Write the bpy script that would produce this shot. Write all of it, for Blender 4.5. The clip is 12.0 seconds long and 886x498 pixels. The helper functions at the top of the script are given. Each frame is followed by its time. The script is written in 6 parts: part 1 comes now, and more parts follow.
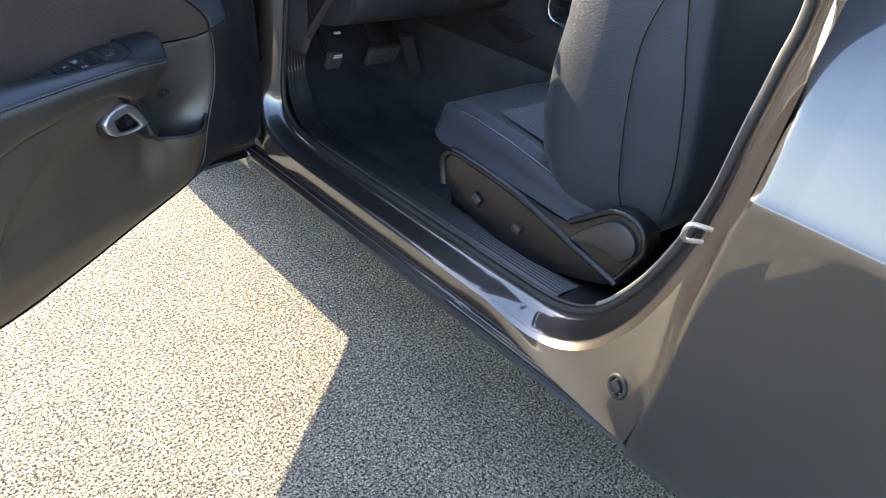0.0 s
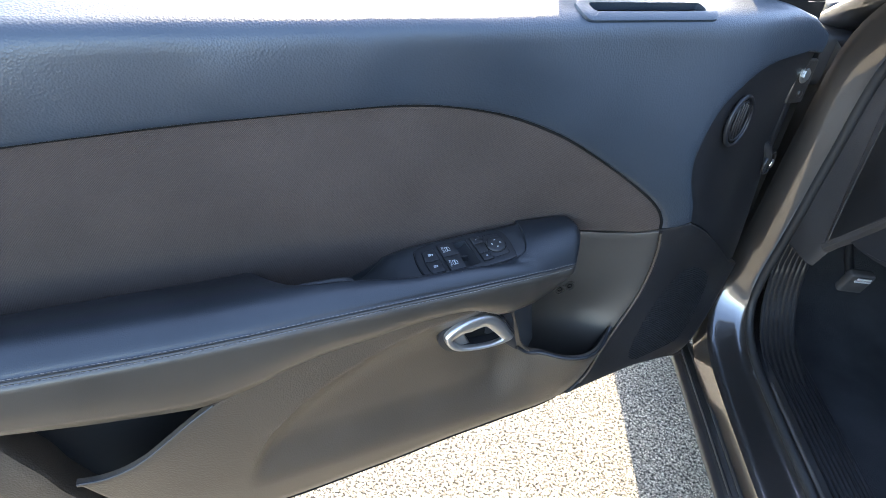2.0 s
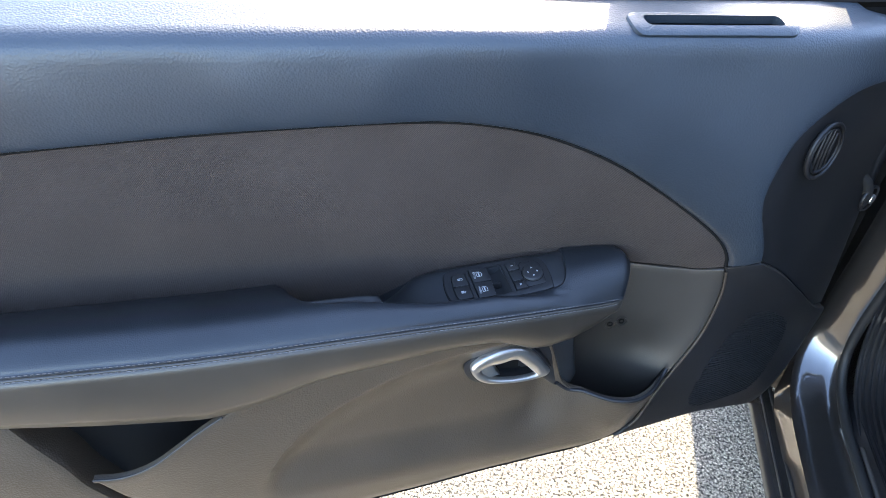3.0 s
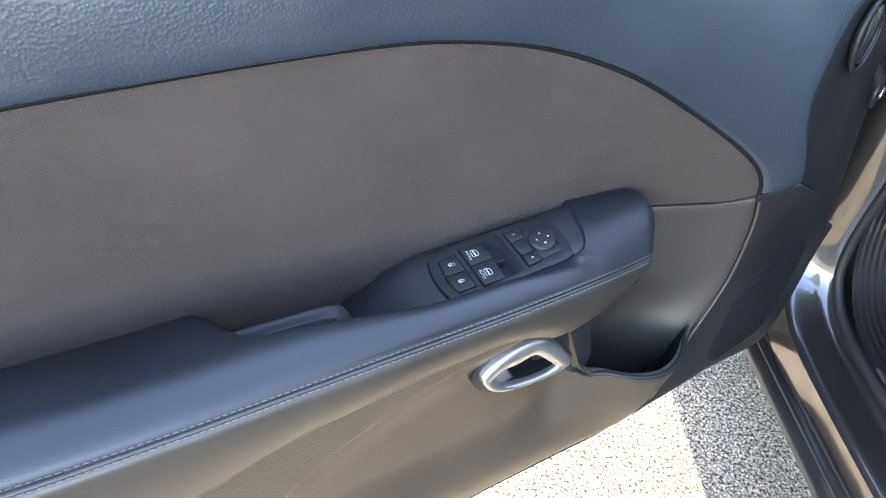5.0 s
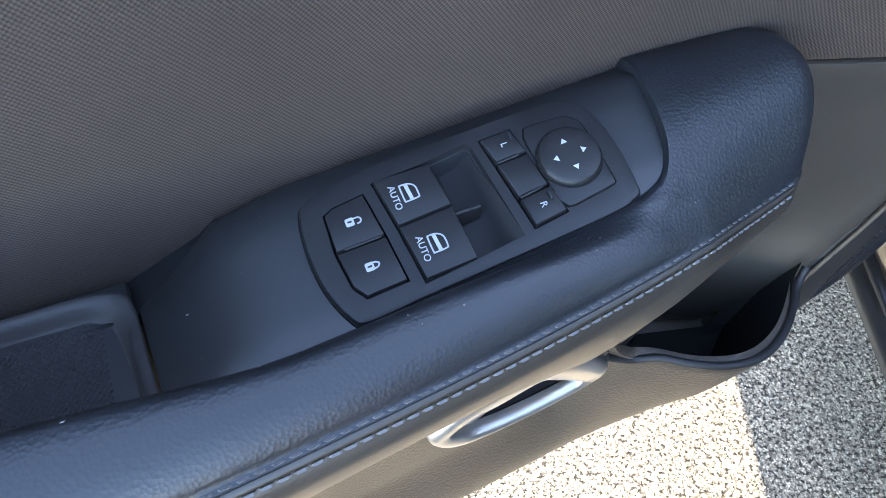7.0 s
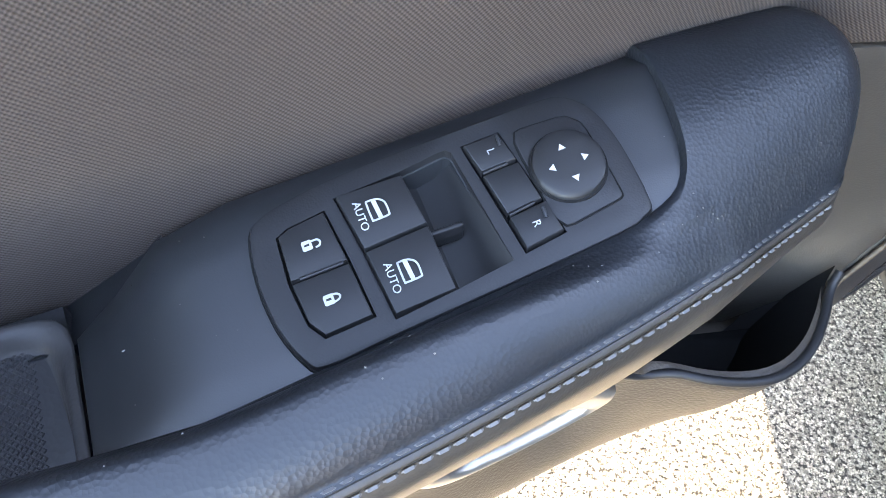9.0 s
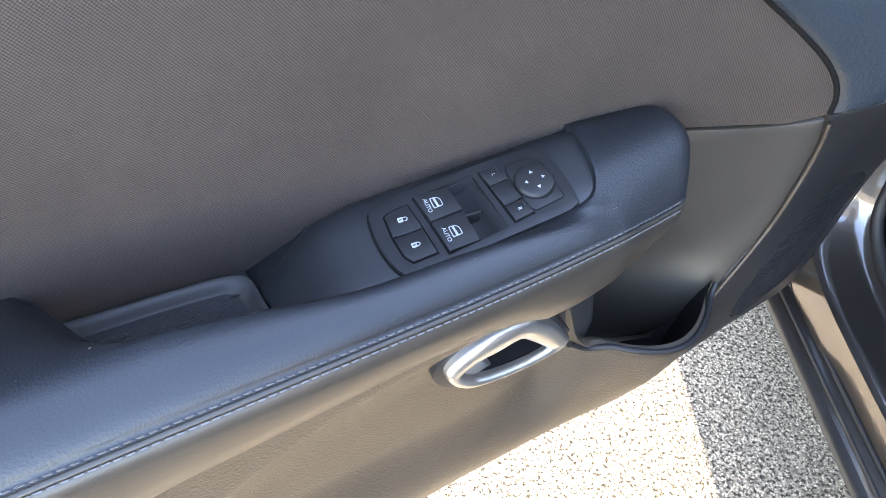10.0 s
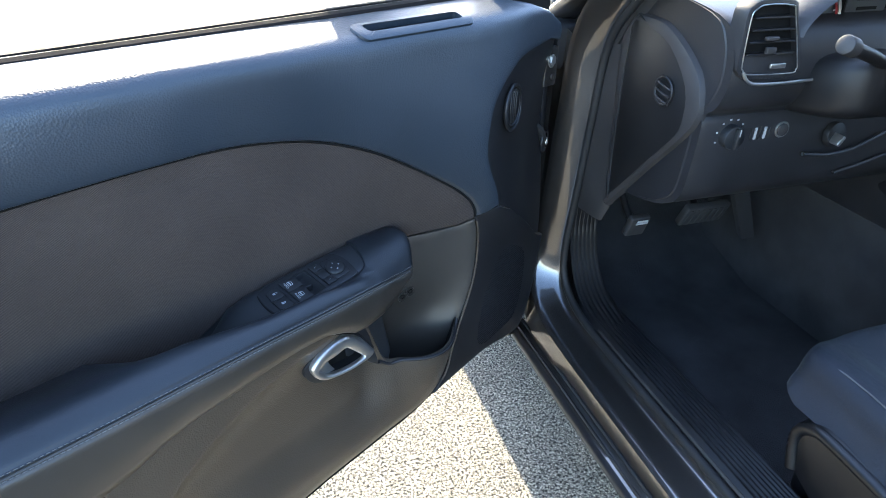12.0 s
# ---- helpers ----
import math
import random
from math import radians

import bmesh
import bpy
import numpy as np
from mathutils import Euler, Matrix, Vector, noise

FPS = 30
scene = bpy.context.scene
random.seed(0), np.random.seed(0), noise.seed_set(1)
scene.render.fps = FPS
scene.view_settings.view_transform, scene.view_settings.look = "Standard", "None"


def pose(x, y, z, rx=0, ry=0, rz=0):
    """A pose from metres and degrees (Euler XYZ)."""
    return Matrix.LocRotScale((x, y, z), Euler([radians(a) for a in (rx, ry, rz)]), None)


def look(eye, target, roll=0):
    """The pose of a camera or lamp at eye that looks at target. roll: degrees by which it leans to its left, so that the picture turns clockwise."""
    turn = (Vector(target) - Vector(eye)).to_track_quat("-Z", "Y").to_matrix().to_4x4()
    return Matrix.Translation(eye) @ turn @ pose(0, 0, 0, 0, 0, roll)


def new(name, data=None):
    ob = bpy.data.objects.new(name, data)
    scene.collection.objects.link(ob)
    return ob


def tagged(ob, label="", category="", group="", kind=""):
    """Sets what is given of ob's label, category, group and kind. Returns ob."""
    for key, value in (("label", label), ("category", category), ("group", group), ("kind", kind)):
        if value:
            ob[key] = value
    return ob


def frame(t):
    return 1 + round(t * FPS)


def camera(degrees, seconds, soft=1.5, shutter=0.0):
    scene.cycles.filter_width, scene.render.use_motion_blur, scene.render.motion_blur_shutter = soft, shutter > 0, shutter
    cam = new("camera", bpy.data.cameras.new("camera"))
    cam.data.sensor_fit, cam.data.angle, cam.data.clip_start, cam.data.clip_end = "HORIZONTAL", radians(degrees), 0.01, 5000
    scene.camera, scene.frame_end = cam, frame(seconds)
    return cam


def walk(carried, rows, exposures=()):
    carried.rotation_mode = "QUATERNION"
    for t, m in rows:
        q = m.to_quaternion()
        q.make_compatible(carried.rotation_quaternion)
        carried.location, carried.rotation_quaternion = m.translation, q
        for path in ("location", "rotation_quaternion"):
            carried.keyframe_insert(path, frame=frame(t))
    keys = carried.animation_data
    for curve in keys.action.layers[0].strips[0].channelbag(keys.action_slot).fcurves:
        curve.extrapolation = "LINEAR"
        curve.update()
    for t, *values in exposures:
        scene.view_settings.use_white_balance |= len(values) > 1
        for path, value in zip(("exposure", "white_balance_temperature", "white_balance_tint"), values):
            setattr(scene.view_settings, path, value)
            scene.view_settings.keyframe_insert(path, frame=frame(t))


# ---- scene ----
cam = camera(67.5, 12.0, 0.8)
PATH = [
    (0, (-0.89, -1.868, 1.253), (0.33, -0.706, 0.175), 7.8),
    (0.5, (-0.812, -1.692, 1.274), (0.198, -0.35, 0.188), 7.2),
    (1, (-0.781, -1.459, 1.309), (0.05, 0.0, 0.221), 8.1),
    (1.5, (-0.699, -1.339, 1.326), (-0.24, 0.256, 0.211), 8.1),
    (2, (-0.55, -1.276, 1.33), (-0.538, 0.355, 0.173), 7.0),
    (2.5, (-0.48, -1.231, 1.344), (-0.697, 0.361, 0.154), 5.8),
    (2.7, (-0.466, -1.219, 1.338), (-0.736, 0.374, 0.159), 5.4),
    (4.3, (-0.45, -1.15, 1.279), (-0.793, 0.447, 0.125), 2.9),
    (4.5, (-0.479, -1.121, 1.261), (-0.753, 0.464, 0.073), 2.1),
    (5, (-0.58, -1.026, 1.199), (-0.546, 0.54, -0.043), 2.6),
    (5.5, (-0.6, -0.957, 1.136), (-0.421, 0.508, -0.214), 4.5),
    (6, (-0.575, -0.863, 1.087), (-0.417, 0.496, -0.372), 5.2),
    (6.5, (-0.551, -0.768, 1.048), (-0.454, 0.48, -0.512), 5.0),
    (7, (-0.528, -0.704, 1.01), (-0.497, 0.45, -0.623), 3.7),
    (7.2, (-0.524, -0.689, 1.001), (-0.505, 0.447, -0.645), 3.6),
    (9, (-0.513, -0.665, 0.987), (-0.532, 0.427, -0.688), 1.6),
    (9.5, (-0.518, -0.709, 1.028), (-0.49, 0.481, -0.578), 2.4),
    (10, (-0.554, -0.853, 1.097), (-0.46, 0.524, -0.35), 4.5),
    (10.5, (-0.57, -1.001, 1.171), (-0.458, 0.502, -0.144), 5.5),
    (11, (-0.554, -1.17, 1.241), (-0.484, 0.465, 0.093), 4.1),
    (11.5, (-0.546, -1.323, 1.296), (-0.392, 0.373, 0.247), 2.3),
    (12, (-0.596, -1.321, 1.313), (-0.019, 0.306, 0.302), 1.9),
]
EXPOSURES = [(0.0, 2.93, 6800, 13), (1.0, 3.33, 6500, 13), (1.5, 3.58, 6600, 13), (2.5, 3.58, 6700, 14), (4.5, 3.72, 6350, 15), (5.0, 4.28, 7300, 18), (5.5, 4.42, 7300, 20), (6.0, 3.9, 7000, 18), (6.5, 3.65, 6750, 16), (7.0, 3.97, 6900, 15), (9.0, 4.6, 7900, 18), (9.5, 4.68, 8200, 21), (10.0, 4.4, 7600, 19), (10.5, 3.76, 7050, 17), (11.0, 3.88, 6950, 15), (12.0, 3.2, 6200, 10)]
walk(cam, [(t, look(eye, target, roll)) for t, eye, target, roll in PATH], EXPOSURES)

# ---------------------------------------------------------------- light
SUN_RUN = 1.75                       # metres of shadow for each metre of height
SUN_TURN = 0.0                       # degrees from straight ahead of the car
world = bpy.data.worlds.new("sky")
scene.world = world
world.use_nodes = True
sky = world.node_tree.nodes.new("ShaderNodeTexSky")
sky.sky_type = "NISHITA"
sky.sun_disc = False
sky.sun_elevation = math.atan(1 / SUN_RUN)
sky.sun_rotation = radians(SUN_TURN)
sky.ozone_density = 1.7
back = world.node_tree.nodes["Background"]
back.inputs["Strength"].default_value = 0.15
world.node_tree.links.new(sky.outputs["Color"], back.inputs["Color"])
sun = new("sun", bpy.data.lights.new("sun", "SUN"))
sun.data.energy, sun.data.angle, sun.data.color = 3.8, radians(0.5), (1.0, 0.865, 0.63)
sun.matrix_world = look((10 * math.sin(radians(SUN_TURN)), 10 * math.cos(radians(SUN_TURN)), 10 / SUN_RUN), (0, 0, 0))


# ---------------------------------------------------------------- materials
def shader(name):
    m = bpy.data.materials.new(name)
    m.use_nodes = True
    nt = m.node_tree
    return m, nt, nt.nodes["Principled BSDF"]


def node(nt, kind, links=(), **values):
    n = nt.nodes.new("ShaderNode" + kind)
    for k, v in values.items():
        n.inputs[k.replace("_", " ")].default_value = v
    for src, dst in links:
        nt.links.new(src, n.inputs[dst])
    return n


def ramp(nt, fac, stops):
    r = nt.nodes.new("ShaderNodeValToRGB")
    nt.links.new(fac, r.inputs["Fac"])
    els = r.color_ramp.elements
    while len(els) < len(stops):
        els.new(0.5)
    for el, (p, c) in zip(els, stops):
        el.position, el.color = p, (*c, 1) if len(c) == 3 else c
    return r


def grained(name, color, rough, grain=500.0, bump=0.25, depth=0.0004, metal=0.0, coat=0.0, sheen=0.0, wear=0.25, cells=True, spec=0.5):
    """A moulded or leathery surface: fine grain in relief, soft uneven tone and gloss, a little dust."""
    m, nt, b = shader(name)
    co = nt.nodes.new("ShaderNodeTexCoord").outputs["Object"]
    broad = node(nt, "TexNoise", [(co, "Vector")], Scale=9.0, Detail=4.0)
    fine = node(nt, "TexVoronoi" if cells else "TexNoise", [(co, "Vector")], Scale=grain)
    dark = tuple(c * (1 - wear) for c in color)
    light = tuple(min(1, c * (1 + wear)) for c in color)
    tone = ramp(nt, broad.outputs["Fac"], [(0.3, dark), (0.7, light)])
    nt.links.new(tone.outputs["Color"], b.inputs["Base Color"])
    gloss = node(nt, "MapRange", [(broad.outputs["Fac"], "Value")])
    gloss.inputs["From Min"].default_value, gloss.inputs["From Max"].default_value = 0.3, 0.7
    gloss.inputs["To Min"].default_value, gloss.inputs["To Max"].default_value = rough * 0.95, min(1, rough * 1.06)
    nt.links.new(gloss.outputs["Result"], b.inputs["Roughness"])
    bp = node(nt, "Bump", [(fine.outputs["Distance"] if cells else fine.outputs["Fac"], "Height")], Strength=bump, Distance=depth)
    nt.links.new(bp.outputs["Normal"], b.inputs["Normal"])
    b.inputs["Metallic"].default_value = metal
    b.inputs["Coat Weight"].default_value = coat
    b.inputs["Coat Roughness"].default_value = 0.04
    b.inputs["Sheen Weight"].default_value = sheen
    b.inputs["Sheen Roughness"].default_value = 0.4
    b.inputs["Specular IOR Level"].default_value = spec
    return m


def woven(name, color, period=0.0017, turn=(0, -38, 0), sheen=0.3, low=0.5, high=1.45, relief=0.5):
    """Cloth with a fine diagonal rib crossed by a fainter one."""
    m, nt, b = shader(name)
    co = nt.nodes.new("ShaderNodeTexCoord").outputs["Object"]
    heights = []
    for extra, size in ((0, period), (88, period * 0.8)):
        mp = node(nt, "Mapping", [(co, "Vector")])
        mp.inputs["Rotation"].default_value = [radians(a) for a in (turn[0], turn[1] + extra, turn[2])]
        w = node(nt, "TexWave", [(mp.outputs["Vector"], "Vector")], Scale=0.314 / size, Distortion=0.6, Detail=1.0)
        w.inputs["Detail Scale"].default_value = 2.0
        heights.append(w.outputs["Fac"])
    mix = node(nt, "Mix")
    mix.inputs["Factor"].default_value = 0.38
    nt.links.new(heights[0], mix.inputs["A"])
    nt.links.new(heights[1], mix.inputs["B"])
    broad = node(nt, "TexNoise", [(co, "Vector")], Scale=7.0, Detail=5.0)
    tone = ramp(nt, mix.outputs["Result"], [(0.15, tuple(c * low for c in color)), (0.85, tuple(c * high for c in color))])
    shade = ramp(nt, broad.outputs["Fac"], [(0.3, (0.85, 0.85, 0.85)), (0.7, (1.1, 1.1, 1.1))])
    mul = nt.nodes.new("ShaderNodeVectorMath")
    mul.operation = "MULTIPLY"
    nt.links.new(tone.outputs["Color"], mul.inputs[0])
    nt.links.new(shade.outputs["Color"], mul.inputs[1])
    nt.links.new(mul.outputs["Vector"], b.inputs["Base Color"])
    bp = node(nt, "Bump", [(mix.outputs["Result"], "Height")], Strength=relief, Distance=0.0006)
    nt.links.new(bp.outputs["Normal"], b.inputs["Normal"])
    b.inputs["Roughness"].default_value = 0.9
    b.inputs["Specular IOR Level"].default_value = 0.25
    b.inputs["Sheen Weight"].default_value = sheen
    return m


def napped(name, color):
    """Brushed cloth: a soft pile with stray fibres that glint when the light comes from behind."""
    m, nt, b = shader(name)
    co = nt.nodes.new("ShaderNodeTexCoord").outputs["Object"]
    fibre = node(nt, "TexNoise", [(co, "Vector")], Scale=900.0, Detail=3.0, Roughness=0.7)
    tuft = node(nt, "TexNoise", [(co, "Vector")], Scale=210.0, Detail=4.0, Roughness=0.65)
    broad = node(nt, "TexNoise", [(co, "Vector")], Scale=8.0, Detail=4.0)
    tone = ramp(nt, fibre.outputs["Fac"], [(0.3, tuple(c * 0.8 for c in color)), (0.7, tuple(c * 1.25 for c in color))])
    shade = ramp(nt, broad.outputs["Fac"], [(0.3, (0.88, 0.88, 0.88)), (0.7, (1.1, 1.1, 1.1))])
    mul = nt.nodes.new("ShaderNodeVectorMath")
    mul.operation = "MULTIPLY"
    nt.links.new(tone.outputs["Color"], mul.inputs[0])
    nt.links.new(shade.outputs["Color"], mul.inputs[1])
    nt.links.new(mul.outputs["Vector"], b.inputs["Base Color"])
    h = nt.nodes.new("ShaderNodeMath")
    h.operation = "MULTIPLY_ADD"
    nt.links.new(tuft.outputs["Fac"], h.inputs[0])
    h.inputs[1].default_value = 1.6
    nt.links.new(fibre.outputs["Fac"], h.inputs[2])
    bp = node(nt, "Bump", [(h.outputs["Value"], "Height")], Strength=0.55, Distance=0.0012)
    nt.links.new(bp.outputs["Normal"], b.inputs["Normal"])
    b.inputs["Roughness"].default_value = 0.5
    b.inputs["Specular IOR Level"].default_value = 0.42
    b.inputs["Sheen Weight"].default_value = 0.1
    b.inputs["Sheen Roughness"].default_value = 0.3
    b.inputs["Sheen Tint"].default_value = (0.95, 1.0, 0.8, 1)
    return m


def paint():
    m, nt, b = shader("dark_grey_car_paint")
    co = nt.nodes.new("ShaderNodeTexCoord").outputs["Object"]
    flake = node(nt, "TexVoronoi", [(co, "Vector")], Scale=2600.0)
    tone = ramp(nt, flake.outputs["Color"], [(0.2, (0.048, 0.0435, 0.04)), (0.9, (0.082, 0.075, 0.069))])
    dust = node(nt, "TexNoise", [(co, "Vector")], Scale=14.0, Detail=6.0)
    speck = node(nt, "TexVoronoi", [(co, "Vector")], Scale=170.0)
    spot = ramp(nt, speck.outputs["Distance"], [(0.05, (1, 1, 1)), (0.08, (0, 0, 0))])
    some = ramp(nt, speck.outputs["Color"], [(0.94, (0, 0, 0)), (0.96, (1, 1, 1))])
    both = nt.nodes.new("ShaderNodeMath")
    both.operation = "MULTIPLY"
    nt.links.new(spot.outputs["Color"], both.inputs[0])
    nt.links.new(some.outputs["Color"], both.inputs[1])
    mix = nt.nodes.new("ShaderNodeMix")
    mix.data_type = "RGBA"
    nt.links.new(both.outputs["Value"], mix.inputs[0])
    nt.links.new(tone.outputs["Color"], mix.inputs[6])
    mix.inputs[7].default_value = (0.5, 0.48, 0.45, 1)
    nt.links.new(mix.outputs[2], b.inputs["Base Color"])
    gl = ramp(nt, dust.outputs["Fac"], [(0.35, (0.02,) * 3), (0.75, (0.08,) * 3)])
    nt.links.new(gl.outputs["Color"], b.inputs["Coat Roughness"])
    bp = node(nt, "Bump", [(flake.outputs["Distance"], "Height")], Strength=0.012, Distance=0.0001)
    nt.links.new(bp.outputs["Normal"], b.inputs["Normal"])
    b.inputs["Metallic"].default_value = 0.75
    b.inputs["Roughness"].default_value = 0.38
    b.inputs["Coat IOR"].default_value = 1.9
    b.inputs["Coat Weight"].default_value = 1.0
    return m


def asphalt():
    m, nt, b = shader("worn_asphalt")
    co = nt.nodes.new("ShaderNodeTexCoord").outputs["Object"]
    warp = node(nt, "TexNoise", [(co, "Vector")], Scale=160.0, Detail=2.0)
    off = nt.nodes.new("ShaderNodeVectorMath")
    off.operation = "MULTIPLY_ADD"
    nt.links.new(warp.outputs["Color"], off.inputs[0])
    off.inputs[1].default_value = (0.006, 0.006, 0.0)
    nt.links.new(co, off.inputs[2])
    stone = node(nt, "TexVoronoi", [(off.outputs["Vector"], "Vector")], Scale=290.0)
    grit = node(nt, "TexNoise", [(co, "Vector")], Scale=420.0, Detail=3.0)
    broad = node(nt, "TexNoise", [(co, "Vector")], Scale=5.0, Detail=6.0)
    tone = ramp(nt, stone.outputs["Color"], [(0.1, (0.06, 0.058, 0.052)), (0.26, (0.19, 0.18, 0.156)), (0.6, (0.335, 0.316, 0.266)), (0.92, (0.62, 0.585, 0.495))])
    # colour darkens towards stone edges, painting the shade between grains
    gap_shade = ramp(nt, stone.outputs["Distance"], [(0.4, (1.08, 1.08, 1.08)), (0.68, (0.5, 0.5, 0.5))])
    patch = ramp(nt, broad.outputs["Fac"], [(0.3, (0.85, 0.85, 0.85)), (0.7, (1.12, 1.1, 1.06))])
    fine = ramp(nt, grit.outputs["Fac"], [(0.32, (0.65, 0.65, 0.65)), (0.5, (1, 1, 1)), (0.7, (1.15, 1.15, 1.15))])
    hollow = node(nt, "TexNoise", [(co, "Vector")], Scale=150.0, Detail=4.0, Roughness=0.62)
    # hollows go near-black in the colour, shade added to what the relief gives
    pit_shade = ramp(nt, hollow.outputs["Fac"], [(0.425, (0.02, 0.02, 0.02)), (0.455, (0.95, 0.95, 0.95)), (0.6, (1.35, 1.35, 1.35))])
    col = tone.outputs["Color"]
    for other in (gap_shade, patch, fine, pit_shade):
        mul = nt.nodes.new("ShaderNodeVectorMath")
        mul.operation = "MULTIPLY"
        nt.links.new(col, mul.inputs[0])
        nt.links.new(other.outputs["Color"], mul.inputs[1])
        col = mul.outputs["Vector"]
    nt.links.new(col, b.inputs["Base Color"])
    h = nt.nodes.new("ShaderNodeMath")
    h.operation = "MULTIPLY_ADD"
    nt.links.new(stone.outputs["Distance"], h.inputs[0])
    h.inputs[1].default_value = -1.0
    deep = nt.nodes.new("ShaderNodeMath")
    deep.operation = "MULTIPLY_ADD"
    nt.links.new(hollow.outputs["Fac"], deep.inputs[0])
    deep.inputs[1].default_value = 3.0
    nt.links.new(grit.outputs["Fac"], deep.inputs[2])
    nt.links.new(deep.outputs["Value"], h.inputs[2])
    bp = node(nt, "Bump", [(h.outputs["Value"], "Height")], Strength=0.95, Distance=0.005)
    nt.links.new(bp.outputs["Normal"], b.inputs["Normal"])
    b.inputs["Roughness"].default_value = 0.9
    return m


def glass(name, tint):
    m, nt, b = shader(name)
    b.inputs["Base Color"].default_value = (*tint, 1)
    b.inputs["Transmission Weight"].default_value = 1.0
    b.inputs["Roughness"].default_value = 0.0
    b.inputs["IOR"].default_value = 1.02
    return m


M_PANEL = grained("charcoal_grained_plastic", (0.053, 0.040, 0.028), 0.44, 420.0, 0.85, wear=0.12, spec=0.5)
M_SMOOTH = grained("smooth_charcoal_plastic", (0.036, 0.031, 0.026), 0.36, 700.0, 0.3, 0.0003, wear=0.1, spec=0.7)
M_UPPER = grained("charcoal_soft_plastic", (0.0192, 0.0272, 0.037), 0.41, 400.0, 0.55, 0.0006, wear=0.1, spec=0.66)
M_BLACK = grained("black_moulded_plastic", (0.012, 0.012, 0.013), 0.45, 1100.0, 0.15, 0.0003, spec=0.42)
M_TREAD = grained("black_ribbed_plastic", (0.0115, 0.0115, 0.0125), 0.36, 900.0, 0.15, 0.0003, spec=0.6)
M_PLATE = grained("black_satin_plastic", (0.0145, 0.016, 0.018), 0.42, 1600.0, 0.12, 0.0002, spec=0.66)
M_KEY = grained("black_switch_plastic", (0.0125, 0.0125, 0.0132), 0.46, 1600.0, 0.1, 0.0002, spec=0.42)
M_LEATHER = grained("black_soft_vinyl", (0.0125, 0.0148, 0.018), 0.36, 620.0, 0.36, 0.0004, spec=0.5)
M_SILVER = grained("satin_silver_metal", (0.48, 0.47, 0.45), 0.3, 1200.0, 0.05, 0.0001, metal=0.9, wear=0.06)
M_DARKCHROME = grained("dark_satin_chrome", (0.12, 0.11, 0.1), 0.3, 1200.0, 0.05, 0.0001, metal=0.95, wear=0.06)
M_CHROME = grained("bright_chrome", (0.75, 0.75, 0.76), 0.12, 900.0, 0.02, 0.0001, metal=1.0, wear=0.05)
M_THREAD = grained("pale_grey_thread", (0.13, 0.124, 0.12), 0.8, 2500.0, 0.5, 0.0004, cells=False)
M_RUBBER = grained("black_rubber", (0.015, 0.015, 0.015), 0.6, 700.0, 0.3, 0.0004, cells=False)
M_WHITE = grained("white_print", (0.42, 0.42, 0.415), 0.6, 900.0, 0.05, 0.0001, wear=0.05)
M_CARPET = grained("black_carpet", (0.058, 0.058, 0.06), 0.95, 700.0, 1.0, 0.003, cells=False, spec=0.1)
M_INSERT = woven("dark_grey_twill_cloth", (0.052, 0.0395, 0.033), 0.00155, sheen=0.03, low=0.58, high=1.4, relief=0.6)
M_SEAT = napped("charcoal_seat_cloth", (0.0115, 0.016, 0.025))
M_SEAL = grained("dull_black_window_seal", (0.012, 0.0095, 0.0085), 0.8, 900.0, 0.2, 0.0003, spec=0.12)
# armrest vinyl again, with warm light off the ground put into its colour
M_SKIRT = grained("bounce_tinted_vinyl", (0.034, 0.0285, 0.0225), 0.38, 900.0, 0.24, 0.0003, spec=0.6)
M_SHIELD = grained("black_seat_plastic", (0.0055, 0.006, 0.007), 0.38, 900.0, 0.15, 0.0003, spec=0.5)
M_BROWN = grained("dark_brown_seal_lip", (0.05, 0.043, 0.036), 0.7, 900.0, 0.6, 0.0005, cells=False)
M_SEATMID = woven("blue_grey_ribbed_cloth", (0.035, 0.04, 0.048), 0.006, (0, 0, 90), 0.3)
M_GREYTRIM = grained("grey_pillar_plastic", (0.036, 0.034, 0.034), 0.55, 500.0, 0.25)
M_PEDAL = grained("worn_pedal_rubber", (0.035, 0.035, 0.036), 0.6, 900.0, 0.3, cells=False)
M_DASH = grained("dark_dashboard_plastic", (0.021, 0.021, 0.023), 0.45, 420.0, 0.35)
M_PAINT = paint()
M_GROUND = asphalt()
M_GLASS = glass("clear_window_glass", (0.93, 0.96, 0.95))
# near-black for seams and dark parts; in pockets and wells it paints shade
M_HOLE = grained("dark_parts_and_recess_shade", (0.007, 0.007, 0.007), 0.75, 600.0, 0.1, spec=0.15)
M_LIP = grained("grey_woven_seal_lip", (0.17, 0.158, 0.14), 0.85, 900.0, 0.8, 0.0006, cells=False)
M_HEAD = grained("dark_grey_headliner", (0.14, 0.135, 0.13), 0.9, 500.0, 0.3, cells=False)
M_RED = grained("red_gauge_ring", (0.3, 0.02, 0.02), 0.4, 800.0, 0.1)


# ---------------------------------------------------------------- tools
def spline(pts, per=8, closed=False):
    """A smooth line through points of any dimension."""
    p = [np.array(q, float) for q in pts]
    n = len(p)
    out = []
    for i in range(n if closed else n - 1):
        a = p[(i - 1) % n] if closed or i > 0 else 2 * p[0] - p[1]
        b, c = p[i], p[(i + 1) % n]
        d = p[(i + 2) % n] if closed or i + 2 < n else 2 * p[-1] - p[-2]
        for k in range(per):
            t = k / per
            out.append(0.5 * (2 * b + (c - a) * t + (2 * a - 5 * b + 4 * c - d) * t * t + (3 * b - a - 3 * c + d) * t**3))
    if not closed:
        out.append(p[-1])
    return [tuple(q) for q in out]


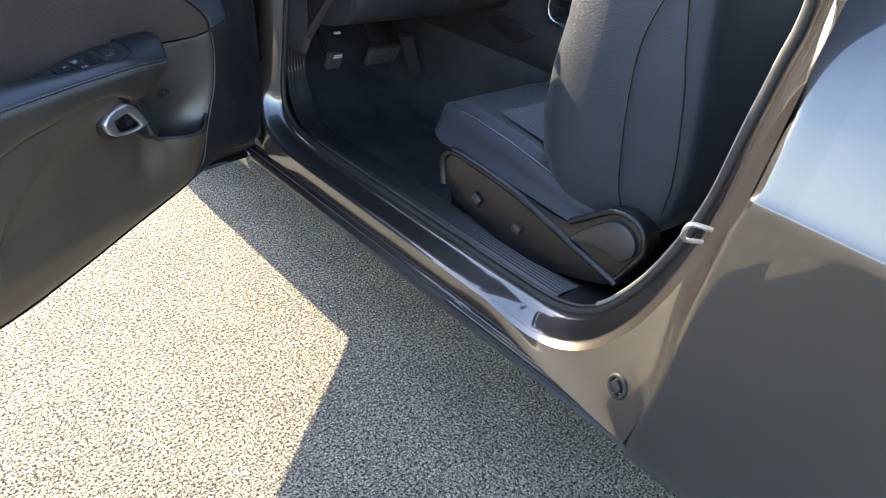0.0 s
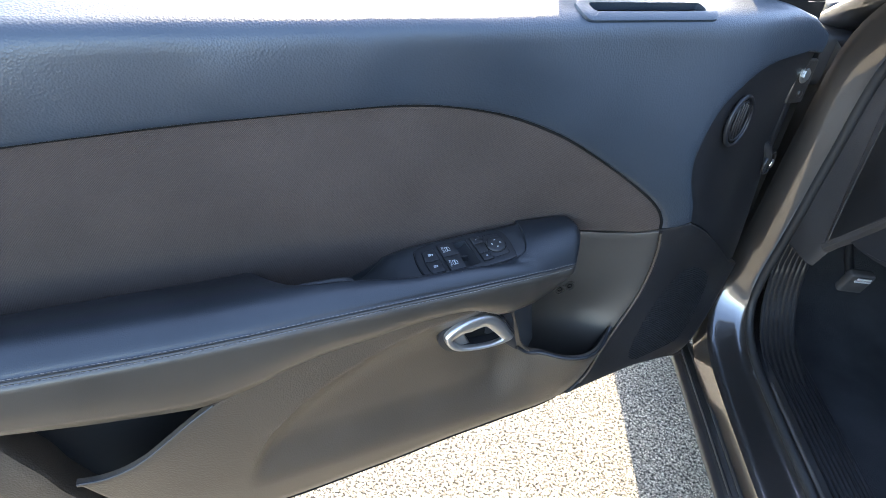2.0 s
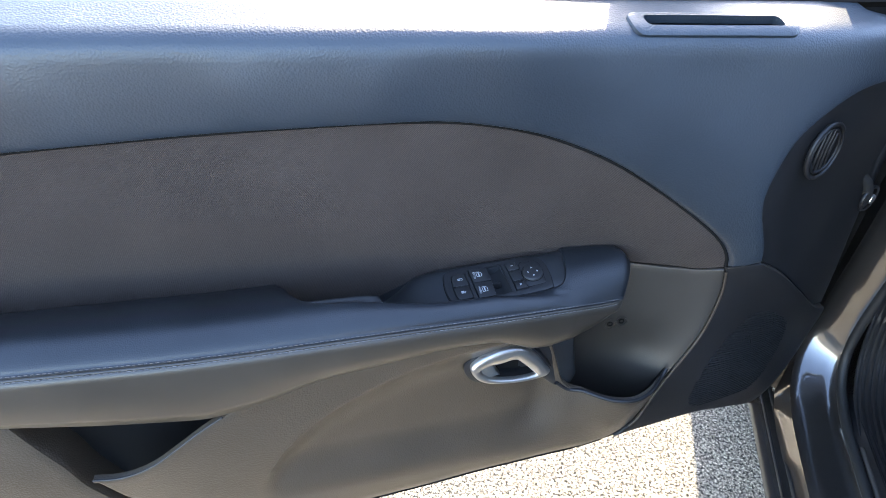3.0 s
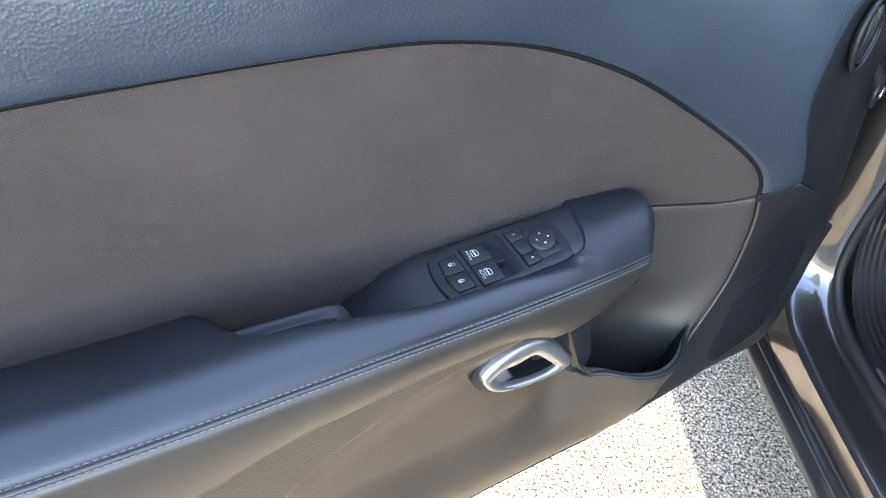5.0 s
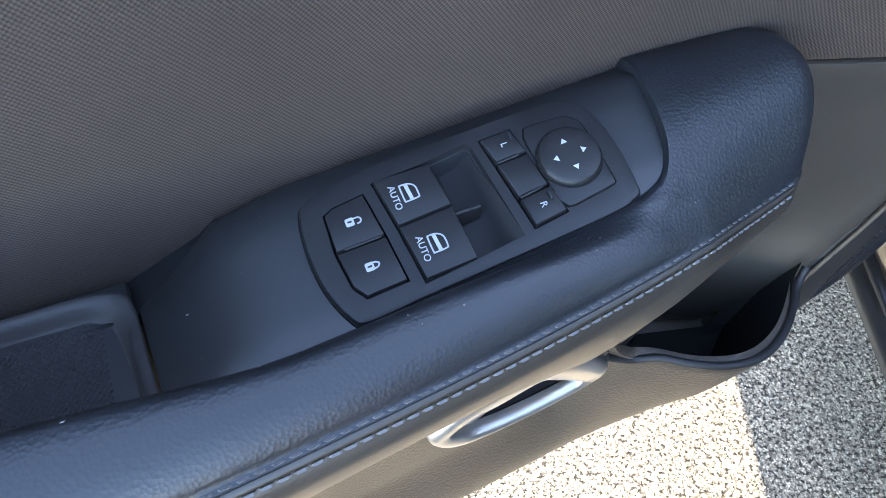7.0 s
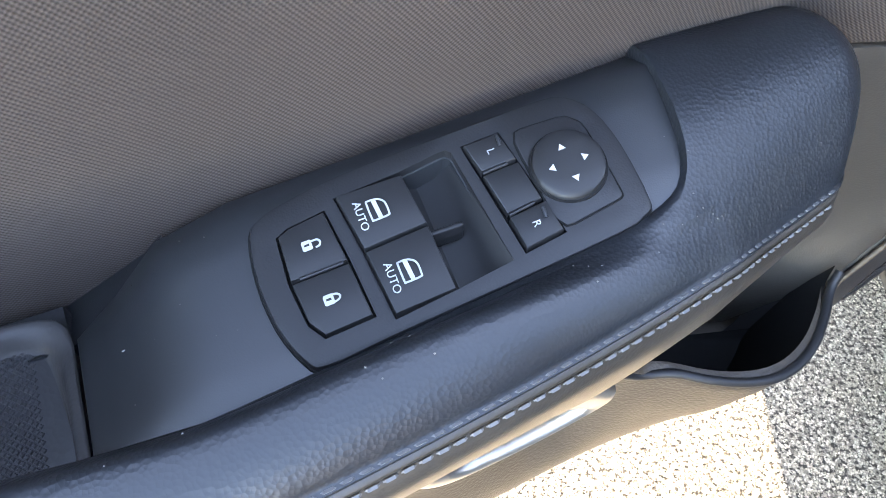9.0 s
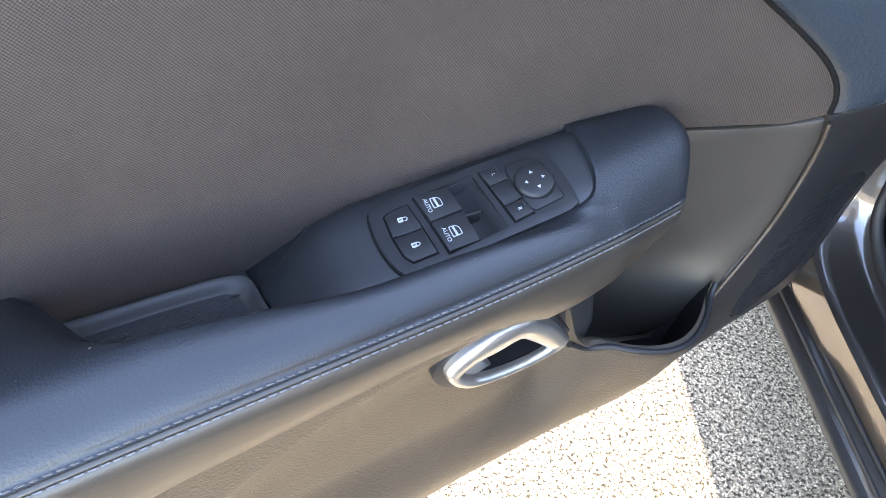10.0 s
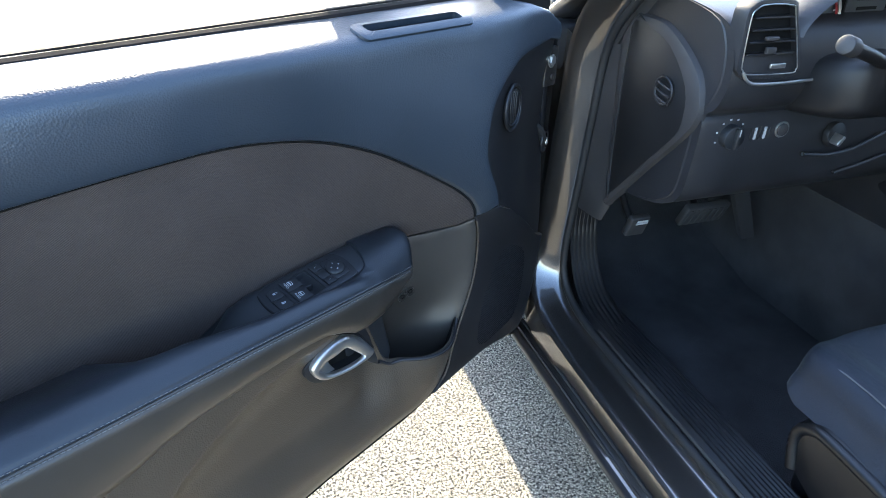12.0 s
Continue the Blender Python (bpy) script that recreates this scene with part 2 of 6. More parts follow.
def table(rows):
    xs, ys = [r[0] for r in rows], [r[1] for r in rows]
    return lambda v: float(np.interp(v, xs, ys))


def area(poly):
    return 0.5 * sum(a[0] * b[1] - b[0] * a[1] for a, b in zip(poly, [*poly[1:], poly[0]]))


def inset(poly, d):
    """The outline moved inwards by d; poly runs anticlockwise."""
    n, out = len(poly), []
    for i in range(n):
        a, b, c = Vector(poly[i - 1][:2]), Vector(poly[i][:2]), Vector(poly[(i + 1) % n][:2])
        e, f = (b - a), (c - b)
        e = e.normalized() if e.length > 1e-9 else f.normalized()
        f = f.normalized() if f.length > 1e-9 else e
        m = Vector((-e.y - f.y, e.x + f.x))
        m = m.normalized() if m.length > 1e-6 else Vector((-e.y, e.x))
        s = max(0.5, m.dot(Vector((-e.y, e.x))))
        q = b + m * (d / s)
        out.append((q.x, q.y))
    return out


def inside(poly, x, y):
    hit = np.zeros(np.shape(x), bool)
    for (ax, ay), (bx, by) in zip(poly, [*poly[1:], poly[0]]):
        cross = (ay > y) != (by > y)
        hit ^= cross & (x < (bx - ax) * (y - ay) / ((by - ay) if by != ay else 1e-12) + ax)
    return hit


def tri_fill(poly, res=0.0, holes=()):
    """Triangles of an outline with holes, with a grid of inner points res apart. Points, faces, and the index of each outline point."""
    from mathutils import geometry
    pts, edges = [], []
    for ring in (poly, *holes):
        o = len(pts)
        pts += [Vector(p) for p in ring]
        edges += [(o + i, o + (i + 1) % len(ring)) for i in range(len(ring))]
    rim = len(pts)
    if res:
        x0, x1 = min(p[0] for p in poly), max(p[0] for p in poly)
        y0, y1 = min(p[1] for p in poly), max(p[1] for p in poly)
        gx, gy = np.meshgrid(np.arange(x0 + res / 2, x1, res), np.arange(y0 + res / 2, y1, res))
        gx = gx + (np.arange(gx.shape[0]) % 2)[:, None] * res / 2
        ok = inside(inset(poly, res * 0.5), gx, gy)
        for h in holes:
            ok &= ~inside(h, gx, gy)
        pts += [Vector((float(a), float(b))) for a, b in zip(gx[ok], gy[ok])]
    v, _, f, ov, _, _ = geometry.delaunay_2d_cdt(pts, edges, [], 1, 1e-7, True)
    where = {}
    for i, ids in enumerate(ov):
        for k in ids:
            where[k] = i
    v = [(p.x, p.y) for p in v]
    va = np.array(v)
    mid = np.array([va[list(t)].mean(0) for t in f])
    keep = inside(poly, mid[:, 0], mid[:, 1])
    for h in holes:
        keep &= ~inside(h, mid[:, 0], mid[:, 1])
    faces = []
    for t, ok in zip(f, keep):
        if ok:
            a = area([v[i] for i in t])
            faces.append(tuple(t) if a > 0 else tuple(reversed(t)))
    return v, faces, [where.get(i, i) for i in range(rim)]


def thin_plate(ctrl, smooth=1e-5):
    """A smooth height over a plane through the control points (a, b, height)."""
    c = np.array(ctrl, float)
    n = len(c)
    r2 = ((c[:, None, :2] - c[None, :, :2]) ** 2).sum(-1)
    k = np.where(r2 > 0, r2 * np.log(r2 + 1e-12), 0) * 0.5 + np.eye(n) * smooth
    p = np.hstack([np.ones((n, 1)), c[:, :2]])
    a = np.block([[k, p], [p.T, np.zeros((3, 3))]])
    w = np.linalg.solve(a, np.concatenate([c[:, 2], np.zeros(3)]))

    def height(x, y):
        x, y = np.asarray(x, float), np.asarray(y, float)
        q = (x[..., None] - c[:, 0]) ** 2 + (y[..., None] - c[:, 1]) ** 2
        return (np.where(q > 0, q * np.log(q + 1e-12), 0) * 0.5) @ w[:n] + w[n] + w[n + 1] * x + w[n + 2] * y

    return height


def make(name, verts, faces, material, parent=None, label="", flat=35):
    me = bpy.data.meshes.new(name)
    me.from_pydata([tuple(map(float, v)) for v in verts], [], faces)
    me.materials.append(material)
    me.shade_smooth()
    me.set_sharp_from_angle(angle=radians(flat))
    ob = new(name, me)
    ob.parent = parent
    return tagged(ob, label)


def part(name, bm, material, parent, label="", flat=35):
    me = bpy.data.meshes.new(name)
    bm.normal_update()
    bm.to_mesh(me)
    bm.free()
    me.materials.append(material)
    me.shade_smooth()
    me.set_sharp_from_angle(angle=radians(flat))
    ob = new(name, me)
    ob.parent = parent
    return tagged(ob, label)


def thing(name, label, category, m=None, group="", kind=""):
    ob = new(name)
    ob.empty_display_size = 0.05
    if m is not None:
        ob.matrix_world = m
    return tagged(ob, label, category, group, kind)


def skin(rows, closed=False, caps=False):
    """Faces between rows of points; every row has the same number."""
    verts = [p for r in rows for p in r]
    k = len(rows[0])
    faces = []
    for i in range(len(rows) - 1):
        for j in range(k if closed else k - 1):
            a, b = i * k + j, i * k + (j + 1) % k
            faces.append((a, b, b + k, a + k))
    if caps:
        faces.append(tuple(reversed(range(k))))
        faces.append(tuple(range((len(rows) - 1) * k, len(rows) * k)))
    return verts, faces


def panel(name, outline, ctrl, material, parent, label="", res=0.012, roll=0.004, depth=0.02, extra=None, bend=None, holes=(), smooth=1e-5):
    """A moulded panel over (u, z) whose height n is smooth through ctrl, with rolled edges that turn back by depth."""
    poly = [tuple(p) for p in outline]
    if area(poly) < 0:
        poly.reverse()
    rim = inset(poly, roll)
    v, faces, idx = tri_fill(rim, res, holes)
    height = thin_plate(ctrl, smooth)

    def n_at(x, y):
        h = height(x, y)
        return h + extra(np.asarray(x), np.asarray(y)) if extra else h

    place = bend or (lambda u, z, n: (u, n, z))
    a = np.array(v)
    hs = n_at(a[:, 0], a[:, 1])
    verts = [place(x, y, h) for (x, y), h in zip(v, hs)]
    rings = [idx[:len(poly)]]
    for ins, drop in ((roll * 0.4, roll * 0.22), (0.0, roll), (0.0, depth)):
        ring = inset(poly, ins) if ins else poly
        ra = np.array(ring)
        hh = n_at(ra[:, 0], ra[:, 1]) - drop
        rings.append(range(len(verts), len(verts) + len(poly)))
        verts += [place(x, y, h) for (x, y), h in zip(ring, hh)]
    k = len(poly)
    for r, s in zip(rings, rings[1:]):
        r, s = list(r), list(s)
        faces += [(r[i], s[i], s[(i + 1) % k], r[(i + 1) % k]) for i in range(k)]
    # (u, n, z) is right-handed, so faces over (u, z) are turned to look along +n
    faces = [tuple(reversed(f)) for f in faces]
    return make(name, verts, faces, material, parent, label)


def plate(name, outline, place, h0, h1, bevel, material, parent, label="", holes=(), res=0.0, dome=0.0):
    """A slab over an outline: walls from h0 to h1, the upper edge bevelled. place(a, b, h) gives the point."""
    poly = [tuple(p) for p in outline]
    if area(poly) < 0:
        poly.reverse()
    holes = [list(h) if area(h) > 0 else list(reversed(h)) for h in holes]
    top = inset(poly, bevel)
    v, faces, idx = tri_fill(top, res, holes)
    cx, cy = sum(p[0] for p in poly) / len(poly), sum(p[1] for p in poly) / len(poly)
    far = max(math.hypot(p[0] - cx, p[1] - cy) for p in poly)
    lift = lambda x, y: dome * (1 - ((x - cx) ** 2 + (y - cy) ** 2) / far**2)
    verts = [place(x, y, h1 + lift(x, y)) for x, y in v]
    rings = [idx[:len(poly)]]
    for ins, h in ((bevel * 0.3, h1 - bevel * 0.3), (0, h1 - bevel), (0, h0)):
        ring = inset(poly, ins) if ins else poly
        rings.append(range(len(verts), len(verts) + len(poly)))
        verts += [place(x, y, h + lift(x, y)) for x, y in ring]
    k = len(poly)
    for r, s in zip(rings, rings[1:]):
        r, s = list(r), list(s)
        faces += [(r[i], s[i], s[(i + 1) % k], r[(i + 1) % k]) for i in range(k)]
    o = len(poly)
    for h in holes:
        r = idx[o:o + len(h)]
        s = list(range(len(verts), len(verts) + len(h)))
        verts += [place(x, y, h0) for x, y in h]
        faces += [(r[i], r[(i + 1) % len(h)], s[(i + 1) % len(h)], s[i]) for i in range(len(h))]
        o += len(h)
    e = [Vector(place(cx + d[0], cy + d[1], h1 + d[2])) - Vector(place(cx, cy, h1)) for d in ((1e-3, 0, 0), (0, 1e-3, 0), (0, 0, 1e-3))]
    if e[0].cross(e[1]).dot(e[2]) < 0:
        faces = [tuple(reversed(f)) for f in faces]
    return make(name, verts, faces, material, parent, label)


def tube(name, pts, radius, material, parent=None, label="", sides=8, squash=1.0):
    rows = []
    p = [Vector(q) for q in pts]
    for i, q in enumerate(p):
        d = (p[min(i + 1, len(p) - 1)] - p[max(i - 1, 0)]).normalized()
        a = d.cross(Vector((0.13, 0.21, 1))).normalized()
        b = d.cross(a)
        rows.append([tuple(q + a * radius * math.cos(t) + b * radius * squash * math.sin(t)) for t in (2 * math.pi * k / sides for k in range(sides))])
    return make(name, *skin(rows, True, True), material, parent, label, 60)


def ring(name, center, axis, radius, thick, material, parent=None, label="", sides=32, spin=10, squash=1.0, up=(0, 0, 1)):
    """A torus; squash narrows it across up."""
    ax = Vector(axis).normalized()
    b = (Vector(up) - ax * ax.dot(Vector(up))).normalized()
    a = b.cross(ax)
    rows = []
    for i in range(sides + 1):
        t = 2 * math.pi * i / sides
        r = a * math.cos(t) * squash + b * math.sin(t)
        rows.append([tuple(Vector(center) + r * (radius + thick * math.cos(s)) + ax * thick * math.sin(s)) for s in (2 * math.pi * k / spin for k in range(spin))])
    return make(name, *skin(rows, True), material, parent, label, 60)


def block(name, center, size, bevel, material, parent=None, label="", m=None):
    bm = bmesh.new()
    bmesh.ops.create_cube(bm, size=1.0)
    bmesh.ops.scale(bm, vec=size, verts=bm.verts)
    if bevel:
        bmesh.ops.bevel(bm, geom=bm.edges[:], offset=bevel, segments=3, profile=0.5, affect="EDGES")
    bmesh.ops.transform(bm, matrix=Matrix.Translation(center) @ (m or Matrix()), verts=bm.verts)
    return part(name, bm, material, parent, label)


def disc(name, center, axis, radius, height, bevel, material, parent=None, label="", sides=32):
    ax = Vector(axis).normalized()
    a = ax.orthogonal().normalized()
    b = ax.cross(a)
    c = Vector(center)
    rows = []
    for r, h in ((radius, 0), (radius, height - bevel), (radius - bevel * 0.3, height - bevel * 0.3), (radius - bevel, height)):
        rows.append([tuple(c + a * r * math.cos(t) + b * r * math.sin(t) + ax * h) for t in (2 * math.pi * k / sides for k in range(sides))])
    return make(name, *skin(rows, True, True), material, parent, label)


def lettering(name, text, size, m, parent, material):
    """Flat lettering in the built-in font as a mesh; m is its pose in the parent's space."""
    cu = bpy.data.curves.new(name, "FONT")
    cu.body, cu.size, cu.align_x, cu.align_y, cu.extrude = text, size, "CENTER", "CENTER", 0.00008
    tmp = new(name, cu)
    me = bpy.data.meshes.new_from_object(tmp.evaluated_get(bpy.context.evaluated_depsgraph_get()))
    bpy.data.objects.remove(tmp)
    me.name = name
    me.transform(m)
    me.materials.clear()
    me.materials.append(material)
    ob = new(name, me)
    ob.parent = parent
    return ob


# ---------------------------------------------------------------- ground
def build_ground():
    xs = [-900, -60, -8, -2.5, 2.5, 8, 60, 900]
    rows = [[(x, y, 0.0) for x in xs] for y in xs]
    ob = make("ground", *skin(rows), M_GROUND)
    tagged(ob, "pale worn asphalt parking ground with exposed aggregate", "ground", kind="structure")


build_ground()

# ---------------------------------------------------------------- car body
body = thing("car", "dark grey metallic two-door car body with its driver's doorway open", "car")

# the line of the door seal: (y, z), from the windscreen pillar down, along the sill and up the rear pillar
SEAL = spline([(-0.36, 1.2), (-0.262, 1.111), (-0.19, 1.016), (-0.168, 0.849), (-0.151, 0.673), (-0.136, 0.53), (-0.155, 0.455), (-0.222, 0.414), (-0.34, 0.402),
               (-0.6, 0.4), (-0.9, 0.4), (-1.124, 0.4), (-1.26, 0.408), (-1.35, 0.455), (-1.419, 0.555), (-1.464, 0.67), (-1.49, 0.775), (-1.503, 0.909), (-1.514, 1.011), (-1.522, 1.108), (-1.5, 1.3)], 6)
FRONT = [(0.125, 0), (0.117, 0.003), (0.107, 0.009), (0.097, 0.016), (0.087, 0.024), (0.077, 0.034), (0.072, 0.044)]
SILL = [(0.125, 0), (0.118, 0.010), (0.109, 0.0140), (0.095, 0.0152), (0.080, 0.0162), (0.056, 0.0185), (0.046, 0.024)]
REAR = [(0.13, 0), (0.122, 0.012), (0.105, 0.022), (0.09, 0.029), (0.078, 0.035), (0.055, 0.046), (0.035, 0.058)]


def seal_frame(i):
    a, b = SEAL[max(0, i - 1)], SEAL[min(len(SEAL) - 1, i + 1)]
    d = Vector((b[0] - a[0], b[1] - a[1])).normalized()
    return d, Vector((d.y, -d.x)) * -1          # along, and away from the opening


def section_at(i):
    y, z = SEAL[i]
    if y > -0.34 or (z > 0.9 and y > -1):
        w = min(1, max(0, (0.52 - z) / 0.1))
        return [tuple(np.array(a) * (1 - w) + np.array(b) * w) for a, b in zip(FRONT, SILL)]
    w = min(1, max(0, (-1.12 - y) / 0.3))
    return [tuple(np.array(a) * (1 - w) + np.array(b) * w) for a, b in zip(SILL, REAR)]


def build_doorway():
    rows, face = [], []
    for i, (y, z) in enumerate(SEAL):
        _, out = seal_frame(i)
        out = -out if (out.y > 0 and -1.2 < y < -0.3) else out
        if y > -0.2:
            out = Vector((abs(out.x), out.y))
        rows.append([(x, y + out.x * w, z + out.y * w) for x, w in spline(section_at(i), 3)])
        x, yy, zz = rows[-1][-1]
        if y > -0.34 or (z > 0.9 and y > -1):
            f = min(1.0, max(0.0, (z - 0.42) / 0.14))
            foot = (0.035 + 0.045 * f, yy + out.x * (0.05 + 0.05 * f), max(0.331, zz + out.y * 0.05))
        elif y > -1.15:
            foot = (0.042, yy, 0.333)
        else:
            # from the end of the ledge round the lower corner and up the edge of the quarter panel
            t = min(1.0, max(0.0, (z - 0.4) / 0.42)) if y < -1.3 else 0.0
            along = (-1.15 - y) / 0.2
            if t <= 0.12:
                f = min(1.0, along)
                foot = (0.042 - 0.05 * f, -1.15 - 0.395 * f, 0.333)
            else:
                q = min(1.0, (t - 0.12) / 0.88)
                foot = (-0.008 - 0.024 * q, -1.545 - 0.045 * q, 0.333 + (zz + 0.02 - 0.333) * q)
            if z > 0.82:
                foot = (-0.03, -1.592 - 0.06 * (z - 0.82), zz + 0.01)
        p, q = np.array((x, yy, zz)), np.array(foot)
        if y < -1 or z < 1.02:
            face.append([tuple(p + (q - p) * s) for s in (0, 0.04, 0.15, 0.4, 0.7, 0.93, 1.0)])
    make("door_frame", *skin(rows), M_PAINT, body, "glossy dark grey painted doorway frame", 60)
    make("jamb_face", *skin(face), M_PAINT, body, "painted side face of the sill and rear jamb", 60)
    tube("door_seal", [(0.13, y, z) for y, z in SEAL], 0.009, M_RUBBER, body, "black rubber door seal", 10)
    tube("trim_lip", [(0.143, y + 0.004, z + 0.006) for y, z in SEAL if -1.36 < y < -0.3 and z < 1.0], 0.0045, M_BROWN, body, "", 8)
    tube("trim_lip", [(0.143, y + 0.006, z + 0.004) for y, z in SEAL if y < -1.34], 0.009, M_LIP, body, "grey woven lip of the door seal", 10)
    # rocker below the ledge, and the black ledge strip with its ribs
    y0, y1 = -0.06, -1.62
    prof = spline([(0.045, 0.336), (0.03, 0.334), (0.008, 0.328), (0.0, 0.32), (0.004, 0.314), (0.05, 0.288), (0.12, 0.25), (0.2, 0.2)], 4)
    ys = np.linspace(y0, y1, 30)
    make("ledge_strip", *skin([[(x, y, z) for y in ys] for x, z in prof[:8]]), M_PAINT, body, "painted step along the sill")
    make("ledge_lip", *skin([[(x, y, z) for y in ys] for x, z in prof[7:17]]), M_BLACK, body, "black plastic lip along the sill")
    make("rocker_panel", *skin([[(x, y, z) for y in ys] for x, z in prof[16:]]), M_PAINT, body)
    tube("ledge_seal", [(0.04, y, 0.337) for y in ys], 0.0035, M_RUBBER, body, "", 8)
    tube("ledge_seal", [(0.022, y, 0.333) for y in ys], 0.003, M_RUBBER, body, "", 8)
    for k in range(5):
        x = 0.006 + 0.007 * k
        tube("scuff_rib", [(x, y, 0.3285 + 0.14 * x) for y in np.linspace(-1.02 - 0.02 * k, -1.5, 6)], 0.0024, M_BLACK, body, "", 6)
    # ribbed tread plate inside the seal
    pts = [(0.14, 0.405)]
    for k in range(9):
        x = 0.15 + k * 0.0105
        z = 0.413 - 0.012 * (k / 8) ** 2
        pts += [(x, z), (x + 0.003, z + 0.003), (x + 0.006, z + 0.003), (x + 0.009, z)]
    pts += [(0.25, 0.39), (0.262, 0.36), (0.266, 0.3)]
    ys = np.linspace(-0.18, -1.24, 24)
    make("tread_plate", *skin([[(x, y, z) for y in reversed(ys)] for x, z in pts]), M_TREAD, body, "black ribbed plastic sill tread plate", 25)
    block("tread_end", (0.2, -1.34, 0.385), (0.13, 0.2, 0.06), 0.012, M_BLACK, body)
    # ribbed kick panel that carries the tread up to the dashboard
    up = spline([(-0.3, 0.405), (-0.215, 0.425), (-0.16, 0.475), (-0.13, 0.55), (-0.128, 0.61), (-0.131, 0.66)], 6)
    fade = lambda z: min(1.0, max(0.0, (0.58 - z) / 0.03))
    rows = []
    for k in range(7):
        o = k * 0.0098
        for s, h in ((0, 0.0), (0.0025, 0.003), (0.006, 0.003), (0.0085, 0.0)):
            rows.append([(0.145 + (o + s) * 1.0 - h * 0.4 * fade(z), y - h * 0.6 * fade(z) - o * 0.1, z + h * 0.4 * fade(z) + o * 0.25) for y, z in up])
    rows.append([(0.27, y + 0.3, z + 0.02) for y, z in up])
    make("kick_panel", *skin([list(reversed(r)) for r in rows]), M_TREAD, body, "black ribbed plastic kick panel", 25)


build_doorway()


def build_body_shell():
    # rear quarter: section (x, z) carried backwards
    sec = spline([(0.004, 0.3), (-0.012, 0.36), (-0.03, 0.5), (-0.045, 0.7), (-0.058, 0.84), (-0.062, 0.885), (-0.056, 0.905), (-0.03, 1.0), (0.0, 1.08), (0.04, 1.14)], 5)
    edge = table([(0.3, -1.545), (0.36, -1.551), (0.52, -1.57), (0.69, -1.577), (0.84, -1.592), (0.9, -1.604), (1.0, -1.602), (1.07, -1.588), (1.14, -1.572)])
    rows = [[(x + 0.022, edge(z), z) for x, z in sec]]
    for a in (0, 22, 45, 68):
        rows.append([(x + 0.012 * (1 - math.sin(radians(a))), edge(z) - 0.012 * (1 - math.cos(radians(a))), z) for x, z in sec])
    for d in (0.012, 0.02, 0.03):
        rows.append([(x, edge(z) - d, z) for x, z in sec])
    rows.append([(x, -1.66, z) for x, z in sec])
    make("quarter_panel", *skin(rows), M_PAINT, body, "dark grey painted rear quarter panel")
    # the rest of the outer body: both sides, bonnet, roof, rear deck and ends; flip mirrors a row to the far side
    flip = lambda rows: [[(1.8 - x, y, z) for x, y, z in r] for r in rows]
    arch = lambda y, yc, z: max(z, 0.36 + math.sqrt(max(0.0, 0.385**2 - (y - yc) ** 2))) if abs(y - yc) < 0.385 and z < 0.8 else z

    def side_rows(ys, profile, yc):
        rows = []
        for y in ys:
            rows.append([(x, y, arch(y, yc, z)) for x, z in profile(y)])
        return rows

    fsec = spline([(0.04, 0.22), (0.005, 0.3), (0.0, 0.5), (-0.015, 0.75), (0.0, 0.9), (0.04, 0.97), (0.12, 1.0)], 5)
    fend = side_rows(np.linspace(-0.12, 1.85, 48), lambda y: [(x + 0.12 * max(0, (y - 1.4) / 0.45) ** 2, z * (1 - 0.1 * max(0, (y - 0.3) / 1.5))) for x, z in fsec], 0.85)
    make("front_fender", *skin([list(reversed(r)) for r in fend]), M_PAINT, body, "dark grey painted front fender")
    make("front_fender", *skin(flip(fend)), M_PAINT, body, "dark grey painted front fender")
    qsec = lambda y: [(x - 0.03 * math.sin(min(1, (-1.65 - y) / 1.0) * math.pi * 0.5) * min(1, (z - 0.25) / 0.6) + 0.18 * max(0, (-2.65 - y) / 0.45) ** 2, z) for x, z in sec]
    tail = side_rows(np.linspace(-1.66, -3.1, 44), qsec, -2.35)
    make("rear_side_panel", *skin(tail), M_PAINT, body, "dark grey painted rear side panel")
    far = side_rows(np.linspace(-1.61, -3.1, 44), qsec, -2.35)
    make("rear_side_panel", *skin([list(reversed(r)) for r in flip(far)]), M_PAINT, body, "dark grey painted rear side panel")
    dsec = spline([(0.1, 0.2), (0.01, 0.31), (0.0, 0.5), (-0.03, 0.75), (-0.03, 0.88), (0.0, 1.02), (0.03, 1.1)], 4)
    make("far_door", *skin(flip([[(x, y, z) for x, z in dsec] for y in (-0.125, -0.6, -1.1, -1.6)])), M_PAINT, body, "closed dark grey passenger door")
    crown = lambda x: 0.05 * math.sin(min(1, max(0, (x - 0.1) / 1.6)) * math.pi)
    bonnet = [[(x, y, z + crown(x)) for x in np.linspace(0.12 + dx, 1.68 - dx, 14)] for y, z, dx in ((0.28, 1.0, 0), (0.8, 0.965, 0.01), (1.4, 0.91, 0.03), (1.75, 0.86, 0.1), (1.86, 0.8, 0.14))]
    make("bonnet", *skin(bonnet), M_PAINT, body, "dark grey painted bonnet")
    nose = [[(x, y - 0.12 * abs((x - 0.9) / 0.8) ** 3, z) for x in np.linspace(0.12, 1.68, 14)] for y, z in ((1.86, 0.82), (1.95, 0.76), (1.97, 0.6), (1.96, 0.4), (1.9, 0.22))]
    make("front_bumper", *skin(nose), M_PAINT, body, "dark grey painted front bumper")
    # windscreen pillars, roof, rear pillars, deck and tail
    posts = spline([(0.085, -0.02, 1.02), (0.1, -0.3, 1.19), (0.16, -0.72, 1.4), (0.24, -1.0, 1.47)], 6)
    tube("windscreen_pillar", posts, 0.035, M_PAINT, body, "", 10, 0.6)
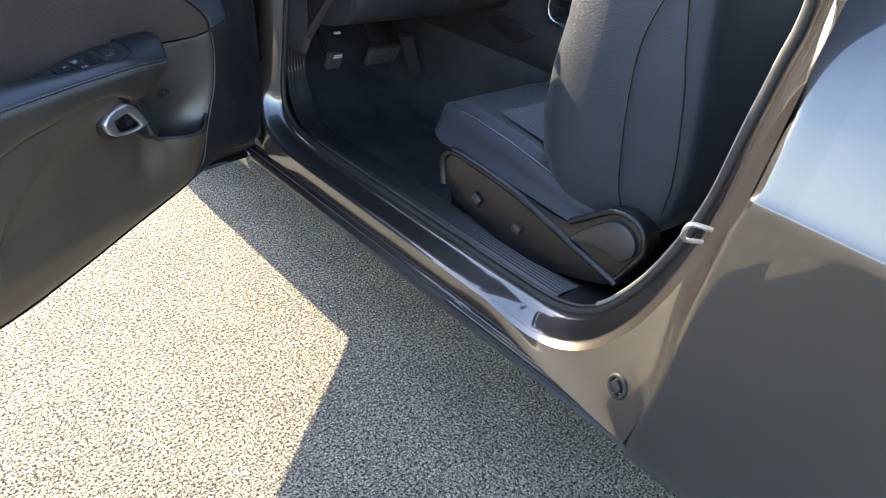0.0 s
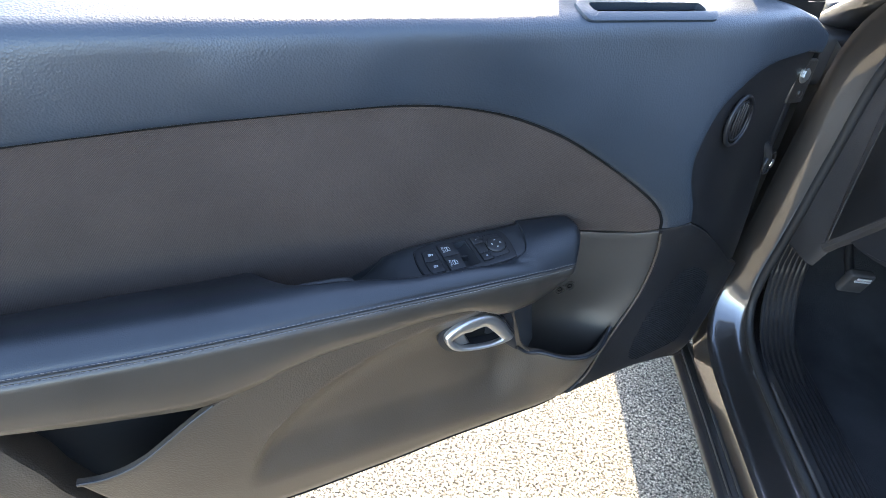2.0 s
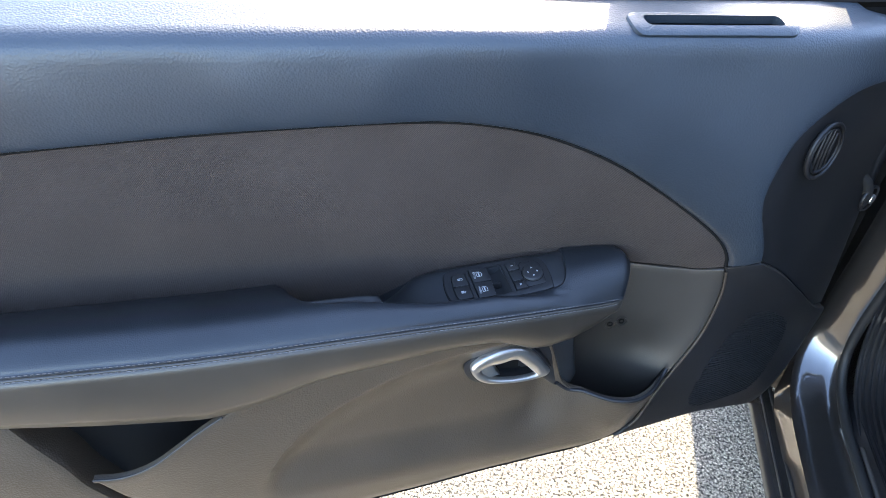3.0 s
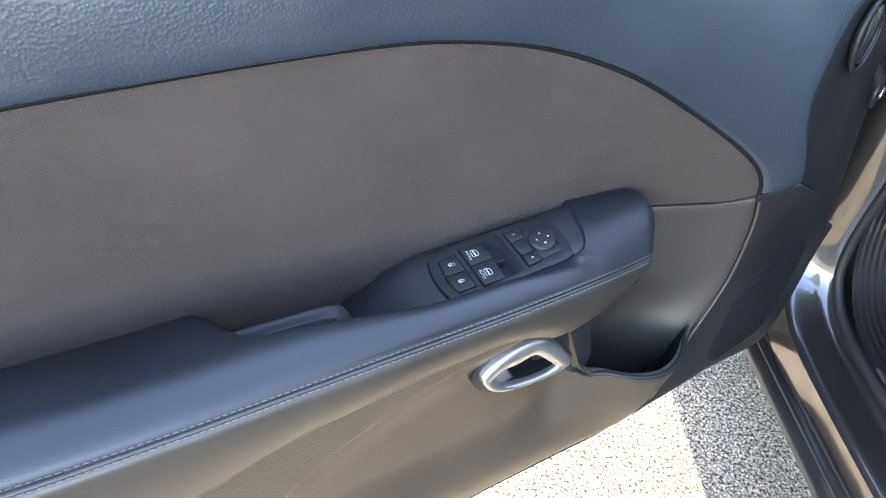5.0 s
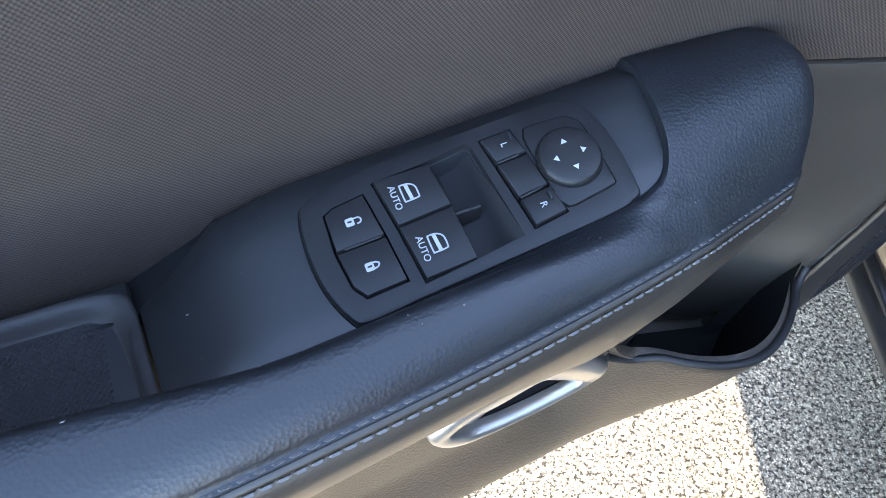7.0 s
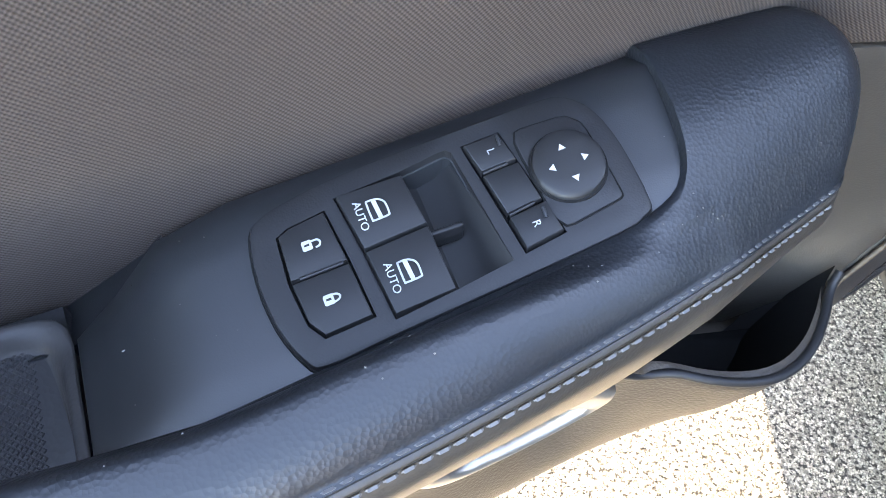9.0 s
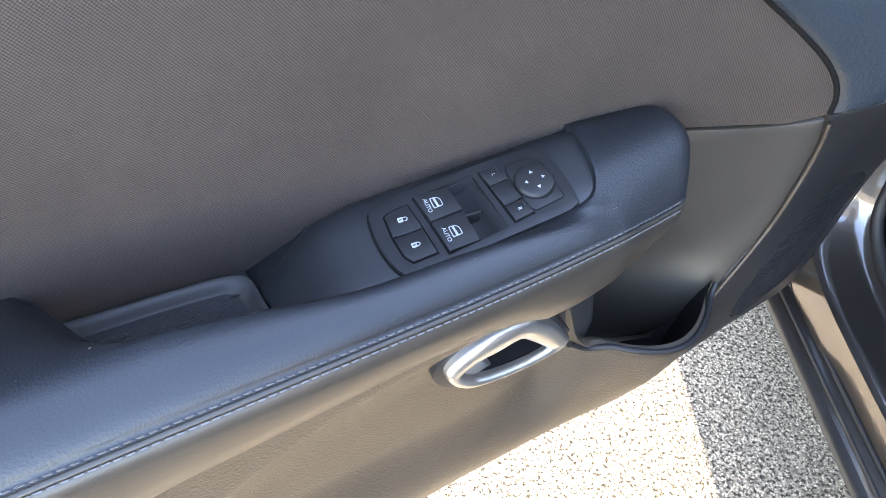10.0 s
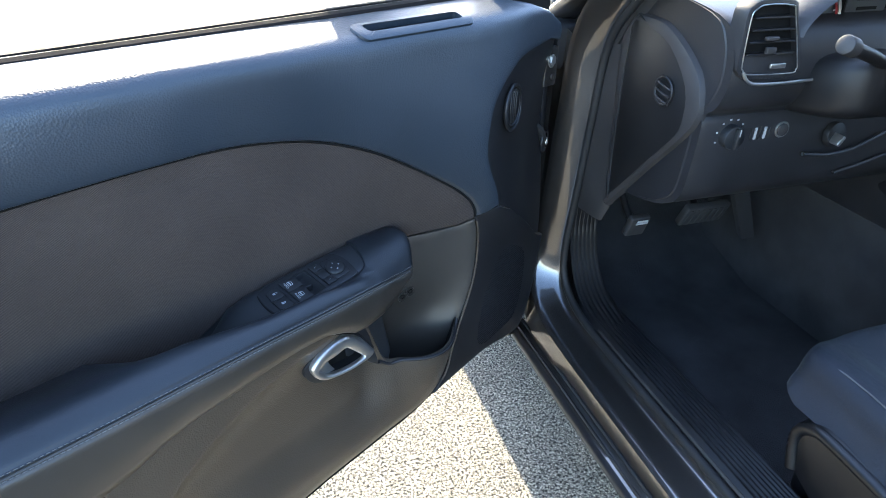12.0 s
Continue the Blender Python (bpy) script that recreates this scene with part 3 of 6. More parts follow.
    tube("windscreen_pillar", [(1.8 - x, y, z) for x, y, z in posts], 0.035, M_PAINT, body, "", 10, 0.6)
    roof = [[(x0 + (1.8 - 2 * x0) * k / 12, y, z + 0.05 * math.sin(math.pi * k / 12)) for k in range(13)] for y, x0, z in ((-0.86, 0.3, 1.405), (-1.2, 0.28, 1.44), (-1.6, 0.28, 1.44), (-1.9, 0.28, 1.41), (-2.1, 0.28, 1.36))]
    make("roof", *skin(roof), M_PAINT, body, "dark grey painted roof")
    lining = [[(x, y, z - 0.03) for x, y, z in r] for r in roof]
    make("headlining", *skin([list(reversed(r)) for r in lining]), M_HEAD, body)
    rear_glass = [[(0.3 + 0.1 * (1 - s) + (1.2 - 0.2 * (1 - s)) * k / 10, -2.1 - 0.55 * s, 1.36 - 0.28 * s + 0.04 * math.sin(math.pi * k / 10)) for k in range(11)] for s in (0, 0.33, 0.66, 1)]
    make("rear_window", *skin(rear_glass), M_PLATE, body, "dark tinted rear window")
    for mirror in (False, True):
        cp = [[(0.04, y1, 1.13), (0.12, y1 + 0.03, 1.2), (0.21, y2, 1.3), (0.28, y3, z3)] for y1, y2, y3, z3 in ((-2.0, -1.98, -1.95, 1.405), (-2.35, -2.2, -2.1, 1.36), (-2.7, -2.45, -2.2, 1.32))]
        make("rear_pillar", *skin([list(reversed(r)) for r in flip(cp)] if mirror else cp), M_PAINT, body, "dark grey painted rear pillar")
    deck = [[(x, y, z + 0.4 * crown(x)) for x in np.linspace(0.04 + dx, 1.76 - dx, 12)] for y, z, dx in ((-2.6, 1.1, 0), (-2.85, 1.09, 0.03), (-3.05, 1.09, 0.12))]
    make("boot_lid", *skin([list(reversed(r)) for r in deck]), M_PAINT, body, "dark grey painted boot lid")
    tail_end = [[(x, y + 0.12 * abs((x - 0.9) / 0.8) ** 3, z) for x in np.linspace(0.12, 1.68, 14)] for y, z in ((-3.05, 1.09), (-3.12, 1.0), (-3.12, 0.8), (-3.16, 0.6), (-3.14, 0.4), (-3.05, 0.25))]
    make("rear_bumper", *skin([list(reversed(r)) for r in tail_end]), M_PAINT, body, "dark grey painted rear bumper")
    block("underbody", (0.9, -0.6, 0.25), (1.5, 4.9, 0.06), 0.02, M_BLACK, body)
    screen = [[(0.12 + 0.2 * s + (1.56 - 0.4 * s) * k / 10, 0.02 - 0.88 * s, 1.0 + 0.4 * s + 0.03 * math.sin(math.pi * k / 10)) for k in range(11)] for s in (0, 0.33, 0.66, 1)]
    w = make("windscreen", *skin(screen), M_GLASS, body, "clear windscreen")
    w.visible_shadow = False
    # scuttle and bulkhead that close the cabin in front
    make("scuttle", *skin([[(0.04, y, z), (0.15, y, z + 0.02), (0.9, y, z + 0.05), (1.65, y, z + 0.02), (1.76, y, z)] for y, z in ((-0.03, 1.005), (0.12, 0.995), (0.3, 0.985))]), M_BLACK, body)
    block("bulkhead", (0.9, 0.37, 0.66), (1.7, 0.03, 0.7), 0.005, M_BLACK, body)
    # far side, bulkheads and floor that close the cabin
    block("far_side_trim", (1.68, -1.0, 0.72), (0.06, 2.9, 0.9), 0.02, M_BLACK, body)
    block("rear_bulkhead", (0.9, -2.45, 0.7), (1.6, 0.06, 0.85), 0.02, M_BLACK, body)
    block("rear_side_trim", (0.16, -2.05, 0.72), (0.05, 0.95, 0.8), 0.02, M_BLACK, body)
    floor = [[(x, y, z) for x in (0.16, 0.3, 0.6, 0.72, 1.0, 1.66)] for y, z in ((-2.45, 0.3), (-1.6, 0.3), (-0.5, 0.3), (-0.12, 0.3), (0.08, 0.36), (0.28, 0.56), (0.34, 0.95))]
    make("cabin_carpet", *skin([list(reversed(r)) for r in floor]), M_CARPET, body, "black cut-pile floor carpet")
    # rear pillar trim and rear seat back seen past the front seat
    block("rear_pillar_trim", (0.2, -1.66, 0.98), (0.09, 0.26, 0.9), 0.03, M_BLACK, body)
    block("cowl_corner", (0.072, -0.05, 1.0), (0.1, 0.15, 0.1), 0.02, M_BLACK, body, "black corner cover below the windscreen pillar")
    block("hinge_pillar", (0.1, -0.03, 0.72), (0.05, 0.05, 0.72), 0.01, M_BLACK, body)
    disc("hinge_bolt", (0.06, -0.068, 0.956), (-0.5, -0.86, 0), 0.011, 0.01, 0.002, M_SILVER, body, "bright hinge bolt", 6)
    block("hinge_leaf", (0.075, -0.056, 0.93), (0.05, 0.012, 0.1), 0.003, M_PAINT, body)
    # striker and drain plug on the rear jamb
    loop = spline([(-0.004, -1.556, 0.8), (-0.018, -1.535, 0.803), (-0.023, -1.527, 0.798), (-0.021, -1.524, 0.782), (-0.014, -1.528, 0.772), (0.004, -1.546, 0.771)], 5)
    tube("striker", loop, 0.0042, M_SILVER, body, "bright steel door striker loop", 8)
    c = (0.012, -1.493, 0.425)
    ax = (-0.95, 0.29, 0.12)
    ring("jamb_plug_ring", c, ax, 0.02, 0.005, M_RUBBER, body, "", 24, 8)
    disc("jamb_plug", c, ax, 0.012, 0.008, 0.002, M_PLATE, body, "black rubber jamb plug")


build_body_shell()


def build_wheels():
    for x, y in ((0.14, 0.85), (1.66, 0.85), (0.14, -2.35), (1.66, -2.35)):
        rows = []
        for r, o in ((0.23, -0.1), (0.32, -0.11), (0.345, -0.08), (0.35, 0.0), (0.345, 0.08), (0.32, 0.11), (0.23, 0.1)):
            rows.append([(x + o, y + r * math.cos(t), 0.35 + r * math.sin(t)) for t in (2 * math.pi * k / 36 for k in range(36))])
        w = make("wheel", *skin(rows, True), M_RUBBER, body, "black road tyre on alloy rim")
        disc("rim", (x - 0.07, y, 0.35), (-1, 0, 0), 0.235, 0.02, 0.008, M_SILVER, w)


build_wheels()

# ---------------------------------------------------------------- the open door: x runs out along the door, y towards the cabin side, z up
DOOR = pose(0, -0.2, 0, 0, 0, 204.7)
door = thing("open_door", "open charcoal car door with black armrest and cloth insert", "car door", DOOR)

SEAM = spline([(1.34, 0.965), (1.14, 0.987), (1.03, 0.996), (0.916, 1.003), (0.8, 1.008), (0.7, 1.008), (0.63, 1.002), (0.555, 0.986), (0.475, 0.955), (0.405, 0.915), (0.336, 0.869), (0.298, 0.838), (0.282, 0.815), (0.277, 0.796)], 6)
BROW = spline([(0.237, 0.812), (0.243, 0.838), (0.264, 0.895), (0.265, 0.935), (0.246, 0.982), (0.206, 1.016), (0.15, 1.04), (0.06, 1.05)], 6)
RIDGE = spline([(0.277, 0.795), (0.27, 0.754), (0.273, 0.695), (0.285, 0.648), (0.311, 0.586), (0.328, 0.546), (0.345, 0.503), (0.375, 0.463)], 6)
FOLD, BEND = 1.09, 0.022


def over_ledge(u, v, n):
    """The upper panel turns over the fold on to the window ledge; v is the way measured along the surface."""
    if v <= FOLD:
        return (u, n, v)
    a = (v - FOLD) / BEND
    lim = radians(76)
    t = min(a, lim)
    y, z = n - BEND * (1 - math.cos(t)), FOLD + BEND * math.sin(t)
    if a > lim:
        d = (a - lim) * BEND
        y, z = y - d * math.sin(lim), z + d * math.cos(lim)
    return (u, y, z)


def build_upper():
    top = 1.178
    outline = SEAM + [(0.258, 0.8)] + BROW + [(0.03, 1.045), (0.022, 1.06), (0.024, 1.075), (0.06, 1.098), (0.1, 1.118), (0.135, 1.14), (0.14, top)] + [(u, top) for u in np.arange(0.2, 1.34, 0.04)] + [(1.34, top)]
    ctrl = [(1.34, 0.965, 0.055), (1.14, 0.987, 0.056), (0.916, 1.003, 0.057), (0.7, 1.008, 0.056), (0.555, 0.986, 0.06), (0.405, 0.915, 0.073), (0.336, 0.869, 0.085), (0.298, 0.838, 0.093), (0.277, 0.796, 0.097),
            (0.237, 0.812, 0.114), (0.25, 0.86, 0.113), (0.265, 0.935, 0.105), (0.246, 0.982, 0.096), (0.206, 1.016, 0.084), (0.15, 1.04, 0.068), (0.06, 1.05, 0.048), (0.3, 0.95, 0.099), (0.4, 0.98, 0.08),
            (0.03, 1.07, 0.04), (0.1, 1.11, 0.045), (0.2, 1.08, 0.066), (0.35, 1.06, 0.068), (0.6, 1.06, 0.067), (0.9, 1.055, 0.067), (1.3, 1.05, 0.065), (1.3, 1.1, 0.058), (0.9, 1.1, 0.058), (0.5, 1.1, 0.058), (0.2, 1.12, 0.056),
            (0.75, 1.057, 0.067), (1.1, 1.053, 0.066), (0.75, 1.1, 0.058), (1.1, 1.1, 0.058), (0.5, 1.06, 0.067), (0.75, 1.178, 0.058), (0.2, 1.178, 0.056), (0.6, 1.178, 0.058), (1.0, 1.178, 0.058), (1.34, 1.178, 0.058)]
    def stadium(a0, a1, b0, b1, r):
        pts = []
        for ca, cb, t0 in ((a1 - r, b1 - r, 0), (a0 + r, b1 - r, 90), (a0 + r, b0 + r, 180), (a1 - r, b0 + r, 270)):
            pts += [(ca + r * math.cos(radians(t0 + k * 15)), cb + r * math.sin(radians(t0 + k * 15))) for k in range(7)]
        return pts

    up = panel("upper_panel", outline, ctrl, M_UPPER, door, "soft charcoal upper door trim with grained ledge", 0.011, 0.007, 0.02, bend=over_ledge, smooth=0.002, holes=[stadium(0.278, 0.462, 1.112, 1.137, 0.008)])
    # slotted air outlet in the ledge
    height = thin_plate(ctrl, 0.002)

    def put(a, b, h):
        t = min(max(0.0, (b - FOLD) / BEND), radians(76))
        return tuple(np.array(over_ledge(a, b, float(height(a, b)))) + np.array((0, math.cos(t), math.sin(t))) * h)

    v = plate("ledge_vent", stadium(0.266, 0.474, 1.104, 1.142, 0.013), put, -0.006, 0.0045, 0.004, M_UPPER, up, "slotted air outlet bezel", [stadium(0.284, 0.456, 1.1155, 1.1335, 0.006)], 0.005)
    plate("vent_slot", stadium(0.274, 0.466, 1.108, 1.14, 0.007), put, -0.012, -0.008, 0.0002, M_HOLE, v, "dark vent slot", res=0.005)


def build_insert():
    low = [(0.277, 0.793), (0.305, 0.783), (0.35, 0.778), (0.4, 0.774), (0.43, 0.77)] + [(u, 0.72) for u in (0.45, 0.6, 0.8, 1.0)] + [(1.2, 0.7), (1.34, 0.69)]
    outline = SEAM[1:] + low
    ctrl = [(1.34, 0.965, 0.05), (1.14, 0.987, 0.05), (0.916, 1.003, 0.051), (0.7, 1.008, 0.051), (0.555, 0.986, 0.055), (0.405, 0.915, 0.067), (0.336, 0.869, 0.079), (0.298, 0.838, 0.088), (0.277, 0.796, 0.092),
            (0.35, 0.778, 0.058), (0.41, 0.78, 0.036), (0.5, 0.8, 0.036), (0.65, 0.79, 0.034), (0.85, 0.78, 0.026), (1.1, 0.765, 0.024), (1.34, 0.75, 0.024), (0.5, 0.88, 0.052), (0.8, 0.9, 0.047), (1.1, 0.9, 0.044),
            (0.5, 0.72, 0.025), (0.8, 0.72, 0.02), (1.2, 0.7, 0.015), (0.34, 0.83, 0.077)]
    panel("cloth_insert", outline, ctrl, M_INSERT, door, "dark grey twill cloth door insert", 0.014, 0.003, 0.012)
    height = thin_plate(ctrl)
    tube("insert_piping", [(u, float(height(u, z)) - 0.0005, z) for u, z in SEAM], 0.0026, M_HOLE, door, "dark piping round the cloth insert", 8)


# the armrest: seam line, lower edge, back edge
ns = table([(0.40, 0.1065), (0.45, 0.1195), (0.5, 0.1305), (0.55, 0.1415), (0.6, 0.1495), (0.65, 0.1555), (0.7, 0.1605), (0.8, 0.1675), (0.9, 0.1745), (1.0, 0.1785), (1.34, 0.1795)])
zs_at = table([(0.40, 0.766), (0.45, 0.77), (0.5, 0.778), (0.55, 0.785), (0.6, 0.789), (0.7, 0.794), (0.85, 0.795), (1.34, 0.795)])
zl = table([(0.415, 0.757), (0.437, 0.745), (0.46, 0.727), (0.5, 0.716), (0.54, 0.714), (0.565, 0.718), (0.59, 0.732), (0.62, 0.745), (0.66, 0.749), (0.7, 0.747), (0.74, 0.741), (0.78, 0.736), (0.82, 0.732), (0.86, 0.721), (0.9, 0.706), (0.94, 0.695), (0.97, 0.69), (1.08, 0.7), (1.19, 0.715), (1.34, 0.735)])
nb = table([(0.41, 0.034), (0.504, 0.034), (0.5065, 0.052), (0.509, 0.07), (0.5115, 0.083), (0.515, 0.092), (0.52, 0.099), (0.527, 0.1038), (0.537, 0.1072), (0.552, 0.1093), (0.6, 0.1115), (0.7, 0.1155), (0.745, 0.111), (0.79, 0.108), (0.82, 0.1), (0.85, 0.075), (0.865, 0.05), (0.885, 0.02), (0.95, 0.006), (1.34, 0.0)])
tray_z = table([(0.75, 0.779), (0.79, 0.773), (0.83, 0.771), (0.86, 0.771), (0.885, 0.771), (0.95, 0.756), (1.05, 0.751), (1.2, 0.742), (1.34, 0.732)])


def eased(t, d=0.022):
    """A table with its corners rounded off over d."""
    return lambda v: sum(t(v + d * k / 3) for k in range(-3, 4)) / 7


ns, zs_at = eased(ns), eased(zs_at)


def z_top(u, n):
    return 0.80 - 0.1 * (u - 0.556) - 0.19 * (n - 0.08) - 0.75 * max(0.0, 0.052 - n)


def round_end(u, n, z):
    """The front end of the armrest closes in a rounded, forward-leaning nose."""
    w = max(0, (0.507 - u) / (0.507 - 0.415))
    sh = 0.66 + 0.34 * math.sqrt(max(0.0, 1 - (1 - min(1.0, (u - 0.415) / 0.015)) ** 2))
    bulge = math.sin(math.pi * min(1.0, max(0.0, (n - 0.03) / 0.095)))
    return (u + (2.3 * (n - 0.03) ** 2 - 0.008 * bulge + 0.01 * (1 - min(1.0, max(0.0, (n - 0.03) / 0.06))) ** 2) * w, 0.072 + (n - 0.072) * sh, 0.775 + (z - 0.775) * sh)


def stitch_point(u, side):
    """A point of the seam on the roll; side shifts it across the seam."""
    return round_end(u, ns(u) - 0.62 * side + 0.0002, zs_at(u) + 0.78 * side + 0.0002)


def smooth_step(t):
    t = min(1.0, max(0.0, t))
    return t * t * (3 - 2 * t)


PAD = []                             # cross sections of the armrest, front to back


def build_armrest():
    us = [0.415, 0.4154, 0.4162, 0.4175, 0.4195, 0.422, 0.4255, 0.43, 0.436, 0.443, 0.45, 0.47, 0.49, 0.5, 0.503, 0.5045, 0.506, 0.5075, 0.509, 0.5105, 0.512, 0.514, 0.516, 0.5185, 0.5215, 0.525, 0.53, 0.535] + list(np.arange(0.54, 1.345, 0.0125))
    rows = []
    for u in us:
        s, zs, b, lo = ns(u), zs_at(u), nb(u), zl(u)
        far = smooth_step((u - 0.68) / 0.14)
        rise = 0.0135 + 0.0035 * smooth_step((u - 0.54) / 0.08) + 0.006 * far
        wide = 0.02 + 0.004 * smooth_step((u - 0.54) / 0.08) + 0.016 * far
        cn, cz = s - wide, zs + rise
        soft = 2.0 if u < 0.83 else 2.0 - 0.4 * min(1.0, (u - 0.83) / 0.05)
        zb = z_top(u, b) + 0.002 if u < 0.745 else tray_z(u)
        w = smooth_step((0.548 - u) / 0.04)
        b0 = b if u > 0.548 else 0.109

        def top_at(n):
            """The crown of the roll, and the cap that stands proud of the switch plate in front of it."""
            if n > cn:
                t = min(1.0, max(0.0, (s - n - 0.0029) / (wide - 0.0029)))
                roll = zs + 0.0031 + (rise - 0.0031) * (0.45 * math.sqrt(t * (2 - t)) + 0.55 * t * (2 - t))
            else:
                f = min(1.0, max(0.0, (n - b0 - 0.005) / max(0.012, cn - b0 - 0.005)))
                base = z_top(u, b0) + 0.002 if u < 0.745 else zb
                roll = base + 0.0003 + (cz - base - 0.0003) * (1 - (1 - f) ** soft)
            peak = 0.8114
            f = max(0.0, (n - 0.052) / (s - 0.0029 - 0.052))
            cap = peak - (peak - zs - 0.0031) * f**2.1 - 22 * max(0.0, 0.052 - n) ** 2
            return cap * w + roll * (1 - w)

        z0 = top_at(b + 0.005)
        pr = [(b - 0.001, z0 - 0.02), (b, z0 - 0.006), (b + 0.001, z0 - 0.0028), (b + 0.0028, z0 - 0.0008), (b + 0.005, z0)]
        for f in (0.08, 0.16, 0.25, 0.35, 0.45, 0.55, 0.65, 0.74, 0.82, 0.9, 0.96, 1.0):
            n = b + 0.005 + (cn - b - 0.005) * f
            pr.append((n, top_at(n)))
        # rolled seam: a flange on each side of the joint, a furrow under each row of stitches
        pr += [(n, top_at(n)) for n in (s - 0.0029 - (wide - 0.0029) * t for t in (0.9, 0.78, 0.66, 0.54, 0.42, 0.31, 0.21, 0.13, 0.07, 0.03, 0.0))]
        pr += [(s - 0.0021, zs + 0.0027), (s - 0.0006, zs + 0.0022), (s - 0.0004, zs + 0.0008), (s - 0.0016, zs), (s + 0.0007, zs - 0.0008), (s + 0.0014, zs - 0.002), (s + 0.0012, zs - 0.0028), (s + 0.0026, zs - 0.004), (s + 0.0046, zs - 0.0078), (s + 0.0052, zs - 0.0125)]
        h = zs - 0.0125 - lo
        pr += [(s + 0.004, zs - 0.0125 - h * 0.4), (s + 0.0005, zs - 0.0125 - h * 0.75), (s - 0.005, lo + 0.004), (s - 0.014, lo), (s - 0.045, lo + 0.004)]
        rows.append([round_end(u, n, z) for n, z in pr])
    PAD.extend(rows)
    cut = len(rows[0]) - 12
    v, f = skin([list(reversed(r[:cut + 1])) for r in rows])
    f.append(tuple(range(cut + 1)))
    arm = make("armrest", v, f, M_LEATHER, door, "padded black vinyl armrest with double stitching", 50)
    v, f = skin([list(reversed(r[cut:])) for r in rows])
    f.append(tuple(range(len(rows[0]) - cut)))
    make("armrest_skirt", v, f, M_SKIRT, arm, "soft vinyl side below the seam, bounced light in its colour", 50)
    # thin dark tube stands in for the shade under the armrest
    tube("armrest_shade_line", [(u, ns(u) - 0.012, zl(u) - 0.0004) for u in np.arange(0.57, 0.96, 0.02)], 0.0018, M_HOLE, door, "dark gap under the armrest", 6)
    # thread: a row of short stitches on each side of the seam
    for side in (0.0029, -0.0033):
        verts, faces = [], []
        u = 0.43
        lift = 0.0006 if side > 0 else 0.0003
        up = np.array((0, 0.55, 0.83)) if side > 0 else np.array((0, 0.92, 0.38))
        while u < 1.3:
            a, b = np.array(stitch_point(u, side)), np.array(stitch_point(u + 0.0049, side))
            d = b - a
            sx = np.cross(d / np.linalg.norm(d), up)
            o = len(verts)
            for t, hgt, wd in ((0, -0.0006, 0.0004), (0.2, 0.0006 + lift, 0.0006), (0.8, 0.0006 + lift, 0.0006), (1, -0.0006, 0.0004)):
                c = a + d * t
                verts += [tuple(c + sx * wd), tuple(c + up * hgt), tuple(c - sx * wd)]
            for j in range(3):
                for m in range(2):
                    q = o + j * 3 + m
                    faces.append((q, q + 1, q + 4, q + 3))
            u += 0.0058
        tagged(make("stitching", verts, faces, M_THREAD, arm, "pale grey thread stitches"), kind="stuff")
    return arm


def level(a, b, h):
    """A point of the switch plate: a along the door, b across it, h above the plate."""
    return (a, b, z_top(a, b) + h)


def plate_drop(a, b):
    """The plate falls away towards the tray, most of all along its back edge."""
    t = min(1.0, max(0.0, (a - 0.69) / 0.06))
    back = min(1.0, max(0.0, (0.115 - b) / 0.065))
    return t * t * (3 - 2 * t) * (0.012 + 0.026 * back)


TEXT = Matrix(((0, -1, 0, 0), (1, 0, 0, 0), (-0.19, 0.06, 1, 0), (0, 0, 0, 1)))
WELL = [(0.6135, 0.0605), (0.596, 0.0587), (0.5938, 0.06), (0.5895, 0.1057), (0.6125, 0.1075)]


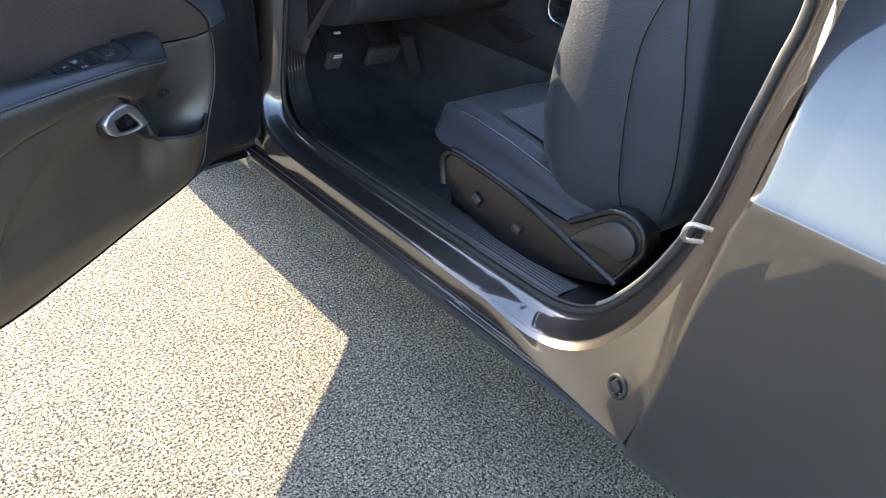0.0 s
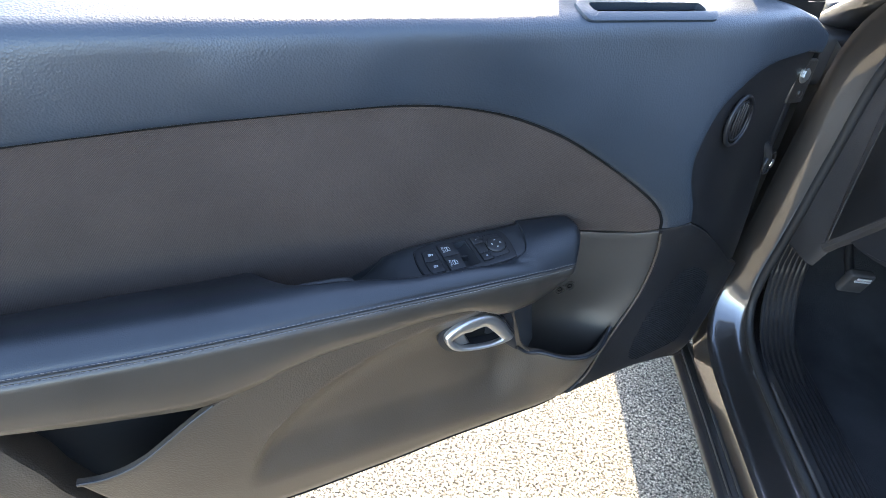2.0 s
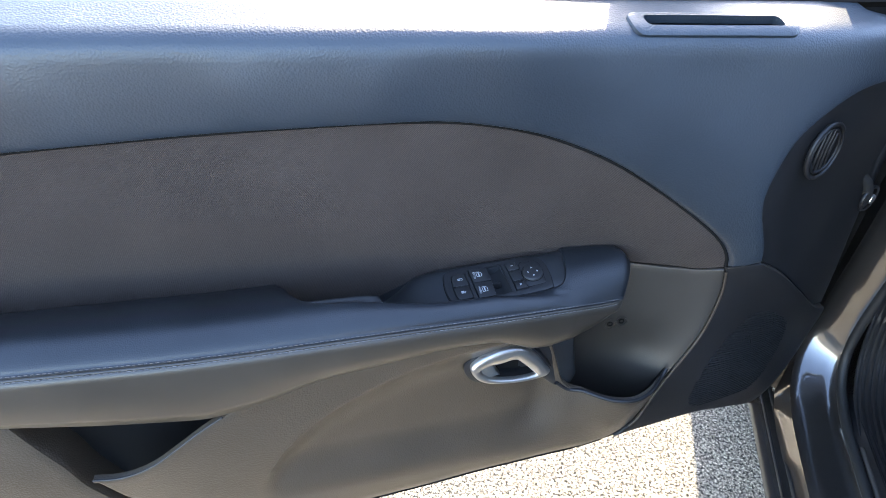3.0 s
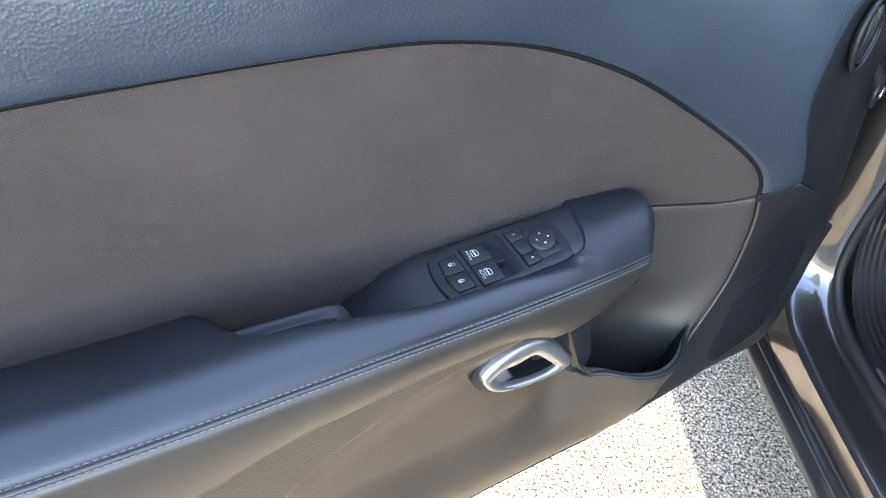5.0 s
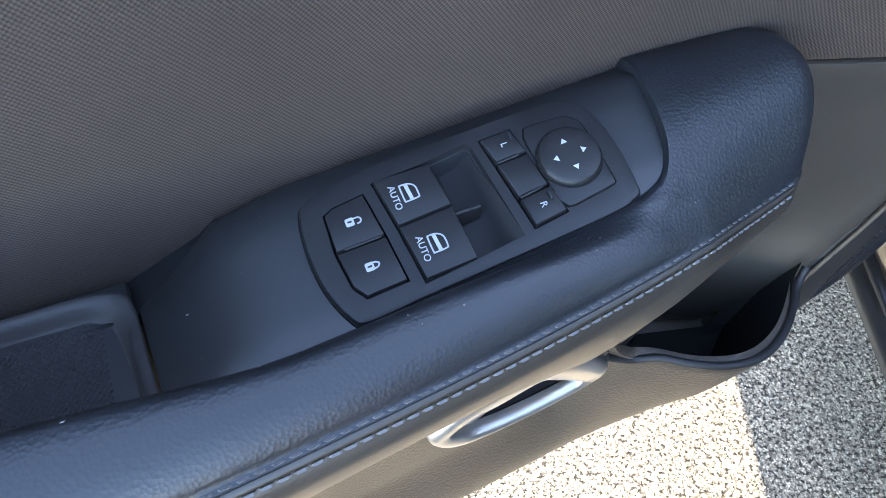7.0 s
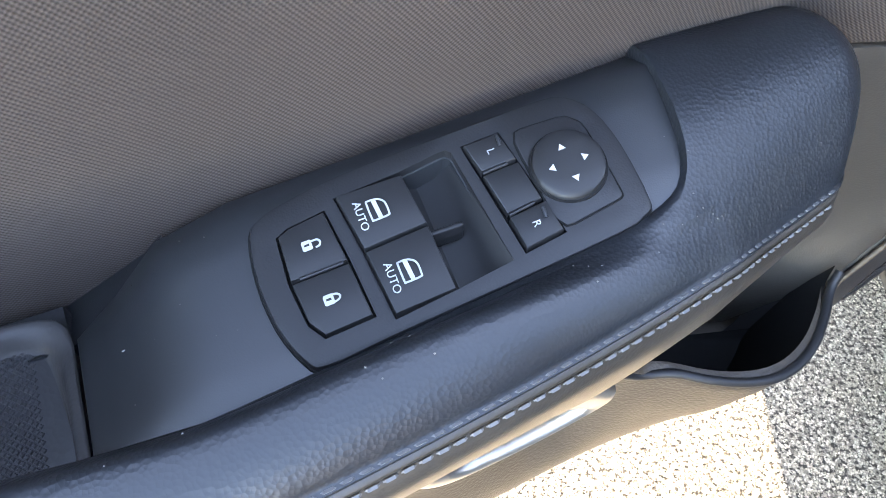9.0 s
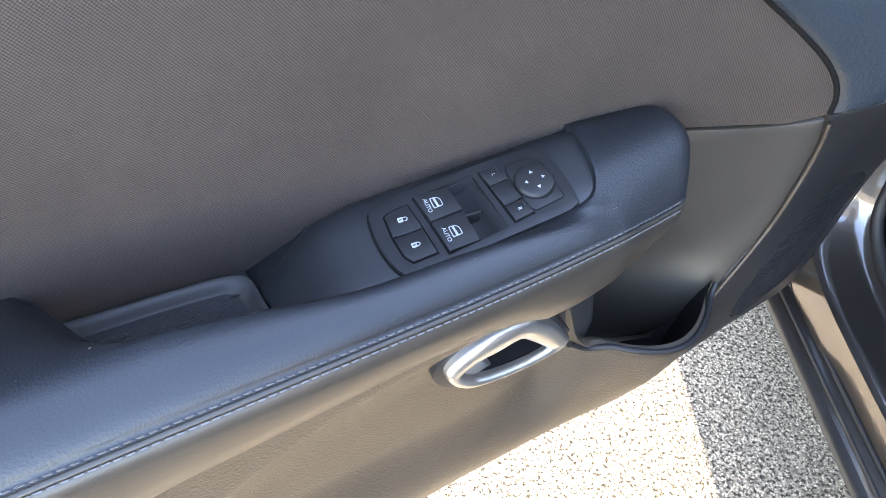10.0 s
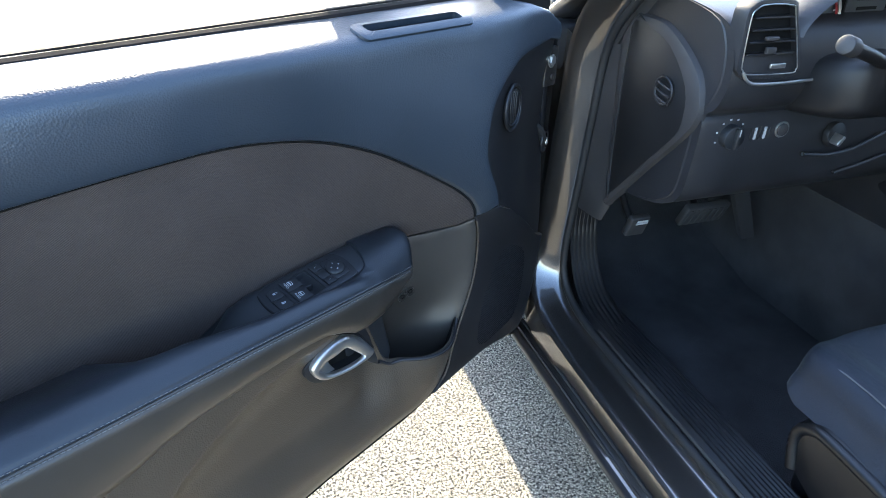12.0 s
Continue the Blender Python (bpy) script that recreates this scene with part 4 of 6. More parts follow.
def build_switches():
    out = [(0.7480, 0.05), (0.7287, 0.040), (0.7067, 0.036), (0.6754, 0.036), (0.6091, 0.036), (0.5389, 0.036), (0.504, 0.036), (0.5067, 0.066), (0.5095, 0.092), (0.513, 0.1005), (0.522, 0.1075), (0.537, 0.111), (0.593, 0.1155), (0.66, 0.12), (0.694, 0.119), (0.7212, 0.117), (0.7413, 0.115)]
    out = out[:6] + spline(out[6:14], 4) + out[14:]
    plate("switch_panel", out, lambda a, b, h: level(a, b, h - plate_drop(a, b)), -0.012, -0.001, 0.0012, M_PLATE, door, "smooth black plate that carries the switches", [WELL], 0.012)
    bez = [(0.6710, 0.0627), (0.6665, 0.0577), (0.6564, 0.0547), (0.6340, 0.0520), (0.5893, 0.0510), (0.5545, 0.0516), (0.5439, 0.0544), (0.5366, 0.0636), (0.5334, 0.0804), (0.5343, 0.1044), (0.5397, 0.1092), (0.5497, 0.1113), (0.5936, 0.1133), (0.6353, 0.1147), (0.6596, 0.1157), (0.6659, 0.1112), (0.6712, 0.0970), (0.6729, 0.0795)]
    lock_slot = [(0.6619, 0.0677), (0.6575, 0.0658), (0.6439, 0.0644), (0.6415, 0.0849), (0.6399, 0.1061), (0.6571, 0.1066), (0.6610, 0.1007), (0.6628, 0.085)]
    window_slot = [(0.6385, 0.0613), (0.6135, 0.0605), (0.598, 0.0588), (0.5952, 0.0589), (0.5938, 0.0603), (0.5895, 0.1057), (0.6112, 0.1078), (0.6335, 0.1094), (0.6358, 0.0845)]
    mirror_slot = [(0.5887, 0.0597), (0.5744, 0.0595), (0.5681, 0.1035), (0.5836, 0.1051)]
    slots = [inset(q if area(q) > 0 else q[::-1], -0.0006) for q in (lock_slot, window_slot, mirror_slot)]
    bezel = plate("switch_bezel", spline(bez, 3, True), level, -0.0022, 0.0024, 0.0016, M_BLACK, door, "raised black switch bezel", slots, 0.008)
    for q in (slots[0], slots[2]):
        plate("slot_floor", q, level, -0.003, -0.0006, 0.0001, M_HOLE, bezel)
    ring = spline(bez, 3, True)
    tube("bezel_gap", [level(a, b, -0.0006) for a, b in ring + ring[:1]], 0.0009, M_HOLE, bezel, "", 6)
    # scoop between the window switches and the mirror control
    make("finger_well", *skin([[level(a, b, h) for b in np.linspace(0.0572, 0.1068, 8)] for a, h in ((0.6145, -0.002), (0.6125, -0.0075), (0.607, -0.0112), (0.6, -0.0105), (0.595, -0.006), (0.5915, 0.0), (0.589, 0.0022))]), M_KEY, bezel, "dark finger well")
    block("well_rib", level(0.6055, 0.0845, -0.0055), (0.014, 0.0022, 0.009), 0.0008, M_KEY, bezel)

    def key(name, quad, h, label="", tilt=0.0, mat=M_KEY):
        c = np.mean(np.array(quad), 0)
        q = quad if area(quad) > 0 else quad[::-1]
        return plate(name, inset(q, 0.0003), lambda a, b, hh: level(a, b, hh + (a - c[0]) * tilt), -0.002, h, 0.0007, mat, door, label, dome=0.0003)

    lock_a = key("lock_switch", [(0.6619, 0.0677), (0.6575, 0.0658), (0.6439, 0.0644), (0.6415, 0.0849), (0.6625, 0.0850)], 0.0034, "door unlock key with white padlock mark")
    lock_b = key("lock_switch", [(0.6625, 0.0855), (0.6415, 0.0855), (0.6399, 0.1061), (0.6571, 0.1066), (0.6610, 0.1007)], 0.0034, "door lock key with white padlock mark")
    win_a = key("window_switch", [(0.6385, 0.0613), (0.6133, 0.0615), (0.6113, 0.0826), (0.6356, 0.0842)], 0.004, "window switch with white window mark", 0.05)
    win_b = key("window_switch", [(0.6356, 0.0848), (0.6113, 0.0832), (0.6108, 0.1084), (0.6335, 0.1094)], 0.004, "window switch with white window mark", 0.05)
    hole = [(0.5705, 0.0608), (0.5487, 0.0620), (0.5434, 0.0675), (0.5428, 0.0987), (0.5444, 0.0999), (0.5690, 0.1027)]
    hole = hole if area(hole) > 0 else hole[::-1]
    for _ in range(2):
        hole = [tuple(np.array(p) * (1 - k) + np.array(q) * k) for p, q in zip(hole, [*hole[1:], hole[0]]) for k in (0.12, 0.88)]
    plate("mirror_inset", hole, level, 0.0015, 0.0029, 0.0004, M_BLACK, bezel, "mirror control inset")
    tube("inset_groove", [level(a, b, 0.0024) for a, b in inset(hole, -0.0003) + [inset(hole, -0.0003)[0]]], 0.00035, M_HOLE, bezel, "", 6)
    l_key = key("mirror_select_key", [(0.5887, 0.0597), (0.5744, 0.0595), (0.5722, 0.0722), (0.5866, 0.0726)], 0.0038, "mirror select key marked L")
    key("mirror_fold_key", [(0.5866, 0.0732), (0.5720, 0.0729), (0.5700, 0.0898), (0.5845, 0.0907)], 0.0034)
    r_key = key("mirror_select_key", [(0.5844, 0.0917), (0.5694, 0.0905), (0.5681, 0.1035), (0.5836, 0.1051)], 0.0038, "mirror select key marked R")
    # thin pivot ridges between neighbouring keys
    for (a0, b0), (a1, b1), h in (((0.659, 0.0852), (0.6435, 0.0852), 0.0036), ((0.5862, 0.0729), (0.5765, 0.0726), 0.0036), ((0.584, 0.0912), (0.574, 0.0902), 0.0036)):
        tube("key_pivot", [level(a0 + (a1 - a0) * s, b0 + (b1 - b0) * s, h) for s in (0, 0.5, 1)], 0.0007, M_BLACK, bezel, "", 8)
    jc = (0.5562, 0.0815)
    circ = lambda r: [(jc[0] + r * math.cos(2 * math.pi * k / 40), jc[1] + r * math.sin(2 * math.pi * k / 40)) for k in range(40)]
    plate("mirror_knob_collar", circ(0.0146), level, 0.002, 0.0033, 0.0004, M_HOLE, bezel)
    joy = plate("mirror_knob", circ(0.0138), level, 0.002, 0.0056, 0.002, M_KEY, door, "round black mirror adjuster with white arrows", res=0.004, dome=0.0006)
    # white marks; their reading direction runs across the door
    def mark(name, polys, h, parent, mat=M_WHITE):
        verts, faces = [], []
        for poly in polys:
            o = len(verts)
            p = list(poly) if area(poly) < 0 else list(reversed(poly))
            verts += [level(a, b, h) for a, b in p]
            faces.append(tuple(range(o, o + len(p))))
        make(name, verts, [tuple(reversed(f)) for f in faces], mat, parent, "white printed mark" if mat == M_WHITE else "")

    for d in range(4):
        t = math.pi / 2 * d
        ca, cb = jc[0] + 0.0007 + 0.0066 * math.cos(t), jc[1] + 0.0008 + 0.0066 * math.sin(t)
        f, s = np.array((math.cos(t), math.sin(t))), np.array((-math.sin(t), math.cos(t)))
        c = np.array((ca, cb))
        mark("arrow_mark", [[tuple(c + f * 0.0013), tuple(c - f * 0.0011 + s * 0.0015), tuple(c - f * 0.0011 - s * 0.0015)]], 0.0064, joy)

    def strip(pts, w):
        """A line of width w as quads."""
        out = []
        for p, q in zip(pts, pts[1:]):
            p, q = np.array(p), np.array(q)
            d = (q - p) / max(1e-9, np.linalg.norm(q - p))
            s = np.array((-d[1], d[0])) * w / 2
            out.append([tuple(p + s - d * w * 0.2), tuple(q + s + d * w * 0.2), tuple(q - s + d * w * 0.2), tuple(p - s - d * w * 0.2)])
        return out

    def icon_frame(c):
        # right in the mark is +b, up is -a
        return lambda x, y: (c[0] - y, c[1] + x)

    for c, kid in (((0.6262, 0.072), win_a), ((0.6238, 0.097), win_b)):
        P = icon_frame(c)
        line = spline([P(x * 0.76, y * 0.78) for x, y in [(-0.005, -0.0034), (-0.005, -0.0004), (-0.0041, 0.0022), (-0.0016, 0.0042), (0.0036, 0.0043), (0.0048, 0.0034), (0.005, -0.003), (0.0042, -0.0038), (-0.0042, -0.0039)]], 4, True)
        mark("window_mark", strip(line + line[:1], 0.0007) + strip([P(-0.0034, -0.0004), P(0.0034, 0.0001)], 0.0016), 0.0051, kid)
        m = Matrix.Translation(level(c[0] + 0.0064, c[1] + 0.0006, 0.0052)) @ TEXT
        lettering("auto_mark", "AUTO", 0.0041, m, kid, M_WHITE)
    for c, kid, shut in (((0.6522, 0.0752), lock_a, False), ((0.6512, 0.0961), lock_b, True)):
        P0 = icon_frame(c)
        P = lambda x, y, P0=P0: P0(x * 0.88, y * 0.88)
        box = [[P(x, y) for x, y in ((-0.0016, -0.0032), (0.0016, -0.0032), (0.0021, -0.0027), (0.0021, 0.0004), (0.0017, 0.0008), (-0.0017, 0.0008), (-0.0021, 0.0004), (-0.0021, -0.0027))]]
        if shut:
            arc = [P(0.0015 * math.cos(t), 0.0007 + 0.0026 * math.sin(t)) for t in np.linspace(math.pi, 0, 9)]
        else:
            arc = [P(-0.0012, 0.0006), P(-0.0012, 0.0022)] + [P(0.0003 + 0.0015 * math.cos(t), 0.0026 + 0.0015 * math.sin(t)) for t in np.linspace(math.pi, 0, 9)] + [P(0.0018, 0.002)]
        mark("padlock_mark", box + strip(arc, 0.0007), 0.0044, kid)
        mark("keyhole_mark", [[P(-0.0004, -0.0023), P(0.0004, -0.0023), P(0.0005, -0.0002), P(-0.0005, -0.0002)]], 0.0046, kid, M_KEY)
    for c, text, kid in (((0.5804, 0.0665), "L", l_key), ((0.5768, 0.0982), "R", r_key)):
        m = Matrix.Translation(level(c[0], c[1], 0.0047)) @ TEXT
        lettering("letter_mark", text, 0.0042, m, kid, M_WHITE)
        a, b = c[0] - 0.0045, c[1] - 0.0028
        tube("indicator_lamp", [level(a - 0.0002, b - 0.0022, 0.0042), level(a, b, 0.0044), level(a + 0.0002, b + 0.0016, 0.0042)], 0.0007, M_PLATE, kid, "unlit indicator lamp", 8)


def build_tray():
    # shallow tray behind the switches with a textured rubber mat
    def put(a, b, h):
        return (a, b, 0.742 - 0.1 * (a - 0.75) - 0.1 * (b - 0.05) + h)
    tray = plate("grip_tray", [(0.752, 0.03), (0.875, 0.022), (0.875, 0.06), (0.86, 0.1), (0.8, 0.118), (0.748, 0.12)], put, -0.02, 0.0, 0.002, M_DASH, door, "shallow black grip tray", res=0.01)
    bm = bmesh.new()
    for i in range(32):
        for j in range(46):
            a = 0.767 + i * 0.0032 + (j % 2) * 0.0016
            b = 0.045 + j * 0.0016
            if a < 0.866 - (b > 0.1) * 0.05 and b < 0.118:
                base = [bm.verts.new(put(a + dx, b + dy, h)) for dx, dy, h in ((-0.0015, 0, -0.0002), (0, -0.0015, -0.0002), (0.0015, 0, -0.0002), (0, 0.0015, -0.0002))]
                tops = [bm.verts.new(put(a + dx, b + dy, 0.0005)) for dx, dy in ((-0.0008, 0), (0, -0.0008), (0.0008, 0), (0, 0.0008))]
                bm.faces.new(tops)
                for k in range(4):
                    bm.faces.new((base[k], base[(k + 1) % 4], tops[(k + 1) % 4], tops[k]))
    tagged(part("mat_pattern", bm, M_DASH, tray, "raised dimples of the rubber mat"), kind="stuff")
    outer = spline([(0.87, 0.0275), (0.82, 0.031), (0.78, 0.034), (0.76, 0.0365), (0.7522, 0.041), (0.7492, 0.05), (0.7472, 0.07), (0.7446, 0.095), (0.7418, 0.119)], 5)
    inner = spline([(0.87, 0.0385), (0.82, 0.0405), (0.784, 0.0435), (0.769, 0.046), (0.762, 0.0515), (0.7592, 0.062), (0.757, 0.078), (0.7545, 0.098), (0.7515, 0.121)], 5)
    rows = []
    for p, q in zip(outer, inner):
        edge = level(0.7486, p[1], 0)[2] - plate_drop(0.7486, p[1]) - 0.0008 - put(p[0], p[1], 0)[2]
        w = smooth_step((0.775 - p[0]) / 0.02)
        top = 0.0075 * (1 - w) + max(0.006, edge) * w
        row = []
        for f, h in ((0, top - 0.0015), (0.05, top - 0.0003), (0.16, top), (0.32, top - 0.0002), (0.48, top - 0.001), (0.62, top * 0.8 - 0.001), (0.82, top * 0.3), (0.93, top * 0.06), (1, 0.0002)):
            row.append(put(p[0] + (q[0] - p[0]) * f, p[1] + (q[1] - p[1]) * f, h))
        rows.append(row)
    make("tray_rim", *skin([list(reversed(r)) for r in rows]), M_GREYTRIM, tray, "grey moulded tray rim", 60)
    plate("tray_corner", [(0.749, 0.052), (0.7287, 0.041), (0.7067, 0.037), (0.7, 0.018), (0.768, 0.018), (0.768, 0.05)], lambda a, b, h: level(a, b, h - plate_drop(min(a, 0.749), max(b, 0.03))), -0.012, -0.0035, 0.001, M_PLATE, tray)


def build_lower():
    lip = spline([(1.122, 0.589), (1.095, 0.589), (1.068, 0.599), (1.04, 0.618), (1.022, 0.634), (0.984, 0.667), (0.955, 0.688)], 4)
    under = [(u, zl(u) + 0.012) for u in (0.93, 0.908, 0.88, 0.85, 0.8, 0.75, 0.7, 0.65, 0.62, 0.6, 0.58, 0.565)] + [(0.54, 0.718), (0.525, 0.712)]
    step = spline([(0.525, 0.712), (0.513, 0.68), (0.5, 0.642), (0.49, 0.616), (0.476, 0.602), (0.46, 0.6), (0.44, 0.597), (0.42, 0.595), (0.4, 0.595), (0.38, 0.594), (0.36, 0.594), (0.34, 0.594), (0.319, 0.592)], 4)
    edge = [(0.311, 0.583), (0.328, 0.545), (0.345, 0.503), (0.375, 0.464)]
    bot = spline([(0.375, 0.464), (0.431, 0.453), (0.55, 0.432), (0.68, 0.412), (0.8, 0.398), (0.9, 0.391), (0.97, 0.395), (1.03, 0.43), (1.08, 0.505), (1.122, 0.589)], 5)
    outline = lip + under + step + edge + bot
    clean = []
    for p in outline:
        if not clean or math.hypot(p[0] - clean[-1][0], p[1] - clean[-1][1]) > 0.003:
            clean.append(tuple(p))
    ctrl = [(1.122, 0.59, 0.16), (1.05, 0.61, 0.168), (0.955, 0.685, 0.168), (0.9, 0.7, 0.164), (0.8, 0.72, 0.156), (0.7, 0.735, 0.15), (0.62, 0.73, 0.143), (0.565, 0.71, 0.13), (0.505, 0.64, 0.116), (0.48, 0.598, 0.111), (0.46, 0.6, 0.118), (0.44, 0.597, 0.13), (0.42, 0.595, 0.139),
            (0.4, 0.595, 0.144), (0.38, 0.594, 0.142), (0.36, 0.594, 0.134), (0.34, 0.594, 0.12), (0.319, 0.592, 0.103), (0.46, 0.53, 0.12), (0.41, 0.53, 0.134), (0.37, 0.53, 0.122), (0.34, 0.53, 0.104), (0.375, 0.464, 0.104), (0.45, 0.455, 0.113), (0.6, 0.425, 0.112), (0.75, 0.408, 0.12), (0.9, 0.396, 0.128), (1.03, 0.43, 0.135), (1.08, 0.505, 0.145),
            (0.55, 0.6, 0.126), (0.7, 0.6, 0.142), (0.85, 0.6, 0.155), (0.95, 0.55, 0.158), (0.7, 0.5, 0.135), (0.55, 0.5, 0.122), (0.85, 0.48, 0.142), (1.0, 0.5, 0.153)]
    ctrl_low = ctrl
    zr = table([(0.3, 0.75), (0.654, 0.728), (0.722, 0.711), (0.76, 0.694), (0.81, 0.667), (0.85, 0.637), (0.886, 0.597), (0.907, 0.56), (0.921, 0.525), (0.93, 0.4)])

    floor_z = table([(0.375, 0.464), (0.431, 0.453), (0.55, 0.432), (0.68, 0.412), (0.8, 0.398), (0.9, 0.391), (0.97, 0.395), (1.03, 0.43), (1.08, 0.505)])

    def dish(x, y):
        """A crease sweeps from the handle to the pocket; below it the panel dives inwards, swells again and turns under."""
        r = np.clip(np.vectorize(zr)(x) + 0.006 - y, 0, 1)
        low = y - 0.47 - 0.02 * np.clip((0.55 - x) / 0.1, 0, 1)
        right = x - 0.474
        s = lambda d, w: np.clip(d / w, 0, 1) ** 2 * (3 - 2 * np.clip(d / w, 0, 1))
        dive = 0.02 * (1 - (1 - np.clip(r / 0.075, 0, 1)) ** 2) + 0.02 * np.clip(r, 0, 0.16)
        under = np.clip((0.03 - (y - np.vectorize(floor_z)(x))) / 0.03, 0, 1) ** 1.5
        return -dive * s(low, 0.1) * s(right, 0.06) * s(0.93 - x, 0.03) - 0.007 * under

    panel("lower_panel", clean, ctrl, M_PANEL, door, "grained charcoal lower door trim with a scooped dish", 0.0055, 0.005, 0.01, extra=dish)
    # rounded rim and inner wall of the front pocket
    rim = spline([(0.5, 0.106, 0.612), (0.48, 0.109, 0.598), (0.46, 0.116, 0.599), (0.44, 0.128, 0.597), (0.42, 0.137, 0.595), (0.4, 0.142, 0.595), (0.38, 0.14, 0.594), (0.36, 0.132, 0.594), (0.34, 0.118, 0.594), (0.325, 0.104, 0.596), (0.316, 0.097, 0.605)], 5)
    tube("pocket_rim", rim, 0.0032, M_BLACK, door, "rounded rim of the front pocket", 10)
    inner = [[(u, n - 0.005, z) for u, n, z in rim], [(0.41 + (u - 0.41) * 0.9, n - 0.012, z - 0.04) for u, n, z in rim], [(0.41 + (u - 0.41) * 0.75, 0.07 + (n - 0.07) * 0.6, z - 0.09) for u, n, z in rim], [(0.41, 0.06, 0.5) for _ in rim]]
    # shade of the hollow is put into the bowl's colour
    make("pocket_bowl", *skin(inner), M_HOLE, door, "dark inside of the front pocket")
    # trim behind: strip beside and below, and the back of the map pocket
    outl = [(1.34, 0.73), (0.9, 0.73), (0.66, 0.5), (0.5, 0.485), (0.3, 0.487)] + spline([(0.2, 0.5), (0.3, 0.468), (0.42, 0.447), (0.55, 0.424), (0.68, 0.404), (0.8, 0.39), (0.9, 0.382), (1.0, 0.378), (1.15, 0.374), (1.34, 0.372)], 4)
    ctrl = [(1.34, 0.73, 0.06), (1.25, 0.7, 0.05), (1.22, 0.64, 0.03), (1.17, 0.59, 0.02), (1.34, 0.55, 0.07), (1.34, 0.372, 0.06), (1.1, 0.374, 0.1), (0.9, 0.382, 0.117), (0.75, 0.397, 0.109), (0.6, 0.416, 0.101), (0.45, 0.442, 0.102), (0.3, 0.468, 0.092), (0.2, 0.5, 0.06),
            (1.13, 0.66, 0.0), (1.05, 0.66, -0.04), (0.98, 0.69, -0.04), (1.1, 0.72, -0.03), (1.05, 0.58, -0.02), (0.8, 0.6, 0.06), (0.5, 0.55, 0.05), (1.12, 0.48, 0.02), (1.05, 0.42, 0.05)]
    panel("trim_base", outl, ctrl, M_PANEL, door, "charcoal door trim behind the map pocket", 0.016, 0.006, 0.05)
    strip_edge = spline([(1.212, 0.705), (1.204, 0.685), (1.18, 0.637), (1.156, 0.592), (1.137, 0.545), (1.095, 0.48), (1.05, 0.42), (1.0, 0.385)], 4)
    panel("pocket_strip", strip_edge + [(1.08, 0.373), (1.2, 0.372), (1.34, 0.372), (1.34, 0.735), (1.216, 0.735)], [(1.21, 0.7, 0.132), (1.18, 0.637, 0.136), (1.156, 0.592, 0.137), (1.12, 0.52, 0.135), (1.05, 0.42, 0.127), (1.0, 0.385, 0.118), (1.34, 0.73, 0.115), (1.34, 0.55, 0.122), (1.34, 0.372, 0.1), (1.15, 0.372, 0.11), (1.24, 0.6, 0.14), (1.2, 0.48, 0.13)], M_PANEL, door, "charcoal outer strip beside the map pocket", 0.012, 0.009, 0.06)
    # near-black sheet paints the shade inside the map pocket
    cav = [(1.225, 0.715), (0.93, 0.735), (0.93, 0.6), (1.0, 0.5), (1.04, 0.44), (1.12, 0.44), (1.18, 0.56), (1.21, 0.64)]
    panel("pocket_back", cav, [(1.22, 0.71, 0.095), (1.18, 0.6, 0.09), (1.12, 0.5, 0.09), (1.05, 0.45, 0.09), (1.15, 0.68, 0.07), (1.1, 0.72, 0.045), (1.05, 0.66, 0.04), (0.95, 0.68, 0.04), (1.1, 0.56, 0.07), (1.0, 0.55, 0.06)], M_HOLE, door, "back of the map pocket with its shade painted dark", 0.02, 0.002, 0.01)
    # recessed wall behind the small front pocket
    out2 = spline([(0.277, 0.79), (0.305, 0.78), (0.35, 0.775), (0.4, 0.771), (0.44, 0.765)], 3) + [(0.5, 0.74), (0.56, 0.725), (0.56, 0.6), (0.5, 0.5), (0.4, 0.48), (0.345, 0.5)] + list(reversed(RIDGE))[8:-1]
    ctrl2 = [(0.277, 0.79, 0.092), (0.3, 0.78, 0.078), (0.35, 0.775, 0.057), (0.4, 0.771, 0.036), (0.44, 0.765, 0.034), (0.5, 0.74, 0.04), (0.56, 0.72, 0.09), (0.56, 0.6, 0.08), (0.5, 0.65, 0.075), (0.46, 0.62, 0.045), (0.5, 0.5, 0.04), (0.4, 0.48, 0.04), (0.345, 0.5, 0.07),
             (0.27, 0.754, 0.094), (0.273, 0.695, 0.095), (0.285, 0.648, 0.096), (0.311, 0.586, 0.096), (0.394, 0.667, 0.045), (0.33, 0.7, 0.066), (0.34, 0.62, 0.06), (0.43, 0.7, 0.042), (0.4, 0.56, 0.038), (0.45, 0.54, 0.03)]
    at = table([(0.46, 0.106), (0.503, 0.105), (0.586, 0.098), (0.648, 0.0965), (0.695, 0.0955), (0.8, 0.0945)])
    tube("ridge_lip", [(u + 0.0008, at(z) + 0.0012, z) for u, z in RIDGE[1:-4]], 0.0021, M_PANEL, door, "raised edge beside the front pocket", 8)
    panel("pocket_wall", out2, ctrl2, M_SMOOTH, door, "smooth charcoal wall of the front door pocket", 0.01, 0.003, 0.02)
    # dark fillet between the handle and the pocket
    out3 = [(0.575, 0.745), (0.51, 0.75), (0.486, 0.735), (0.472, 0.66), (0.462, 0.61), (0.47, 0.59), (0.5, 0.6), (0.53, 0.63), (0.57, 0.66)]
